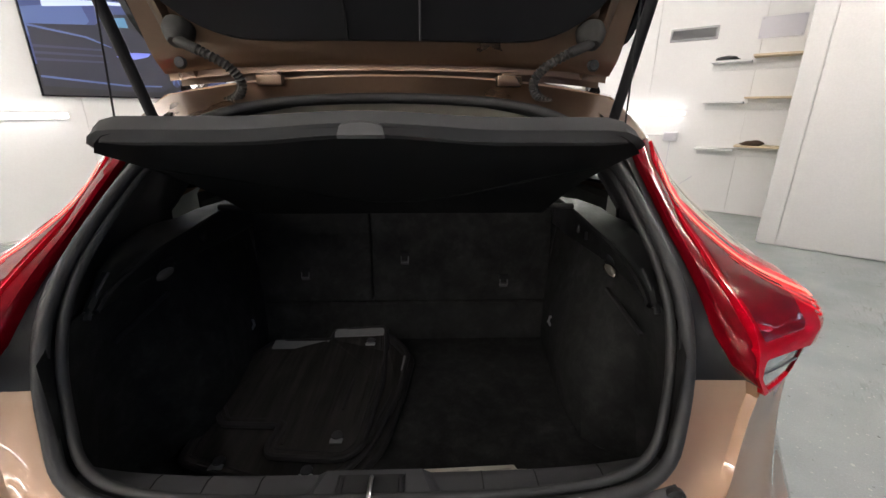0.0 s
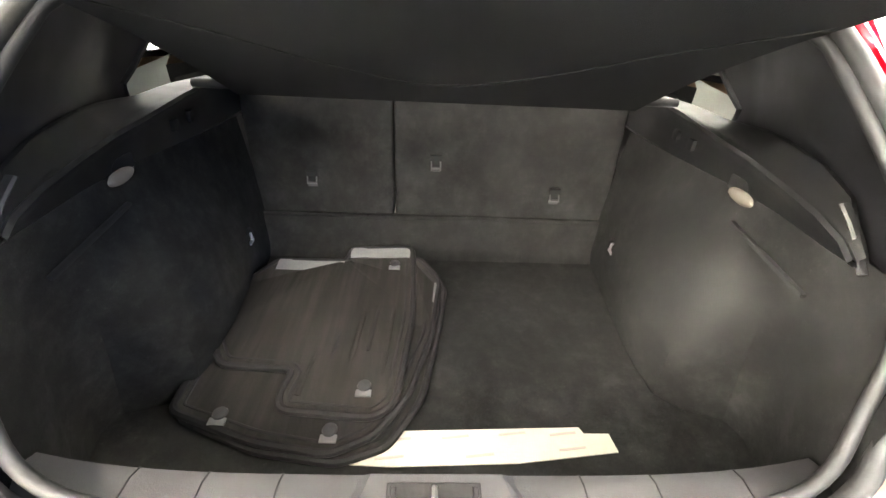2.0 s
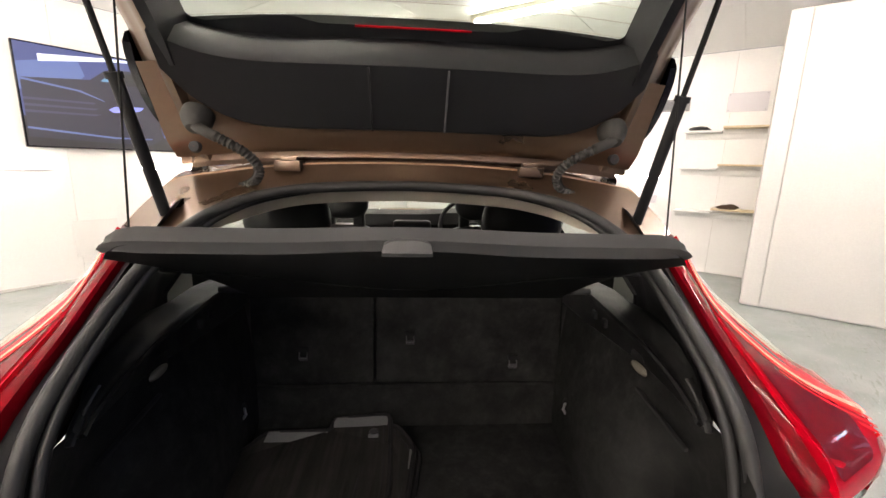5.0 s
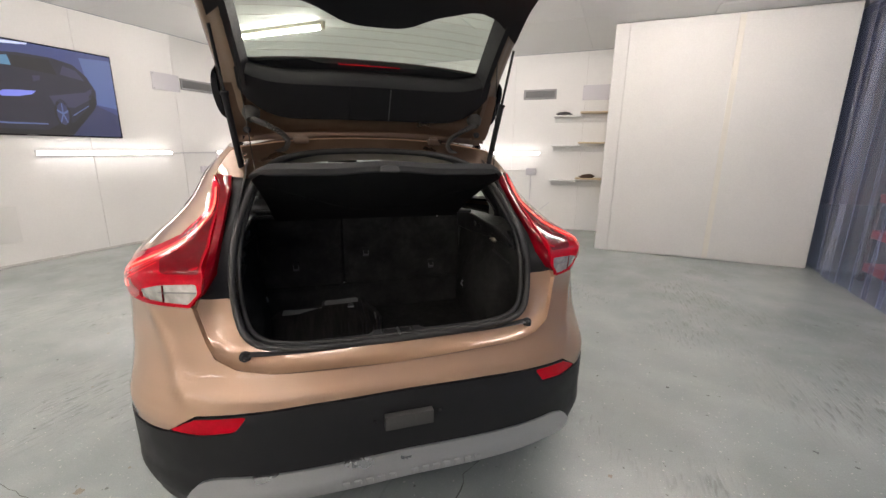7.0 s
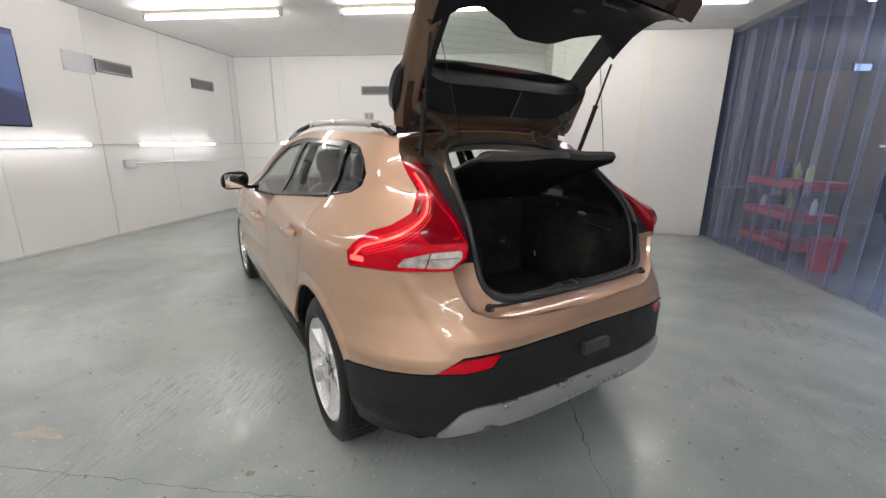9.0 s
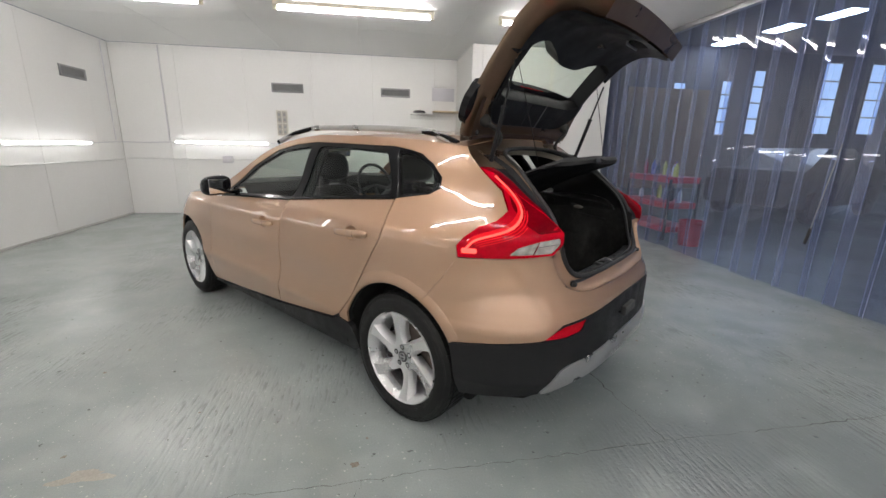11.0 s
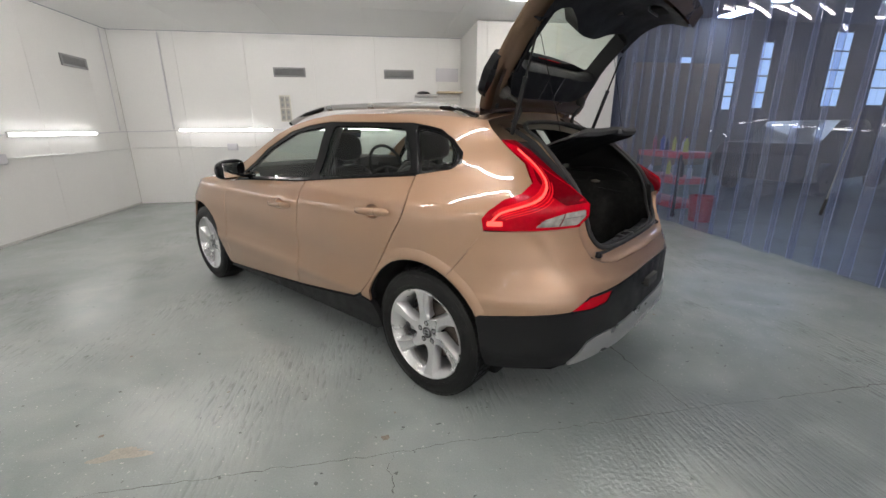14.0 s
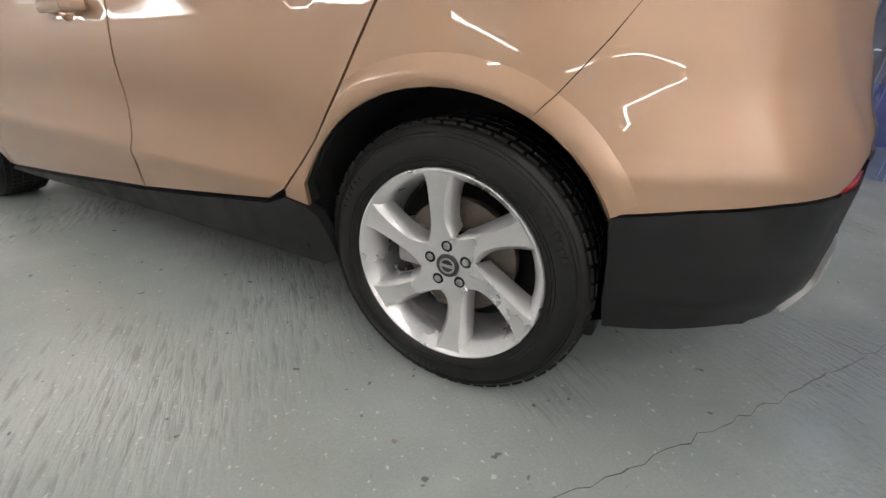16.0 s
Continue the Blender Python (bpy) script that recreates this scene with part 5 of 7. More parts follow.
def build_top(car):
    ss = [-.43, -.3, -.15, 0, .2, .4, .6, .85, 1.05, 1.24]
    part("roof", thick(loft(cross_rows(ss, [.045, .046, .048, .05, .05, .05, .05, .048, .05, .055], [.0, .0, 0, 0, 0, 0, 0, .03, .1, .2])), 0.004), M_PAINT, car)
    ss = [1.245, 1.4, 1.55, 1.7, 1.85, 2.04]
    ob = part("windscreen", loft(cross_rows(ss, [.055, .06, .06, .055, .05, .04], [.2, .26, .31, .35, .38, .40])), M_GLASS, car, "curved windscreen glass")
    ob.visible_shadow = False
    ss = [2.05, 2.2, 2.4, 2.6, 2.8, 3.0, 3.2]
    part("bonnet", thick(loft(cross_rows(ss, [.045, .055, .06, .06, .055, .05, .04], [.40, .38, .36, .36, .38, .38, .3])), 0.004), M_PAINT, car)
    for side in (1, -1):
        f = flank(side)
        nose = [(3.005, .3), (3.005, .69), (3.005, .79), (3.2, .77), (3.4, .75), (3.635, .74), (3.635, .22), (3.3, .22), (2.95, .22)]
        part("front_bumper", sheet(nose, f, 0.06, lip=0.01), M_PAINT, car)
        # roof rail on its feet
        pts = [Vector((side * (edge_point(s).x - .045), edge_point(s).y, edge_point(s).z + h)) for s, h in ((-.28, .012), (-.17, .030), (-.02, .042), (.3, .046), (.7, .045), (1.0, .052), (1.20, .050), (1.32, .036))]
        r = part("roof_rail", tube(spline(pts, 36), 0.013, 16, flat=1.3), M_RAIL, car, "polished metal roof rail")
        a, b = pts[0], pts[-1]
        part("rail_foot", tube(spline([a + Vector((0, -.03, -.008)), pts[1] + Vector((0, 0, .002)), pts[2] + Vector((0, .03, .0))], 12), [0.014] * 12, 8), M_GLOSSBLACK, r, "black rail foot")
        part("rail_foot", tube(spline([b + Vector((0, .03, -.006)), pts[-2], pts[-3]], 12), 0.0145, 8), M_GLOSSBLACK, r, "black rail foot")
        # door mirror
        m = part("door_mirror", mirror_shell(side), M_GLOSSBLACK, car, "gloss black door mirror")
        glass = box(min(side * .880, side * 1.015), max(side * .880, side * 1.015), 2.497, 2.501, .987, 1.083, .002)
        bmesh.ops.rotate(glass, cent=(side * .95, 2.499, 1.035), matrix=Matrix.Rotation(radians(-side * 11), 3, "Z"), verts=glass.verts)
        part("mirror_glass", glass, M_CHROME, m, "mirror glass")
        part("mirror_arm", tube([(side * .77, 2.60, .985), (side * .86, 2.56, .985), (side * .90, 2.55, 1.0)], [.03, .022, .03], 10, flat=.6), M_GLOSSBLACK, m)


def mirror_shell(side):
    bm = bmesh.new()
    bmesh.ops.create_uvsphere(bm, u_segments=24, v_segments=14, radius=1.0)
    for v in bm.verts:
        x, y, z = v.co
        k = lambda q, n: math.copysign(abs(q) ** n, q)
        v.co = (side * (.945 + .095 * k(x, .7)), 2.56 + (.085 * y if y > 0 else .058 * k(y, .5)), 1.037 + .066 * k(z, .75) - .012 * x)
    bmesh.ops.recalc_face_normals(bm, faces=bm.faces)
    return bm


def build_wheel(car, yc, side):
    """Alloy wheel with six twisted spokes; local x points outwards."""
    w = new("wheel")
    w.parent = car
    w.matrix_basis = Matrix.Translation((side * 0.740, yc, 0.325)) @ (Matrix.Identity(4) if side > 0 else Matrix.Rotation(math.pi, 4, "Z"))
    prof = [(-.10, .235), (-.104, .25), (-.108, .28), (-.096, .312), (-.080, .3235), (-.04, .3255), (.04, .3255), (.080, .3230), (.094, .313), (.105, .288), (.110, .262), (.104, .245), (.098, .236), (.09, .232)]
    ty = part("tyre", lathe(prof, 72), M_TYRE, w, "black tyre with fresh tread")
    # tread blocks and side wall ribs
    bm = bmesh.new()
    for k in range(56):
        a = 2 * math.pi * k / 56
        for x0, x1, tw in ((.066, .086, .02), (.028, .062, -.02), (-.018, .022, .02), (-.058, -.024, -.02), (-.086, -.064, .02)):
            r0, r1 = .318, .3285 if abs(x0 + x1) < .14 else .3245
            vs = []
            for x, da in ((x0, -.042), (x1, -.042), (x1, .042), (x0, .042)):
                aa = a + da + tw * (x - x0) / .03 * (1 if da > 0 else 1) * .6
                for r in (r0, r1):
                    vs.append(bm.verts.new((x, r * math.cos(aa), r * math.sin(aa))))
            bm.faces.new([vs[i] for i in (1, 3, 5, 7)])
            for i in range(4):
                j = (i + 1) % 4
                bm.faces.new([vs[2 * i], vs[2 * j], vs[2 * j + 1], vs[2 * i + 1]])
    part("tread", bm, M_TYRE, ty, smooth=False)
    for r, x, g in ((.3035, .0990, .0016), (.2960, .1020, .0011), (.2560, .1075, .0018), (.2480, .1050, .0014)):
        part("sidewall_rib", tube([(x, r * math.cos(2 * math.pi * k / 72), r * math.sin(2 * math.pi * k / 72)) for k in range(72)], g, 6, closed=True, up=(1, 0, 0)), M_TYRE, ty)
    # raised plain marks where the sidewall is lettered
    for a0, n in ((.35, 8), (2.45, 6), (4.4, 8)):
        for k in range(n):
            bm = bmesh.new()
            a, h = a0 + k * .062, (.020 if (k * 7 + n) % 3 else .013)
            vs = [bm.verts.new((.1095 - (.0018 if q else 0) - abs(r - .277) * .18, r * math.cos(aa), r * math.sin(aa))) for q in (0, 1) for r, aa in ((.277 - h / 2, a), (.277 + h / 2, a), (.277 + h / 2, a + .036), (.277 - h / 2, a + .036))]
            bm.faces.new(vs[:4])
            for i in range(4):
                bm.faces.new((vs[i], vs[(i + 1) % 4], vs[4 + (i + 1) % 4], vs[4 + i]))
            bmesh.ops.recalc_face_normals(bm, faces=bm.faces)
            part("sidewall_mark", bm, M_TYRE, ty, smooth=False)
    rim = part("rim", lathe([(.092, .2345), (.100, .232), (.101, .229), (.096, .224), (.084, .214), (.060, .203), (.03, .199), (-.06, .198), (-.095, .225), (-.10, .235)], 72), M_SILVER, w, "silver alloy rim")
    # six spokes: flat faces that flare at the rim, with broad bevelled flanks, swept a little
    RR = [.026, .060, .074, .086, .098, .112, .130, .150, .172, .192, .208, .218, .226]
    flat_a = [.52, .52, .40, .27, .195, .150, .128, .117, .114, .118, .126, .140, .155]
    for k in range(6):
        rows = []
        for r, fa in zip(RR, flat_a):
            t = (r - .026) / .2
            mid = -.30 * (1 - t) ** 1.3
            x = .069 + .027 * t ** 1.6
            full = math.pi / 6
            b1, b2 = min(full, fa + .006 / r * (1 if r > .07 else 0)), min(full, fa + (.011 + .008 * t) / r * (1 if r > .07 else 0))
            row = []
            for q, dx in ((-b2, -.050), (-b2, -.026), (-b1, -.008), (-fa, 0), (-fa * .4, -.0015), (fa * .4, -.0015), (fa, 0), (b1, -.008), (b2, -.026), (b2, -.050)):
                row.append((x + dx * (1 if r > .08 else .1), r * math.sin(mid + q), r * math.cos(mid + q)))
            rows.append(row)
        bm = loft(rows)
        bmesh.ops.transform(bm, matrix=Matrix.Rotation(-(k * math.pi / 3 - .105), 4, "X"), verts=bm.verts)
        bmesh.ops.recalc_face_normals(bm, faces=bm.faces)
        part("spoke", bm, M_SILVER, rim)
    part("hub_face", lathe([(.0695, .020), (.0695, .045), (.067, .058), (.062, .064), (.04, .070)], 40), M_SILVER, rim)
    cap = part("centre_cap", lathe([(.074, .001), (.074, .024), (.072, .029), (.06, .030)], 28), M_GREYCAP, rim, "dark centre cap with a plain ring badge")
    bm = lathe([(.0742, .015), (.0758, .016), (.0758, .019), (.0742, .020)], 28)
    box(.074, .0757, -.017, .017, -.0035, .0035, bm=bm)
    part("badge_ring", bm, M_STEEL, cap)
    for k in range(5):
        a = 2 * math.pi * k / 5 - .1
        off = Matrix.Translation((0, .0485 * math.sin(a), .0485 * math.cos(a)))
        # black ring on the face stands for the shade round each sunk nut
        bm = lathe([(.0705, .0085), (.0712, .0125), (.0700, .0145)], 16)
        bmesh.ops.transform(bm, matrix=off, verts=bm.verts)
        part("nut_recess_shade", bm, M_UNDER, rim)
        bm = lathe([(.0745, .001), (.0745, .006), (.0725, .0088), (.06, .0088)], 6)
        bmesh.ops.transform(bm, matrix=off, verts=bm.verts)
        part("wheel_nut", bm, M_STEEL, rim)
    part("brake_disc", lathe([(.0, .06), (.012, .07), (.012, .145), (-.012, .145), (-.012, .06)], 40), M_RUST, w, "worn steel brake disc")
    bm = box(-.04, .03, -.165, -.085, -.05, .06, .015)
    part("brake_caliper", bm, M_STEEL, w, "grey brake caliper")
    part("inner_barrel", lathe([(-.06, .199), (-.065, .05), (-.07, .02)], 40), M_UNDER, w)
    return w


M_GREYCAP = mat("cap_grey", (0.07, 0.07, 0.072), 0.35, metal=0.5, vary=0.1, bump=0.0)
# the tailgate opening: rubber seal path, right half from the bottom centre to the top centre
SEAL = [(0, .150, .780), (.22, .152, .782), (.36, .165, .790), (.425, .185, .815), (.452, .212, .868), (.462, .240, .96), (.458, .285, 1.05), (.440, .375, 1.14), (.405, .490, 1.235), (.350, .600, 1.290), (.25, .662, 1.318), (.12, .688, 1.328), (0, .696, 1.331)]


def build_opening(car):
    loop = [Vector(p) for p in spline([(x, y, z) for x, y, z in SEAL], 44)]
    full = loop + [Vector((-p.x, p.y, p.z)) for p in reversed(loop[1:-1])]
    part("tailgate_seal", tube(full, 0.0105, 12, closed=True, up=(0, 1, 0)), M_RUBBER, car, "black rubber tailgate seal")
    part("tailgate_seal_lip", tube([p + Vector((-p.x * .03, .020, -.006 if p.z > 1.2 else .004)) for p in full], 0.0075, 10, closed=True, up=(0, 1, 0)), M_RUBBER, car, "inner lip of the seal")
    for side in (1, -1):
        f = flank(side)
        outer = [Vector(f(s, z)) for s, z in GATE_LIP + [(-.842, .960), (-.846, 1.0), (-.800, 1.065), (-.73, 1.122), (-.618, 1.214), (-.530, 1.245), (-.479, 1.285), (-.43, 1.335)]]
        e = edge_point(-.43, side)
        for i in range(1, 7):
            t = 1 - i / 6
            outer.append(Vector((e.x * t, e.y, e.z + .045 * (1 - abs(t) ** 2.4) - .004)))
        half = [Vector((side * p.x, p.y, p.z)) for p in loop]
        # lower painted jamb, black gutter up the pillar, painted header
        inner = resample(half, 60)
        # match by height and breadth: split both at the shoulder and the top corner
        def split(c, zs):
            k = []
            for z in zs:
                k.append(min(range(len(c)), key=lambda i: abs(c[i].z - z) + (10 if i < len(c) // 6 else 0)))
            return k
        o = resample(outer, 120)
        io, ii = split(o, (.93, 1.248)), split(inner, (.93, 1.235))
        spans = ((0, io[0], 0, ii[0], M_PAINT, "painted jamb below the opening", 22), (io[0], io[1], ii[0], ii[1], M_BLACK, "black gutter beside the tail light", 20), (io[1], len(o) - 1, ii[1], len(inner) - 1, M_PAINT_SHADED, "painted header over the opening", 22))
        for a0, a1, b0, b1, m, lab, n in spans:
            A, B = resample(o[a0:a1 + 1], n), resample(inner[b0:b1 + 1], n)
            rows = []
            for a, b in zip(A, B):
                d = b - a
                if m is M_PAINT_SHADED:
                    rows.append([a, a + d * .25 + Vector((0, 0, -.002)), a + d * .5 + Vector((0, 0, -.004)), a + d * .75 + Vector((0, 0, -.003)), b])
                    continue
                rows.append([a + Vector((0, .0, 0)), a + d * .06 + Vector((0, .014, 0)), a + d * .35 + Vector((0, .020, -.004)), a + d * .78 + Vector((0, .014, 0)), a + d * .88 + Vector((0, .006, 0)), b + Vector((0, .004, 0))])
            if m is M_BLACK:
                part("opening_jamb", loft([r[:4] + [r[3].lerp(r[5], .5)] for r in rows]), m, car, lab)
                edge = []
                for k, (a, b) in enumerate(zip(A, B)):
                    d, w = b - a, min(1, k / 3)
                    edge.append([a + Vector((0, -.004, 0)), a + d * .16 * w + Vector((0, -.009, 0)), a + d * .32 * w + Vector((0, -.007, 0)), a + d * .38 * w + Vector((0, .002, 0)), a + d * .40 * w + Vector((0, .018, -.004))])
                part("tail_light_edge", loft(edge), M_LENSDARK, car, "dark red inner edge of the tail light")
                part("jamb_flange", loft([[r[3].lerp(r[5], .45) + Vector((0, -.004, 0)), r[4].lerp(r[5], .5) + Vector((0, -.012, 0)), r[5] + Vector((0, -.010, 0)), r[5]] for r in rows]), M_PAINT_SHADED, car, "painted flange inside the gutter")
            else:
                part("opening_jamb", loft(rows), m, car, lab)
        st = lathe([(-.018, .001), (-.018, .007), (-.013, .010), (-.005, .011), (-.003, .016), (.004, .016)], 20, "y")
        part("bump_stop", st, M_RUBBER, car, "round rubber buffer").location = (side * .438, .172, .770)
        # painted trough above the opening with a wiring hose
        hose = spline([(side * .425, .668, 1.440), (side * .405, .655, 1.430), (side * .365, .648, 1.412), (side * .325, .655, 1.388), (side * .308, .668, 1.360), (side * .322, .680, 1.334), (side * .36, .690, 1.318), (side * .392, .692, 1.312)], 110)
        part("wiring_hose", tube(hose, [0.0085 + 0.0025 * (i % 3 == 0) if 26 < i < 96 else .0105 for i in range(110)], 10), M_HOSE, car, "ribbed grey wiring hose to the tailgate")
        part("hose_grommet", tube([hose[0] + Vector((0, .020, .024)), hose[0] + Vector((0, .010, .012)), hose[0] + Vector((0, .002, .002)), hose[0] + Vector((0, -.006, -.008))], [.030, .030, .024, .014], 16), M_HOSE, car)
        part("hose_end", tube([hose[-3], hose[-1], hose[-1] + Vector((side * .018, .004, -.004))], [.011, .014, .006], 10), M_HOSE, car)
        h = part("tailgate_hinge", box(min(side * .235, side * .29), max(side * .235, side * .29), .70, .755, 1.355, 1.378, .004), M_PAINT_SHADED, car, "painted hinge with bolts")
        part("hinge_arm", box(min(side * .245, side * .28), max(side * .245, side * .28), .715, .735, 1.352, 1.386, .004), M_PAINT_SHADED, h)
        for x in (.25, .275):
            part("hinge_bolt", lathe([(-.012, .001), (-.012, .007), (0, .007)], 6, "y"), M_STEEL, h).location = (side * x, .714, 1.371)


M_HOSE = mat("grey_hose", (0.032, 0.030, 0.026), 0.7, vary=0.2, scale=20)


def build_boot(car):
    """The luggage space: carpeted floor and walls, trim, load sill, rear seat backs."""
    FZ = .575
    floor = [(-.46, .255), (-.40, .245), (.40, .245), (.46, .255), (.535, .32), (.556, .40), (.545, .44), (.47, .462), (.434, .50), (.430, .60), (.440, .74), (.458, .95), (-.458, .95), (-.440, .74), (-.430, .60), (-.434, .50), (-.47, .462), (-.545, .44), (-.556, .40), (-.535, .32)]
    bm = bmesh.new()
    top = [bm.verts.new((x, y, FZ)) for x, y in floor]
    low = [bm.verts.new((x, y, FZ - .03)) for x, y in floor]
    bm.faces.new(top)
    for i in range(len(top)):
        j = (i + 1) % len(top)
        bm.faces.new((top[j], top[i], low[i], low[j]))
    part("boot_floor", bm, M_CARPET, car, "charcoal carpet boot floor", smooth=False)
    # step up to the seat backs
    xs = (-.47, -.30, -.1, .1, .30, .47)
    part("floor_step", loft([[(x, y, z + .003 * math.sin(x * 21)) for x in xs] for y, z in ((.945, FZ - .006), (.962, FZ + .006), (.975, .60), (.984, .650), (.988, .676), (.996, .689), (1.02, .690))]), M_CARPET, car, "carpeted step below the seat backs")
    part("step_edge", tube([(x, .994, .689 + .003 * math.sin(x * 21)) for x in xs], .0055, 6), M_CARPET, car)
    for x0, x1, name in ((-.488, -.1118, "rear_seat_back"), (-.110, .488, "rear_seat_back")):
        b = box(x0, x1, 1.006, 1.12, .688, 1.045, .012, 3)
        bmesh.ops.subdivide_edges(b, edges=b.edges[:], cuts=3, use_grid_fill=True)
        for v in b.verts:
            v.co.y += (v.co.z - .686) * .06 + .004 * math.sin(v.co.x * 15) * math.sin(v.co.z * 14)
        s = part(name, b, M_CARPET, car, "carpeted rear seat back")
        for x, z in (((0, .842), (.332, .760)) if x0 > -.2 else ((-.330, .79),)):
            y = 1.004 + (z - .686) * .06
            part("anchor_loop", tube([(x - .012, y + .004, z + .014), (x - .012, y - .008, z - .012), (x + .012, y - .008, z - .012), (x + .012, y + .004, z + .014)], .0022, 6), M_GREYTRIM, s, "metal child-seat anchor")
            part("anchor_slot", box(x - .016, x + .016, y - .004, y + .010, z + .006, z + .022, .003), M_UNDER, s)
            part("anchor_tab", box(x - .013, x + .013, y - .006, y + .008, z - .022, z - .010, .003), M_SILLTRIM, s)
        if x0 > -.2:
            part("seat_release", tube([(.355, 1.00, 1.035), (.355, .99, 1.028), (.358, .985, 1.012)], .005, 6), M_STEEL, s, "small metal pin")
    part("seat_top_trim", tube([(-.49, 1.03, 1.050), (0, 1.035, 1.052), (.49, 1.03, 1.050)], .016, 8, flat=.6), M_BLACK, car, "soft trim along the top of the seat backs")
    for side in (1, -1):
        # carpeted side wall, bulging over the wheel
        rows = []
        for y, xb, xt, zt in ((.176, .425, .446, .975), (.215, .452, .456, .990), (.27, .490, .464, .998), (.33, .538, .466, .998), (.40, .558, .468, .994), (.44, .545, .474, .990), (.465, .492, .479, .987), (.50, .440, .485, .983), (.56, .430, .494, .977), (.64, .430, .496, .972), (.74, .438, .497, .966), (.84, .448, .498, .961), (.93, .457, .500, .957), (1.02, .466, .502, .955)):
            row = []
            for k in range(13):
                t = k / 12
                z = FZ - .01 + (zt - FZ + .01) * t
                bulge = -.030 * math.sin(math.pi * min(1, t * 1.25)) * math.exp(-((y - .62) / .17) ** 2)
                back = (.045 * t if y < .30 else .03 * t if y < .38 else 0)
                row.append((side * (xb + (xt - xb) * (t ** 1.3) + bulge), y + back, z))
            rows.append(row)
        wl = part("side_carpet", loft(rows), M_CARPET, car, "charcoal carpet side wall of the boot")
        part("floor_hook", tube([(side * .474, .858, .704), (side * .452, .853, .703), (side * .447, .848, .690), (side * .455, .844, .678)], .0042, 8), M_STEEL, wl, "bright metal lashing hook")
        part("hook_pocket", lathe([(-.004, .018), (0, .024), (.004, .022), (.006, .001)], 14), M_UNDER, wl).location = (side * .459, .856, .694)
        sl = box(-.004, .004, -.085, .085, -.0035, .0035, .002)
        part("pull_slot", sl, M_UNDER, wl).matrix_basis = pose(side * .470, .462, .926, 6, 0, side * -1.5)
        part("lamp_recess", box(min(side * .490, side * .502), max(side * .490, side * .502), .535, .615, .968, .994, .006), M_UNDER, wl)
        part("boot_lamp", lens_blob((side * .478, .560, .973), side), M_LAMPLENS, wl, "small cream boot lamp lens")
        # moulded ledge trim above the carpet
        rows = []
        for y, zc, zr, xo, zo in ((.335, .992, 1.000, .462, 1.004), (.36, .990, 1.012, .468, 1.020), (.41, .986, 1.020, .492, 1.042), (.49, .980, 1.024, .520, 1.055), (.58, .972, 1.028, .545, 1.056), (.67, .967, 1.033, .56, 1.052), (.80, .958, 1.043, .58, 1.036), (.93, .951, 1.047, .60, 1.03), (1.06, .950, 1.048, .60, 1.02)):
            xc = .484 - .034 * max(0, (.56 - y) / .19)
            b = .35 + .65 * min(1, (y - .33) / .08)
            rows.append([(side * (xc + .016), y, zc - .004), (side * (xc + .009), y, zc + .004), (side * (xc + .006), y, zr - .020 * b), (side * (xc - .001), y, zr - .010 * b), (side * (xc - .003), y, zr - .003), (side * (xc + .001), y, zr + .002), (side * (xc + .008), y, zr - .003 * b), (side * (xc + .4 * (xo - xc)), y, zr * .75 + zo * .25 - .006 * b), (side * (xc + .8 * (xo - xc)), y, zr * .15 + zo * .85 + .004 * b), (side * xo, y, zo)])
        lt = part("side_ledge", loft(rows), M_LEDGE, car, "black plastic ledge under the quarter window")
        part("shelf_pivot", tube([(side * .47, .806, 1.062), (side * .43, .805, 1.062), (side * .392, .804, 1.062)], [.008, .009, .008], 10), M_SILLTRIM, lt, "grey parcel shelf pivot")
        for y, z in ((.80, 1.000), (.742, .998)):
            part("ledge_clip", box(min(side * .483, side * .494), max(side * .483, side * .494), y - .010, y + .010, z - .010, z + .012, .004), M_LEDGE, lt)
        # inner pillar trim ending at a curved edge, pale panel beyond painted as window light
        shape = lambda s, z: (side * (.60 - max(0, .75 - s) * .28 - (z - 1.0) * (.22 if z < 1.1 else .22) - max(0, z - 1.1) * .28), s, z)
        poly = [(.265, .985), (.275, 1.02), (.31, 1.075), (.385, 1.145), (.50, 1.240), (.60, 1.295), (.80, 1.315), (.95, 1.315), (.90, 1.20), (.853, 1.118), (.815, 1.080), (.785, 1.060), (.800, 1.02), (.805, .99), (.70, 1.03), (.50, 1.03), (.36, .99)]
        part("pillar_trim", sheet(poly, shape, 0.04), M_BLACK, car, "black plastic rear pillar trim")
        part("pillar_trim_edge", tube([shape(s, z) for s, z in ((.805, .99), (.800, 1.02), (.785, 1.06), (.815, 1.08), (.853, 1.118), (.90, 1.20), (.95, 1.30))], .007, 6), M_BLACK, car)
        part("window_light_panel", loft([[(side * (.63 + .09 * k / 6 - (.02 if z > 1.05 else 0)), .74 + .07 * k, z) for k in range(7)] for z in (.90, .98, 1.03, 1.060)]), M_WINDOWLIGHT, car, "pale side panel toned like light through the quarter window")
        part("sill_strip", tube(spline([(side * .463, .330, .985), (side * .466, .36, 1.015), (side * .462, .392, 1.042)], 8), .0075, 8, flat=.5), M_LEDGE, car, "black trim strip beside the ledge")
    # load sill with ribbed plates and the lock
    rows = []
    for i in range(25):
        t = -1 + i / 12
        x = .445 * t
        c = .020 * abs(t) ** 4
        d = .006 * abs(t) ** 5
        rows.append([(x, .152 + c * .5, .768 + d), (x, .165 + c * .6, .775 + d), (x, .212 + c, .776 + d), (x, .226 + c, .770 + d), (x, .236 + c, .745 + d * .5), (x, .244 + c, .68), (x, .252 + c, FZ - .01)])
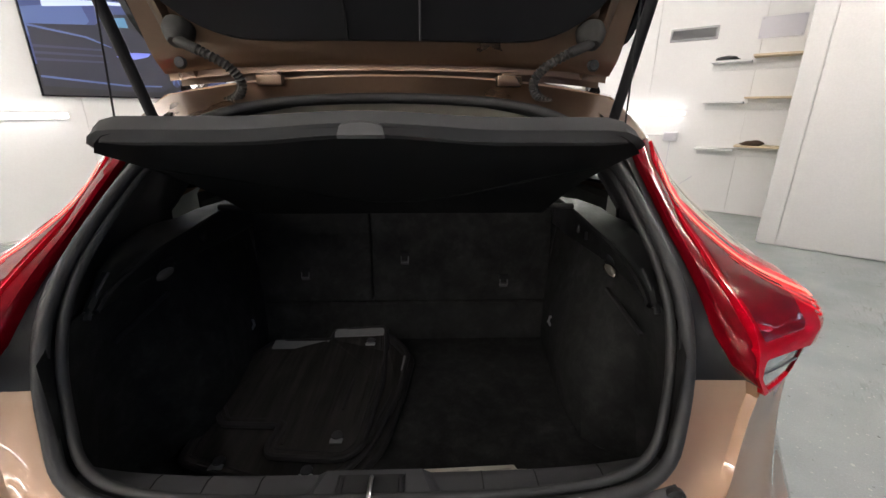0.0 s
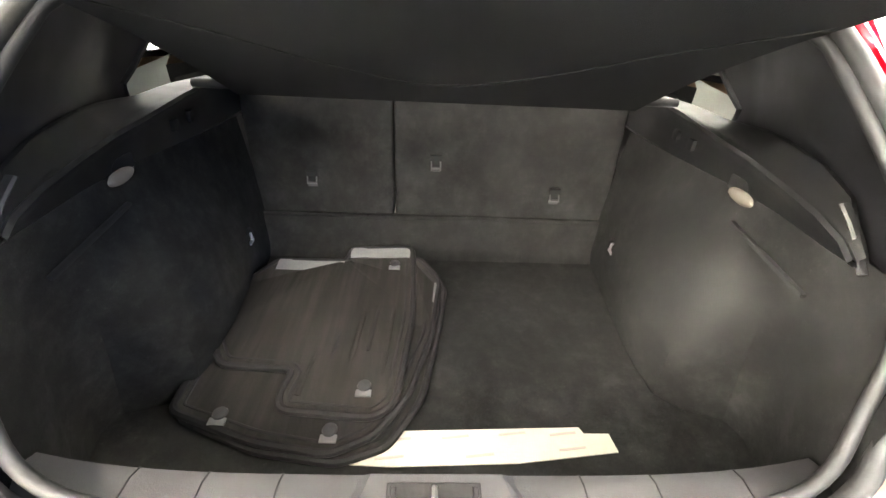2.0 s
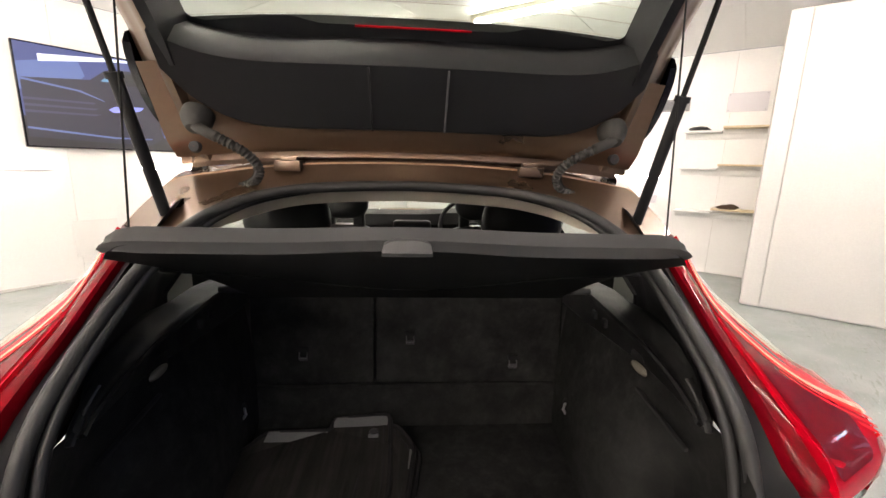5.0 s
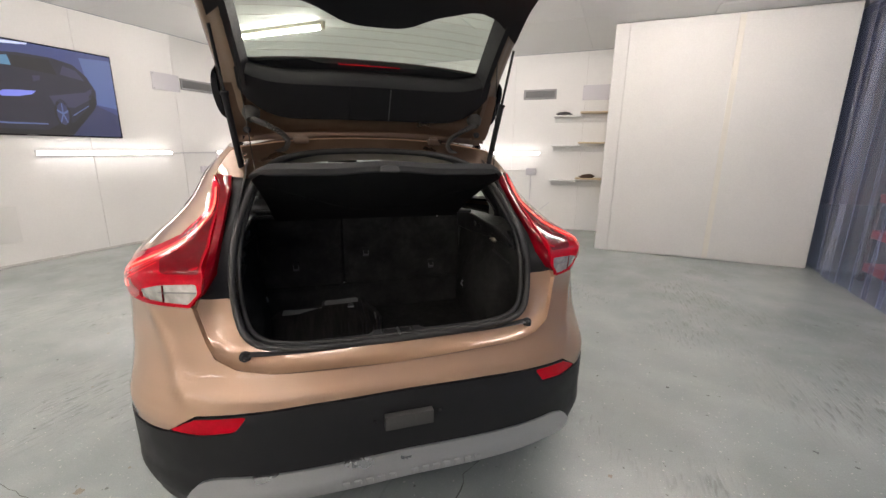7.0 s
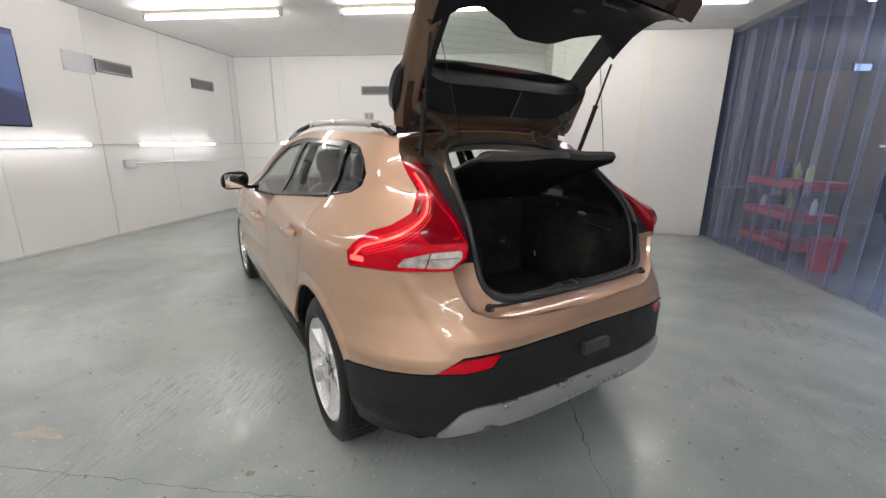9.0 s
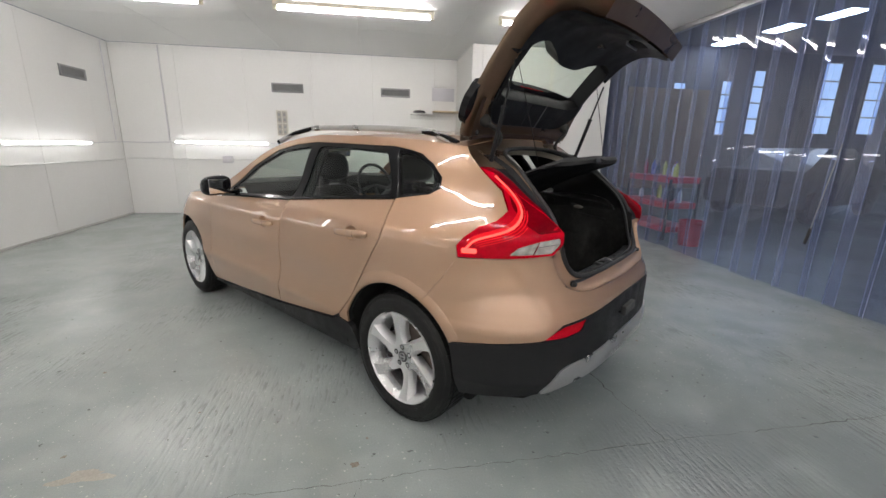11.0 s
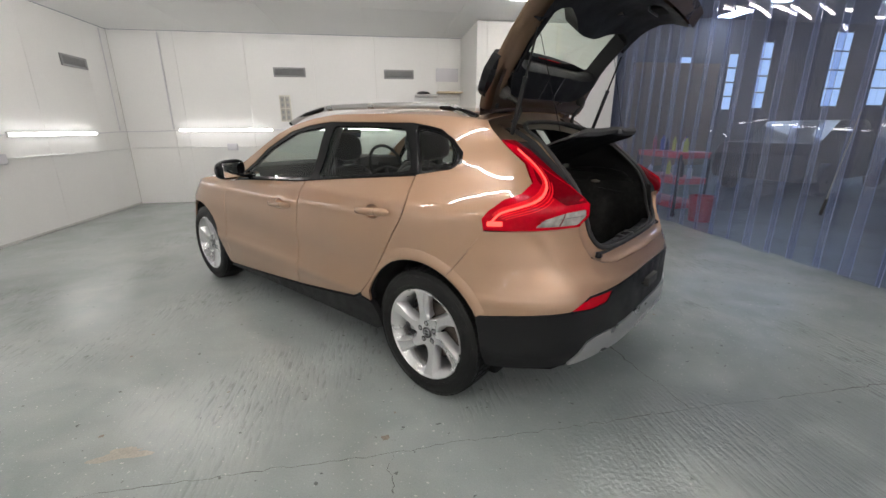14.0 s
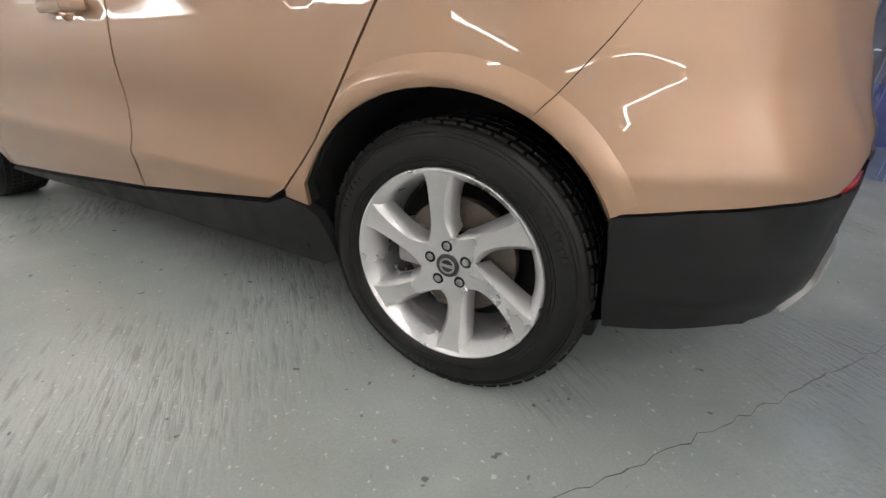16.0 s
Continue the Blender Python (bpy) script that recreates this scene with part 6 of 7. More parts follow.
    ls = part("load_sill", loft(rows), M_SILLTRIM, car, "black plastic load sill")
    for x in (-.327, -.250, -.170, .162, .244, .346):
        t = abs(x) / .445
        c, d = .020 * t ** 4, .006 * t ** 5
        part("sill_seam", tube([(x, .156 + c * .5, .7700 + d), (x, .165 + c * .6, .7752 + d), (x, .212 + c, .7762 + d), (x, .226 + c, .7702 + d), (x, .236 + c, .745 + d * .5)], .0011, 6), M_BLACK, ls)
    bm = bmesh.new()
    lo = [bm.verts.new(p) for p in ((-.118, .160, .774), (.116, .160, .774), (.085, .224, .772), (-.087, .224, .772))]
    hi = [bm.verts.new(p) for p in ((-.090, .164, .785), (.088, .164, .785), (.070, .219, .785), (-.072, .219, .785))]
    bm.faces.new(hi)
    for i in range(4):
        bm.faces.new((lo[i], lo[(i + 1) % 4], hi[(i + 1) % 4], hi[i]))
    lk = part("lock_surround", bm, M_SILLTRIM, ls, "raised lock surround", smooth=False)
    part("lock_recess", box(-.053, .046, .156, .209, .7855, .7875, .0008, 1), M_UNDER, lk, "dark lock recess")
    part("striker", tube([(-.003, .160, .788), (-.003, .168, .794), (-.003, .196, .794), (-.003, .203, .788)], .0032, 8), M_STEEL, lk, "steel striker loop")
    for x in (-.049, .037):
        part("recess_edge", box(x, x + .006, .164, .204, .7872, .7895, .001, 1), M_BLACK, lk)
    # cream headlining edge over the opening, and the roof lining
    ss = [-.40, -.2, 0, .3, .6, .9, 1.15]
    part("headlining", loft(cross_rows(ss, [.04, .04, .042, .045, .045, .045, .045], [0, 0, 0, 0, 0, .05, .12], drop=.03)), M_CREAM, car, "cream roof lining")
    for side in (1, -1):
        run = spline([(x, y, z) for x, y, z in SEAL[8:]], 24)
        rows = [[Vector((side * p.x, p.y + .012, p.z - .012)), Vector((side * (p.x + .004 * min(1, p.x / .1)), p.y + .012 + .045 * min(1, i / 6), p.z - .012 - .026 * min(1, i / 6)))] for i, p in enumerate(run)]
        part("headlining_edge", loft(rows), M_CREAM, car, "cream edge of the roof lining")


# grey-green tone stands for the bright wall seen through the quarter window
M_WINDOWLIGHT = mat("pale_window_light", (0.60, 0.63, 0.57), 0.6, vary=0.06, scale=8)
M_LAMPLENS = mat("lamp_lens", (0.15, 0.135, 0.11), 0.12, vary=0.05, bump=0.0, coat=1.0, rough_vary=0.04)


def lens_blob(c, side):
    bm = bmesh.new()
    bmesh.ops.create_uvsphere(bm, u_segments=16, v_segments=8, radius=1)
    for v in bm.verts:
        v.co = Vector((c[0] + v.co.x * .008, c[1] + v.co.y * .032, c[2] + v.co.z * .012))
    return bm


def seat(car, xc, yc, zbase, head=True):
    s = part("seat", seat_back(xc, yc, zbase), M_LEATHER, car, "black leather seat with a fixed headrest")
    b = bmesh.new()
    bmesh.ops.create_uvsphere(b, u_segments=24, v_segments=14, radius=1)
    for v in b.verts:
        x, y, z = v.co
        k = lambda q, n: math.copysign(abs(q) ** n, q)
        v.co = (xc + .128 * k(x, .75), yc + .055 * k(y, .8) + .02 * z, zbase + .68 + .095 * k(z, .7))
    part("headrest", b, M_LEATHER, s)
    for d in (-.075, .075):
        part("headrest_post", box(xc + d - .028, xc + d + .028, yc - .03, yc + .03, zbase + .52, zbase + .63, .012, 3), M_LEATHER, s)
    return s


def seat_back(xc, yc, zbase):
    rows = []
    for z, w, d in ((0, .20, .10), (.12, .235, .11), (.35, .24, .10), (.46, .215, .085), (.53, .15, .06), (.555, .08, .035)):
        row = []
        for k in range(20):
            a = 2 * math.pi * k / 20
            kk = lambda q: math.copysign(abs(q) ** .6, q)
            row.append((xc + w * kk(math.cos(a)), yc + d * kk(math.sin(a)) - z * .12 + .06, zbase + z))
        rows.append(row)
    bm = loft(rows, closed=True)
    bm.verts.ensure_lookup_table()
    n = len(bm.verts)
    bm.faces.new([bm.verts[n - 20 + k] for k in range(20)])
    return bm


def build_cabin(car):
    # rear headrests stand above the seat backs, front seats beyond
    for x in (-.405, .374):
        b = bmesh.new()
        bmesh.ops.create_uvsphere(b, u_segments=24, v_segments=14, radius=1)
        for v in b.verts:
            px, y, z = v.co
            k = lambda q, n: math.copysign(abs(q) ** n, q)
            v.co = (x + .138 * k(px, .75) * (1 - .14 * z), 1.17 + .06 * k(y, .8), 1.205 + .078 * k(z, .65))
        h = part("rear_headrest", b, M_LEATHER, car, "black leather rear headrest")
        for d in (-.06, .05):
            part("headrest_post", box(x + d - .02, x + d + .03, 1.145, 1.195, 1.09, 1.18, .010, 3), M_LEATHER, h)
        part("seat_shoulder", seat_shoulder(x), M_LEATHER, car)
    for x in (-.36, .36):
        seat(car, x, 2.02, .50)
    dash = []
    for y, z in ((2.62, .86), (2.60, .96), (2.66, 1.03), (2.80, 1.05), (3.05, 1.02), (3.35, .93)):
        dash.append([(x, y + .03 * math.cos(x * 3), z + .02 * math.exp(-((x - .36) / .2) ** 2)) for x in [-.72 + .12 * i for i in range(13)]])
    d = part("dashboard", loft(dash), M_BLACK, car, "black soft dashboard")
    part("centre_stack", box(-.13, .13, 2.56, 2.66, .72, 1.0, .03, 3), M_BLACK, d)
    part("display", box(-.075, .065, 2.553, 2.562, .905, .975, .004), M_LCD_OFF, d, "small dash display")
    part("display_figures", box(-.02, .0, 2.5515, 2.554, .93, .945, .001), M_LCD, d)
    part("hazard_button", box(-.012, .012, 2.552, 2.562, .858, .876, .003), M_RED, d, "red hazard button")
    for x in (-.085, .085):
        part("air_vent", box(x - .045, x + .045, 2.552, 2.565, .845, .885, .006), M_GREYTRIM, d)
    wheel = tube([(.36 + .18 * math.cos(a), 2.42 + .06 * math.sin(a), .99 + .165 * math.sin(a)) for a in [k * math.pi / 18 for k in range(36)]], .014, 8, closed=True)
    sw = part("steering_wheel", wheel, M_LEATHER, car, "black leather steering wheel")
    part("wheel_hub", box(.29, .43, 2.42, 2.46, .94, 1.02, .02, 3), M_BLACK, sw)
    for a in (0.0, math.pi, -math.pi / 2):
        part("wheel_spoke", tube([(.36, 2.43, .98), (.36 + .175 * math.cos(a), 2.42 + .06 * math.sin(a), .93 + .165 * math.sin(a))], .014, 6), M_GREYTRIM, sw)
    m = part("rear_view_mirror", box(-.115, .115, 2.44, 2.465, 1.232, 1.298, .018, 3), M_GLOSSBLACK, car, "interior mirror on the windscreen")
    part("mirror_glass", box(-.10, .10, 2.437, 2.441, 1.242, 1.288, .004), M_CHROME, m)
    part("mirror_stem", tube([(0, 2.46, 1.28), (0, 2.52, 1.32)], .012, 8), M_BLACK, m)
    part("cabin_floor", box(-.75, .75, 1.05, 3.0, .22, .27), M_CARPET, car)
    part("rear_bench", box(-.62, .62, 1.0, 1.55, .35, .58, .05, 3), M_LEATHER, car, "black leather rear bench")
    part("underbody", box(-.70, .70, .50, 4.0, .17, .225, .02), M_UNDER, car)
    part("axle", box(-.55, .55, .70, .98, .22, .36, .04), M_UNDER, car)
    part("exhaust_silencer", box(-.35, .35, .26, .50, .24, .34, .04), M_UNDER, car)
    for side in (1, -1):
        part("door_lining", loft([[(side * .80, y, z) for y in (1.32, 1.6, 1.9, 2.4, 2.85)] for z in (.30, .6, .85, .97)]), M_BLACK, car)
        part("seat_belt", loft([[(side * .62, 1.78, 1.2), (side * .60, 1.82, 1.2)], [(side * .60, 1.82, .9), (side * .58, 1.86, .9)], [(side * .62, 1.9, .5), (side * .60, 1.94, .5)]]), M_BLACK, car)
        part("pillar_lining", tube([(side * .70, 1.83, .96), (side * .535, 1.83, 1.32)], .028, 8), M_BLACK, car)


M_LCD_OFF = mat("dark_display", (0.02, 0.022, 0.025), 0.15, vary=0.1, bump=0.0)


def seat_shoulder(x):
    bm = bmesh.new()
    bmesh.ops.create_uvsphere(bm, u_segments=20, v_segments=10, radius=1)
    for v in bm.verts:
        px, y, z = v.co
        v.co = (x + .20 * math.copysign(abs(px) ** .7, px), 1.20 + .10 * y, 1.05 + .06 * z)
    return bm


# ---------------------------------------------------------------- the raised tailgate (built as it stands, open)
# half widths and places of the tailgate's rim: (half width, outer y, outer z, inner y, inner z) from the hinge to the free edge
LID = [
    (.500, .770, 1.395, .722, 1.362),
    (.515, .745, 1.465, .688, 1.425),
    (.520, .705, 1.545, .645, 1.497),
    (.520, .655, 1.620, .592, 1.575),
    (.528, .600, 1.690, .540, 1.645),
    (.534, .535, 1.765, .475, 1.715),
    (.542, .465, 1.840, .405, 1.785),
    (.550, .375, 1.905, .320, 1.832),
    (.540, .260, 1.925, .232, 1.828),
    (.515, .150, 1.905, .175, 1.800),
    (.485, .095, 1.855, .135, 1.790),
]


def lid_point(i, t, layer):
    """A place on the tailgate: i along (may be fractional), t across -1..1, layer 0 outer, 1 inner."""
    k = min(int(i), len(LID) - 2)
    g = i - k
    w, yo, zo, yi, zi = (a + (b - a) * g for a, b in zip(LID[k], LID[k + 1]))
    bow = 1 - abs(t) ** 2.6
    y, z = (yo, zo) if layer == 0 else (yi, zi)
    n = Vector((0, .62, .78))
    d = .05 * bow if layer == 0 else .045 * bow
    if i > 7.5:
        n = Vector((0, -.2, 1))
        d *= .6
    return Vector((w * t, y, z)) + n * (d if layer == 0 else d * .8)


def lid_patch(i0, i1, t0, t1, layer, n=10, m=12, off=0.0):
    rows = []
    for a in range(n + 1):
        i = i0 + (i1 - i0) * a / n
        rows.append([lid_point(i, t0 + (t1 - t0) * b / m, layer) + Vector((0, -.62, -.78)) * off for b in range(m + 1)])
    return loft(rows)


def build_tailgate(car):
    lid = new("tailgate")
    lid.parent = car
    lid["label"] = "raised bronze tailgate with its black inner trim"
    g0, g1 = 2.85, 5.55          # the pane's reach along the tailgate
    # painted outer skin: beside, below and above the pane
    part("outer_skin", thick(lid_patch(0, g0 - .15, -1, 1, 0), .003), M_PAINT, lid)
    part("outer_skin", thick(lid_patch(g1, 10, -1, 1, 0, 14), .003), M_PAINT, lid)
    for t0, t1 in ((-1, -.86), (.86, 1)):
        part("outer_skin", thick(lid_patch(g0 - .15, g1, t0, t1, 0, 10, 3), .003), M_PAINT, lid)
        # painted rim that joins the outer and the inner side
        s = -1 if t0 < 0 else 1
        fold = lambda i, k, t: lid_point(i, s, 0).lerp(lid_point(i, s * t, 1), k)
        part("rim", loft([[lid_point(i / 3, s, 0), fold(i / 3, .10, 1.0), fold(i / 3, .28, .95), fold(i / 3, .50, .90), fold(i / 3, .62, .87), fold(i / 3, .9, .88), lid_point(i / 3, s * .86, 1), lid_point(i / 3, s * .83, 1) + Vector((0, .012, .016))] for i in range(31)]), M_PAINT_SHADED, lid, "painted inner rim")
    part("rim", loft([[lid_point(10, t, 0), lid_point(10, t, 0).lerp(lid_point(10, t, 1), .5), lid_point(10, t, 1)] for t in [-1 + .1 * k for k in range(21)]]), M_PAINT_SHADED, lid)
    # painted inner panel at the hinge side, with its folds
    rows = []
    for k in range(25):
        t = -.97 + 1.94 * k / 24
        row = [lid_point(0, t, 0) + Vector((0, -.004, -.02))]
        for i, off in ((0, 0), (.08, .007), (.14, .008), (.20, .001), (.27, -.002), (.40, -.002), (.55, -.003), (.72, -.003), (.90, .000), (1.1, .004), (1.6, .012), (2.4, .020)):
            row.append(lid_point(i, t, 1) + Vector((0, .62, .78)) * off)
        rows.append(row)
    part("inner_panel", loft(rows), M_PAINT_SHADED, lid, "painted inner panel with pressed folds")
    # flange added to keep light from reaching the header through the hinge gap
    part("hinge_light_stop", loft([[lid_point(0, t, 0) + Vector((0, .002, .002)), lid_point(0, t, 0) + Vector((0, .004, -.040 - .014 * (1 - abs(t) ** 2.6)))] for t in [-.98 + .098 * k for k in range(21)]]), M_PAINT_SHADED, lid)
    for s in (-1, 1):
        p = lid_point(.55, s * .88, 1)
        part("rim_bolt", lathe([(-.004, .001), (-.004, .010), (.002, .014)], 14, "y"), M_RUBBER, lid).location = p + Vector((0, -.004, -.004))
    # black trim between the hinge and the pane: a bowl-shaped lower edge
    tr = []
    for k in range(37):
        t = -.87 + 1.74 * k / 36
        q = abs(t / .87)
        i0, i1 = .93 + 1.5 * q ** 7, g0 - .22 + .55 * q ** 6
        e = min(1, (i1 - i0) / .5)
        row = [lid_point(i0, t, 1) + Vector((0, .010, .012))]
        for h, off in ((0.0, .004), (.06, .012), (.5, .012), (.92, .008)):
            row.append(lid_point(i0 + (i1 - i0) * h, t, 1) + Vector((0, -.62, -.78)) * off * (.4 + .6 * e))
        row.append(lid_point(i1, t, 1) + Vector((0, .02, .02)))
        row.append(lid_point(i1 + .02, t, 0) + Vector((0, -.62, -.78)) * .013)
        tr.append(row)
    t1 = part("upper_trim", loft(tr), M_BLACK, lid, "black plastic trim above the rear window")
    for x in (-.16, .13):
        pts = [lid_point(i, x, 1) + Vector((0, -.0185, -.0135)) for i in (1.05, 1.4, 1.7, 2.1, 2.5)]
        part("trim_joint", tube(pts, .0022, 6), M_UNDER if x < 0 else M_GREYTRIM, t1)
    # the pane, its black edge and heater lines
    pane = part("rear_window", lid_patch(g0 - .25, g1 + .2, -.875, .875, 0, 10, 14, .012), M_LIDGLASS, lid, "greenish heated rear window")
    pane.visible_shadow = False
    band = []
    for k in range(41):
        t = -.875 + 1.75 * k / 40
        q = abs(t)
        top = g0 + .06 + .16 * (1 / (1 + math.exp(-(q - .40) * 60))) * (1 - .75 * max(0, (q - .44) / .43)) + .9 * max(0, (q - .74) / .135) ** 2
        band.append([lid_point(g0 - .24, t, 0) + Vector((0, -.62, -.78)) * .0145, lid_point(max(top, g0 - .2), t, 0) + Vector((0, -.62, -.78)) * .0145])
    part("dark_band", loft(band), M_BLACK, pane, "black printed band along the pane's edge")
    part("stop_lamp", tube([lid_point(g0 + .05, -.22 + .044 * k, 0) + Vector((0, -.62, -.78)) * .017 for k in range(11)], .0035, 6, flat=.5), M_LENSRED, pane, "high-level red stop lamp")
    for k in range(9):
        i = g0 + .25 + (g1 - g0 - .3) * k / 8
        part("heater_line", tube([lid_point(i, -.8 + .16 * j, 0) + Vector((0, -.62, -.78)) * .0135 for j in range(11)], .0004, 4), M_HEATER, pane)
    # free-edge trim with its handle cup, shaped with two bays towards the pane
    rows = []
    for k in range(33):
        t = -.93 + 1.86 * k / 32
        a = abs(t)
        start = g1 - .10 - .55 * math.exp(-((a - .0) / .30) ** 4) + .35 * math.exp(-((a - .62) / .16) ** 2) - .55 * max(0, (a - .78) / .15)
        end = 9.6
        row = [lid_point(start, t, 0) + Vector((0, -.62, -.78)) * .014]
        for q in range(9):
            i = start + (end - start) * q / 8
            row.append(lid_point(i, t, 1) + Vector((0, -.01, -.012)) * (1 - a ** 6))
        rows.append(row)
    t2 = part("lower_trim", loft(rows), M_BLACK, lid, "black plastic trim at the free edge")
    for s in (-1, 1):
        # side trims along the pane
        part("side_trim", loft([[lid_point(i / 4, s * .86, 1) + Vector((0, -.006, -.006)), lid_point(i / 4, s * .82, 1) + Vector((0, -.010, -.010)), lid_point(i / 4, s * .80, 0) + Vector((0, -.62, -.78)) * .013] for i in range(10, 23)]), M_BLACK, lid)
        part("spoiler_fin", spoiler_fin(s), M_GLOSSBLACK, lid, "gloss black spoiler end")
        part("tailgate_cord", tube([lid_point(4.6, s * .83, 1), (s * .395, .40, 1.262)], .0016, 5), M_UNDER, lid, "thin cord that lifts the parcel shelf")
    c = lid_point(8.3, .30, 1)
    part("pull_cup", box(c.x - .07, c.x + .07, c.y - .03, c.y + .03, c.z - .022, c.z - .004, .012, 3), M_UNDER, t2)
    part("pull_edge", box(c.x - .075, c.x + .075, c.y + .03, c.y + .036, c.z - .026, c.z - .006, .002), M_STEEL, t2, "bright edge of the pull cup")
    c = lid_point(6.6, .2, 1)
    part("tailgate_lamp", box(c.x - .03, c.x + .03, c.y - .014, c.y + .014, c.z - .022, c.z - .008, .004), M_LAMPLENS, t2, "small tailgate lamp")
    # spoiler blade beyond the hinge side
    rows = []
    for k in range(21):
        t = -.98 + 1.96 * k / 20
        p = lid_point(2.2, t, 0)
        rows.append([lid_point(.6, t, 0), lid_point(1.4, t, 0) + Vector((0, .012, .008)), p + Vector((0, .026, .012)), lid_point(g0 - .3, t, 0) + Vector((0, .028, .018)), lid_point(g0, t, 0) + Vector((0, .018, .018)), lid_point(g0 - .15, t, 0)])
    part("spoiler", loft([r[:4] for r in rows]), M_PAINT, lid, "painted roof spoiler")
    part("spoiler_underside", loft([r[3:] for r in rows]), M_BLACK, lid, "black underside of the spoiler")
    for s in (-1, 1):
        a, b = Vector((s * .461, .617, 1.246)), lid_point(4.75, s * .93, 1) + Vector((0, -.008, -.012))
        st = part("gas_strut", tube([a, a.lerp(b, .58)], .0105, 10), M_BLACK, lid, "black gas strut")
        part("strut_rod", tube([a.lerp(b, .58), b], .005, 8), M_UNDER, st)
        part("strut_collar", tube([a.lerp(b, .57), a.lerp(b, .592)], .0135, 10), M_BLACK, st)
        part("strut_ball", lathe([(-.012, .001), (-.012, .012), (.012, .012), (.012, .001)], 12, "x"), M_STEEL, st).location = a


def spoiler_fin(s):
    rows = []
    for i in range(12):
        k = .7 + 2.1 * i / 11
        p = lid_point(k, s, 0)
        wdt = .024 * math.sin(math.pi * i / 11) ** .5
        rows.append([p + Vector((0, -.035, -.016)) * (.4 + .6 * math.sin(math.pi * i / 11)), p + Vector((s * wdt, -.022, -.008)), p + Vector((s * wdt * .9, .014, .010)), p + Vector((0, .016, .010)) * math.sin(math.pi * i / 11)])
    return loft(rows)


M_HEATER = mat("heater_line", (0.25, 0.20, 0.14), 0.5, vary=0.1, bump=0.0)


# ---------------------------------------------------------------- things in the boot
def build_parcel_shelf():
    sh = thing("parcel_shelf", "grey fabric-covered parcel shelf lifted by cords", "parcel shelf")
    rows = []
    for i in range(33):
        t = -1 + i / 16
        a = abs(t)
        wave = .5 + .5 * math.cos(math.pi * min(a / .48, 1))
        tip = max(0, (a - .82) / .18)
        yf = .288 + .024 * (1 - wave) + .050 * tip ** 2
        zf = 1.303 - .008 * (1 - wave) - .032 * tip ** 1.5
        x, xt, xr = .410 * t, .404 * t, .386 * t
        lipd = (.030 + .004 * (1 - wave)) * (1 - .6 * tip)
        row = []
        for k in range(13):
            q = k / 12
            y = yf + (.80 - yf) * q
            z = zf + (1.066 - zf) * q + .014 * math.sin(math.pi * q) + .012 * wave * math.sin(math.pi * q)
            row.append((xt + (xr - xt) * q, y, z))
        rows.append([(x, yf + .030, zf - lipd - .006), (x, yf + .004, zf - lipd), (x, yf - .006, zf - lipd * .5), (xt, yf - .004, zf - .006)] + row)
    bd = part("board", thick(loft(rows), .008), M_SHELF, sh)
    part("grip", thick(loft([[(-.003 + .027 * t * (1 + g), .285 + dy - .002 * (1 - t * t), 1.289 + dz - .007 * abs(t) ** 4 * (dz > -.01)) for t in (-1, -.93, -.8, -.5, 0, .5, .8, .93, 1)] for dy, dz, g in ((.03, .002, -.1), (.015, .006, 0), (.004, .005, .02), (-.004, -.001, .06), (-.007, -.016, .12), (-.003, -.021, .14))]), .003), M_GRIP, sh, "pale grey grip pad")
    # separate sheet below the board makes its underside darker than its top
    part("lining", loft([[p + Vector((0, -.004, -.020)) for p in (Vector(q) for q in r[4:])] for r in rows]), M_SHELF_DARK, sh, "black underside of the shelf")
    for s in (-1, 1):
        part("pivot_lug", box(min(s * .345, s * .39), max(s * .345, s * .39), .785, .815, 1.050, 1.078, .008), M_SILLTRIM, sh)
        crease = spline([(s * .36, .40, 1.215), (s * .27, .52, 1.175), (s * .17, .62, 1.132), (s * .06, .69, 1.100), (0, .70, 1.096)], 16)
        part("seam", tube(crease, .0022, 6, flat=.5), M_SHELF_DARK, bd)


M_SHELF_DARK = mat("black_shelf_sheet", (0.015, 0.015, 0.015), 0.95, vary=0.3, scale=8, fine=500, bump=0.2, spec=0.1)
M_GRIP = mat("pale_grip", (0.046, 0.046, 0.046), 0.6, vary=0.08, fine=400, bump=0.15)


def mat_sheet(poly, z0, h, m, step=0.03, sag=None):
    bm = bmesh.new()
    loops = [(Vector(p[:2])) for p in poly]
    top = [bm.verts.new((p.x, p.y, z0 + h + (sag(p) if sag else 0))) for p in loops]
    low = [bm.verts.new((p.x, p.y, z0 + (sag(p) if sag else 0))) for p in loops]
    bm.faces.new(top)
    bm.faces.new(list(reversed(low)))
    for i in range(len(top)):
        j = (i + 1) % len(top)
        bm.faces.new((top[i], low[i], low[j], top[j]))
    bmesh.ops.recalc_face_normals(bm, faces=bm.faces)
    bmesh.ops.triangulate(bm, faces=[f for f in bm.faces if len(f.verts) > 4])
    return bm


# floor mats: outlines on the boot floor, from the lower mat up
MAT_A = [(-.440, .425), (-.29, .366), (-.150, .346), (-.075, .375), (-.020, .470), (.008, .63), (.030, .80), (-.03, .875), (-.44, .80), (-.452, .60)]
MAT_B = [(-.452, .43), (-.29, .373), (-.166, .353), (-.101, .385), (-.045, .466), (-.004, .625), (.016, .811), (-.037, .872), (-.46, .81), (-.456, .598)]
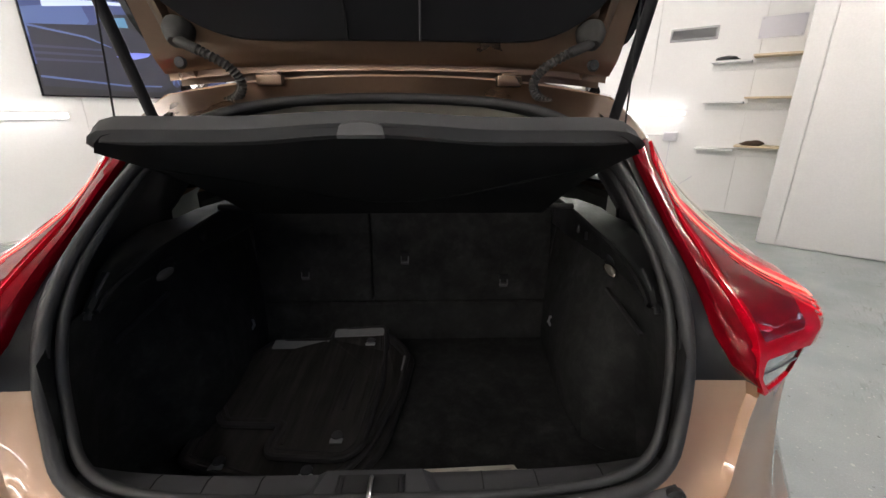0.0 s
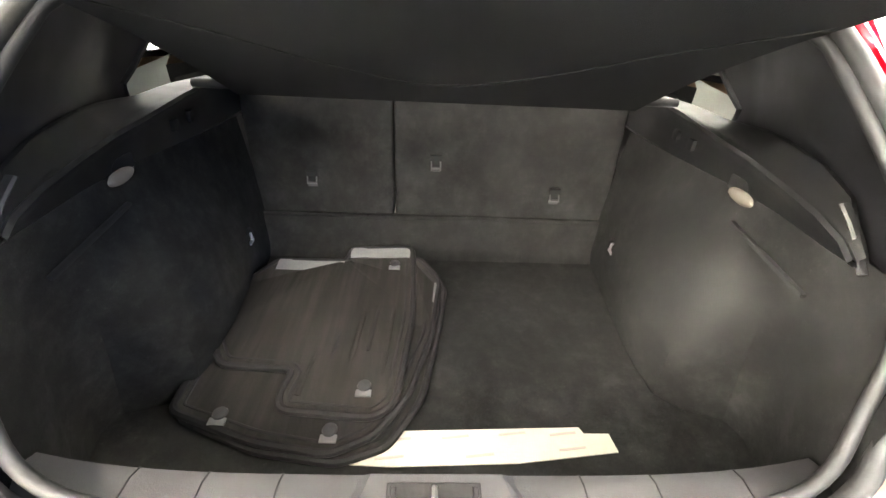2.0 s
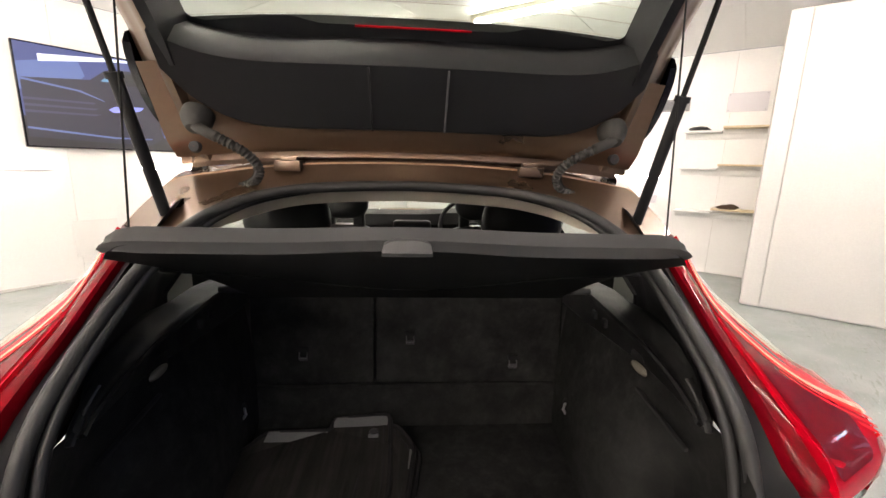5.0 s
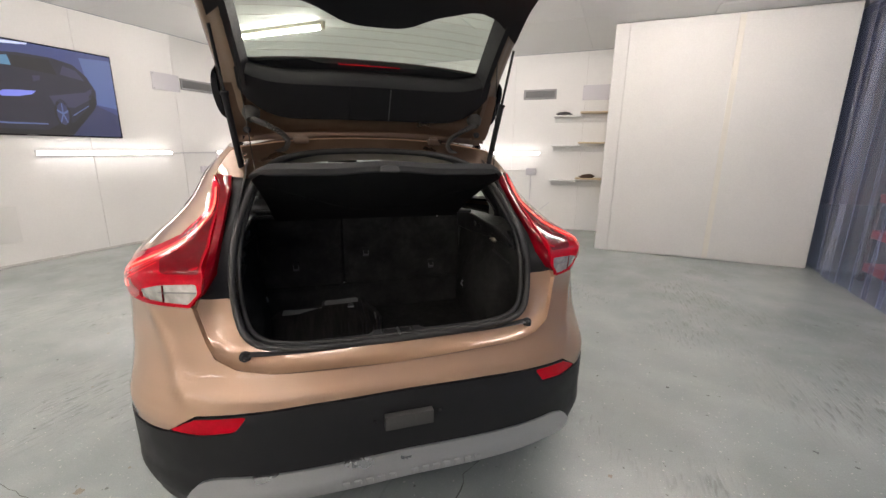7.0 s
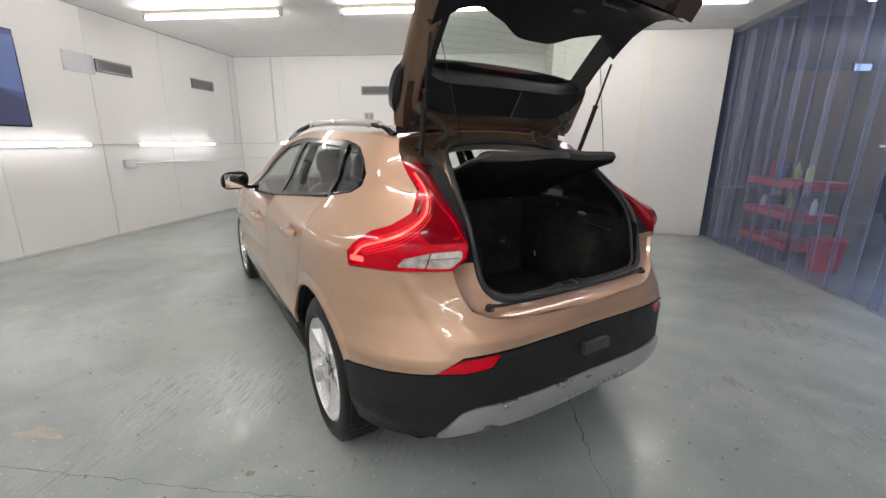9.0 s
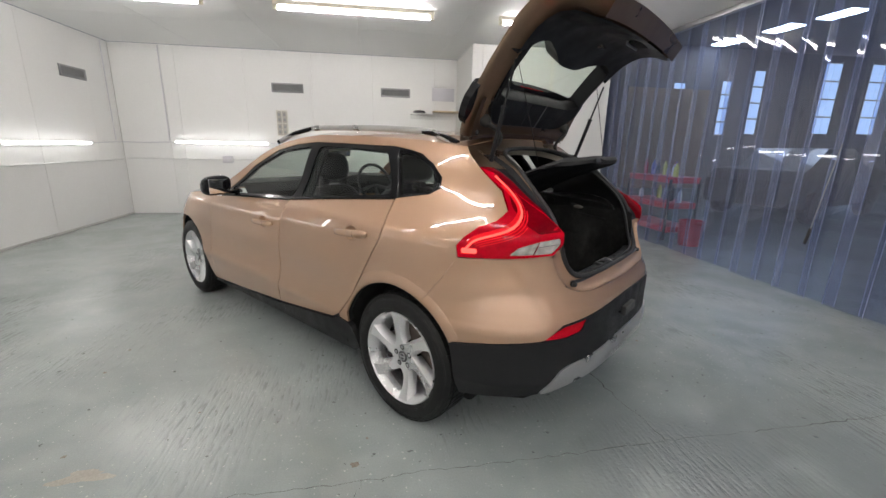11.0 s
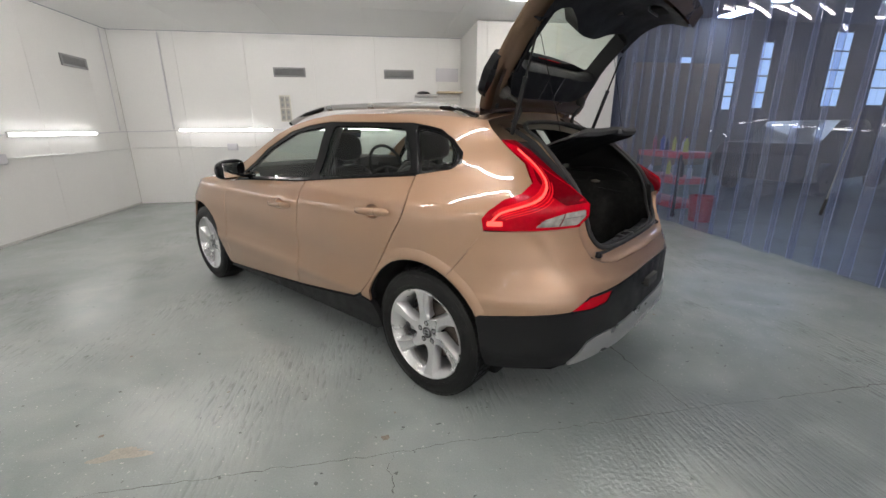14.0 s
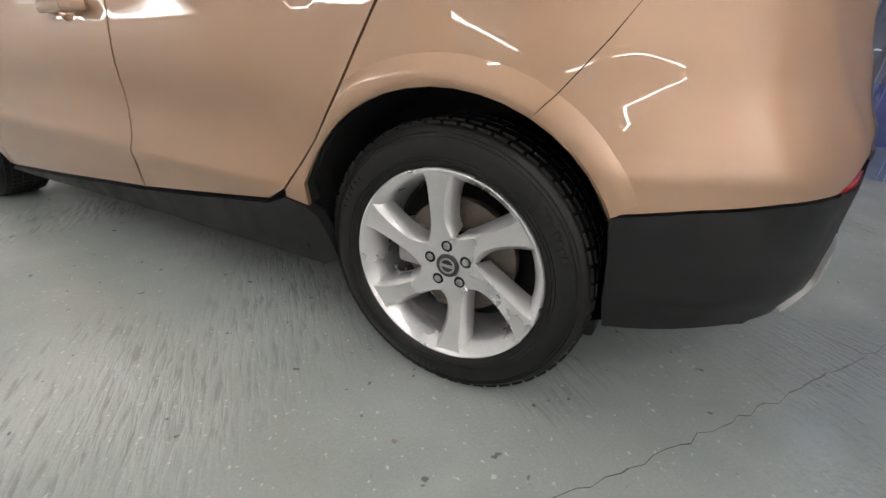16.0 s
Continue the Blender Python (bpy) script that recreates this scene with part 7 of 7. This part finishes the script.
MAT_C = [(-.404, .522), (-.261, .509), (-.271, .453), (-.261, .422), (-.099, .411), (-.066, .442), (-.046, .668), (-.050, .82), (-.056, .890), (-.215, .880), (-.218, .845), (-.395, .845), (-.452, .79), (-.446, .586)]


def inset(poly, d):
    """The outline drawn in by d."""
    n = len(poly)
    area = sum(poly[i][0] * poly[(i + 1) % n][1] - poly[(i + 1) % n][0] * poly[i][1] for i in range(n))
    out = []
    for i in range(n):
        t = (Vector(poly[(i + 1) % n]) - Vector(poly[i - 1])).to_2d().normalized()
        nrm = Vector((-t.y, t.x)) * (1 if area > 0 else -1)
        out.append(Vector(poly[i]).to_2d() + nrm * d)
    return out


def floor_mat(name, poly, z, tilt):
    t = thing(name, "black ribbed car floor mat lying folded in the boot", "floor mat", group="stacked floor mats")
    p = rounded(poly, .02)
    sag = lambda q: .004 * math.sin(q.x * 23 + tilt) * math.sin(q.y * 17) + max(0, q.y - .79) * .42
    part("carpet", mat_sheet(p, z, .010, M_MAT, sag=sag), M_MAT, t, smooth=False)
    part("edging", tube([(q.x, q.y, z + .007 + sag(q)) for q in p], .0075, 8, closed=True), M_MATEDGE, t, "raised black edging")
    ring = inset(p, .017)
    part("stitch_groove", tube([(q.x, q.y, z + .0100 + sag(q)) for q in ring], .0032, 6, closed=True, flat=.7), M_MATEDGE, t, "dark moulded ridge inside the edge")
    return t


def build_mats():
    floor_mat("floor_mat", MAT_A, .577, .3)
    b = floor_mat("floor_mat", MAT_B, .590, 1.1)
    c = floor_mat("floor_mat", MAT_C, .604, 2.0)
    for t, x, y, z in ((b, -.362, .421, .606), (b, -.171, .392, .606), (c, -.124, .470, .622), (c, -.098, .835, .641)):
        cl = part("fixing_clip", lathe([(0, .001), (.004, .013), (.007, .012), (.009, .001)], 14, "z"), M_GREYCAP, t, "grey plastic fixing clip")
        cl.location = (x, y, z - .006)
        part("clip_tab", box(-.014, .014, -.022, -.008, 0, .004, .001), M_STEEL, cl)
    for t, poly, z in ((c, [(-.392, .815), (-.24, .812), (-.222, .818), (-.226, .842), (-.388, .843)], .6155), (c, [(-.212, .852), (-.062, .856), (-.058, .886), (-.213, .878)], .6155), (b, [(-.043, .735), (.002, .73), (.010, .80), (-.040, .80)], .6015)):
        part("mat_label", mat_sheet([(x, y, 0) for x, y in poly], z, .002, M_GRIP, sag=lambda q: max(0, q.y - .79) * .42), M_TAG, t, "pale woven edge label", smooth=False)
    # pressed ribs across the top mat
    for x0, y0, x1, y1, r in ((-.375, .60, -.335, .78, .005), (-.345, .56, -.315, .70, .004), (-.290, .54, -.262, .76, .006), (-.240, .45, -.205, .80, .006), (-.205, .44, -.178, .82, .004), (-.165, .44, -.142, .83, .006), (-.130, .56, -.115, .80, .004), (-.095, .50, -.085, .78, .005)):
        pts = [(x0 + (x1 - x0) * k / 8, y0 + (y1 - y0) * k / 8, .6143 + .004 * math.sin((x0 + (x1 - x0) * k / 8) * 23 + 2.0) * math.sin((y0 + (y1 - y0) * k / 8) * 17) + max(0, y0 + (y1 - y0) * k / 8 - .79) * .42) for k in range(9)]
        part("pressed_rib", tube(pts, r, 6, flat=.45), M_MATEDGE if r < .0045 else M_MAT, c)


M_TAG = mat("woven_tag", (0.16, 0.16, 0.155), 0.8, vary=0.2, scale=30, fine=200, bump=0.3)


def build_card():
    t = thing("cream_card", "long cream card strip lying at the edge of the boot", "card")
    poly = [(-.174, .350, 0), (-.064, .408, 0), (.262, .419, 0), (.268, .407, 0), (.313, .407, 0), (.318, .373, 0), (.143, .352, 0), (-.068, .345, 0)]
    part("card", mat_sheet(poly, .5765, .002, M_PAPER), M_PAPER, t, smooth=False)
    for x, y in ((-.06, .392), (.04, .398), (.14, .405), (.23, .406), (.08, .365), (-.07, .360), (.24, .378)):
        b = box(x - .024, x + .024, y - .0022, y + .0022, .5787, .5792)
        bmesh.ops.rotate(b, cent=(x, y, .579), matrix=Matrix.Rotation(.12, 3, "Z"), verts=b.verts)
        part("print_bar", b, M_PRINT, t, smooth=False)


M_PRINT = mat("faint_print", (0.50, 0.44, 0.38), 0.7, vary=0.1)


def build_bumper_details(car):
    part("plate_pad", box(-.072, .072, .040, .062, .548, .592, .003), M_PAD, car, "blank grey pad where the plate would sit")
    for x in (-.098, .098):
        part("pad_screw", lathe([(-.006, .001), (-.006, .004), (.004, .005)], 8, "y"), M_UNDER, car).location = (x, .062, .57)
    # raised lettering band on the skid plate as plain bars
    for k in range(13):
        if k == 5:
            continue
        x = -.20 + k * .034
        part("raised_mark", box(x, x + .022, .042, .0505, .380, .398, .004), M_SKID, car, "raised plain mark on the skid plate")


M_PAD = mat("pad_grey", (0.040, 0.039, 0.037), 0.55, vary=0.1)


def build_car():
    car = thing("car", "bronze hatchback with its tailgate raised, standing on the grey floor", "car")
    for side in (-1, 1):
        build_side(car, side)
    build_top(car)
    for y in (0.838, 3.486):
        for side in (-1, 1):
            build_wheel(car, y, side)
    build_opening(car)
    build_boot(car)
    build_cabin(car)
    build_tailgate(car)
    build_bumper_details(car)


build_car()
build_parcel_shelf()
build_mats()
build_card()
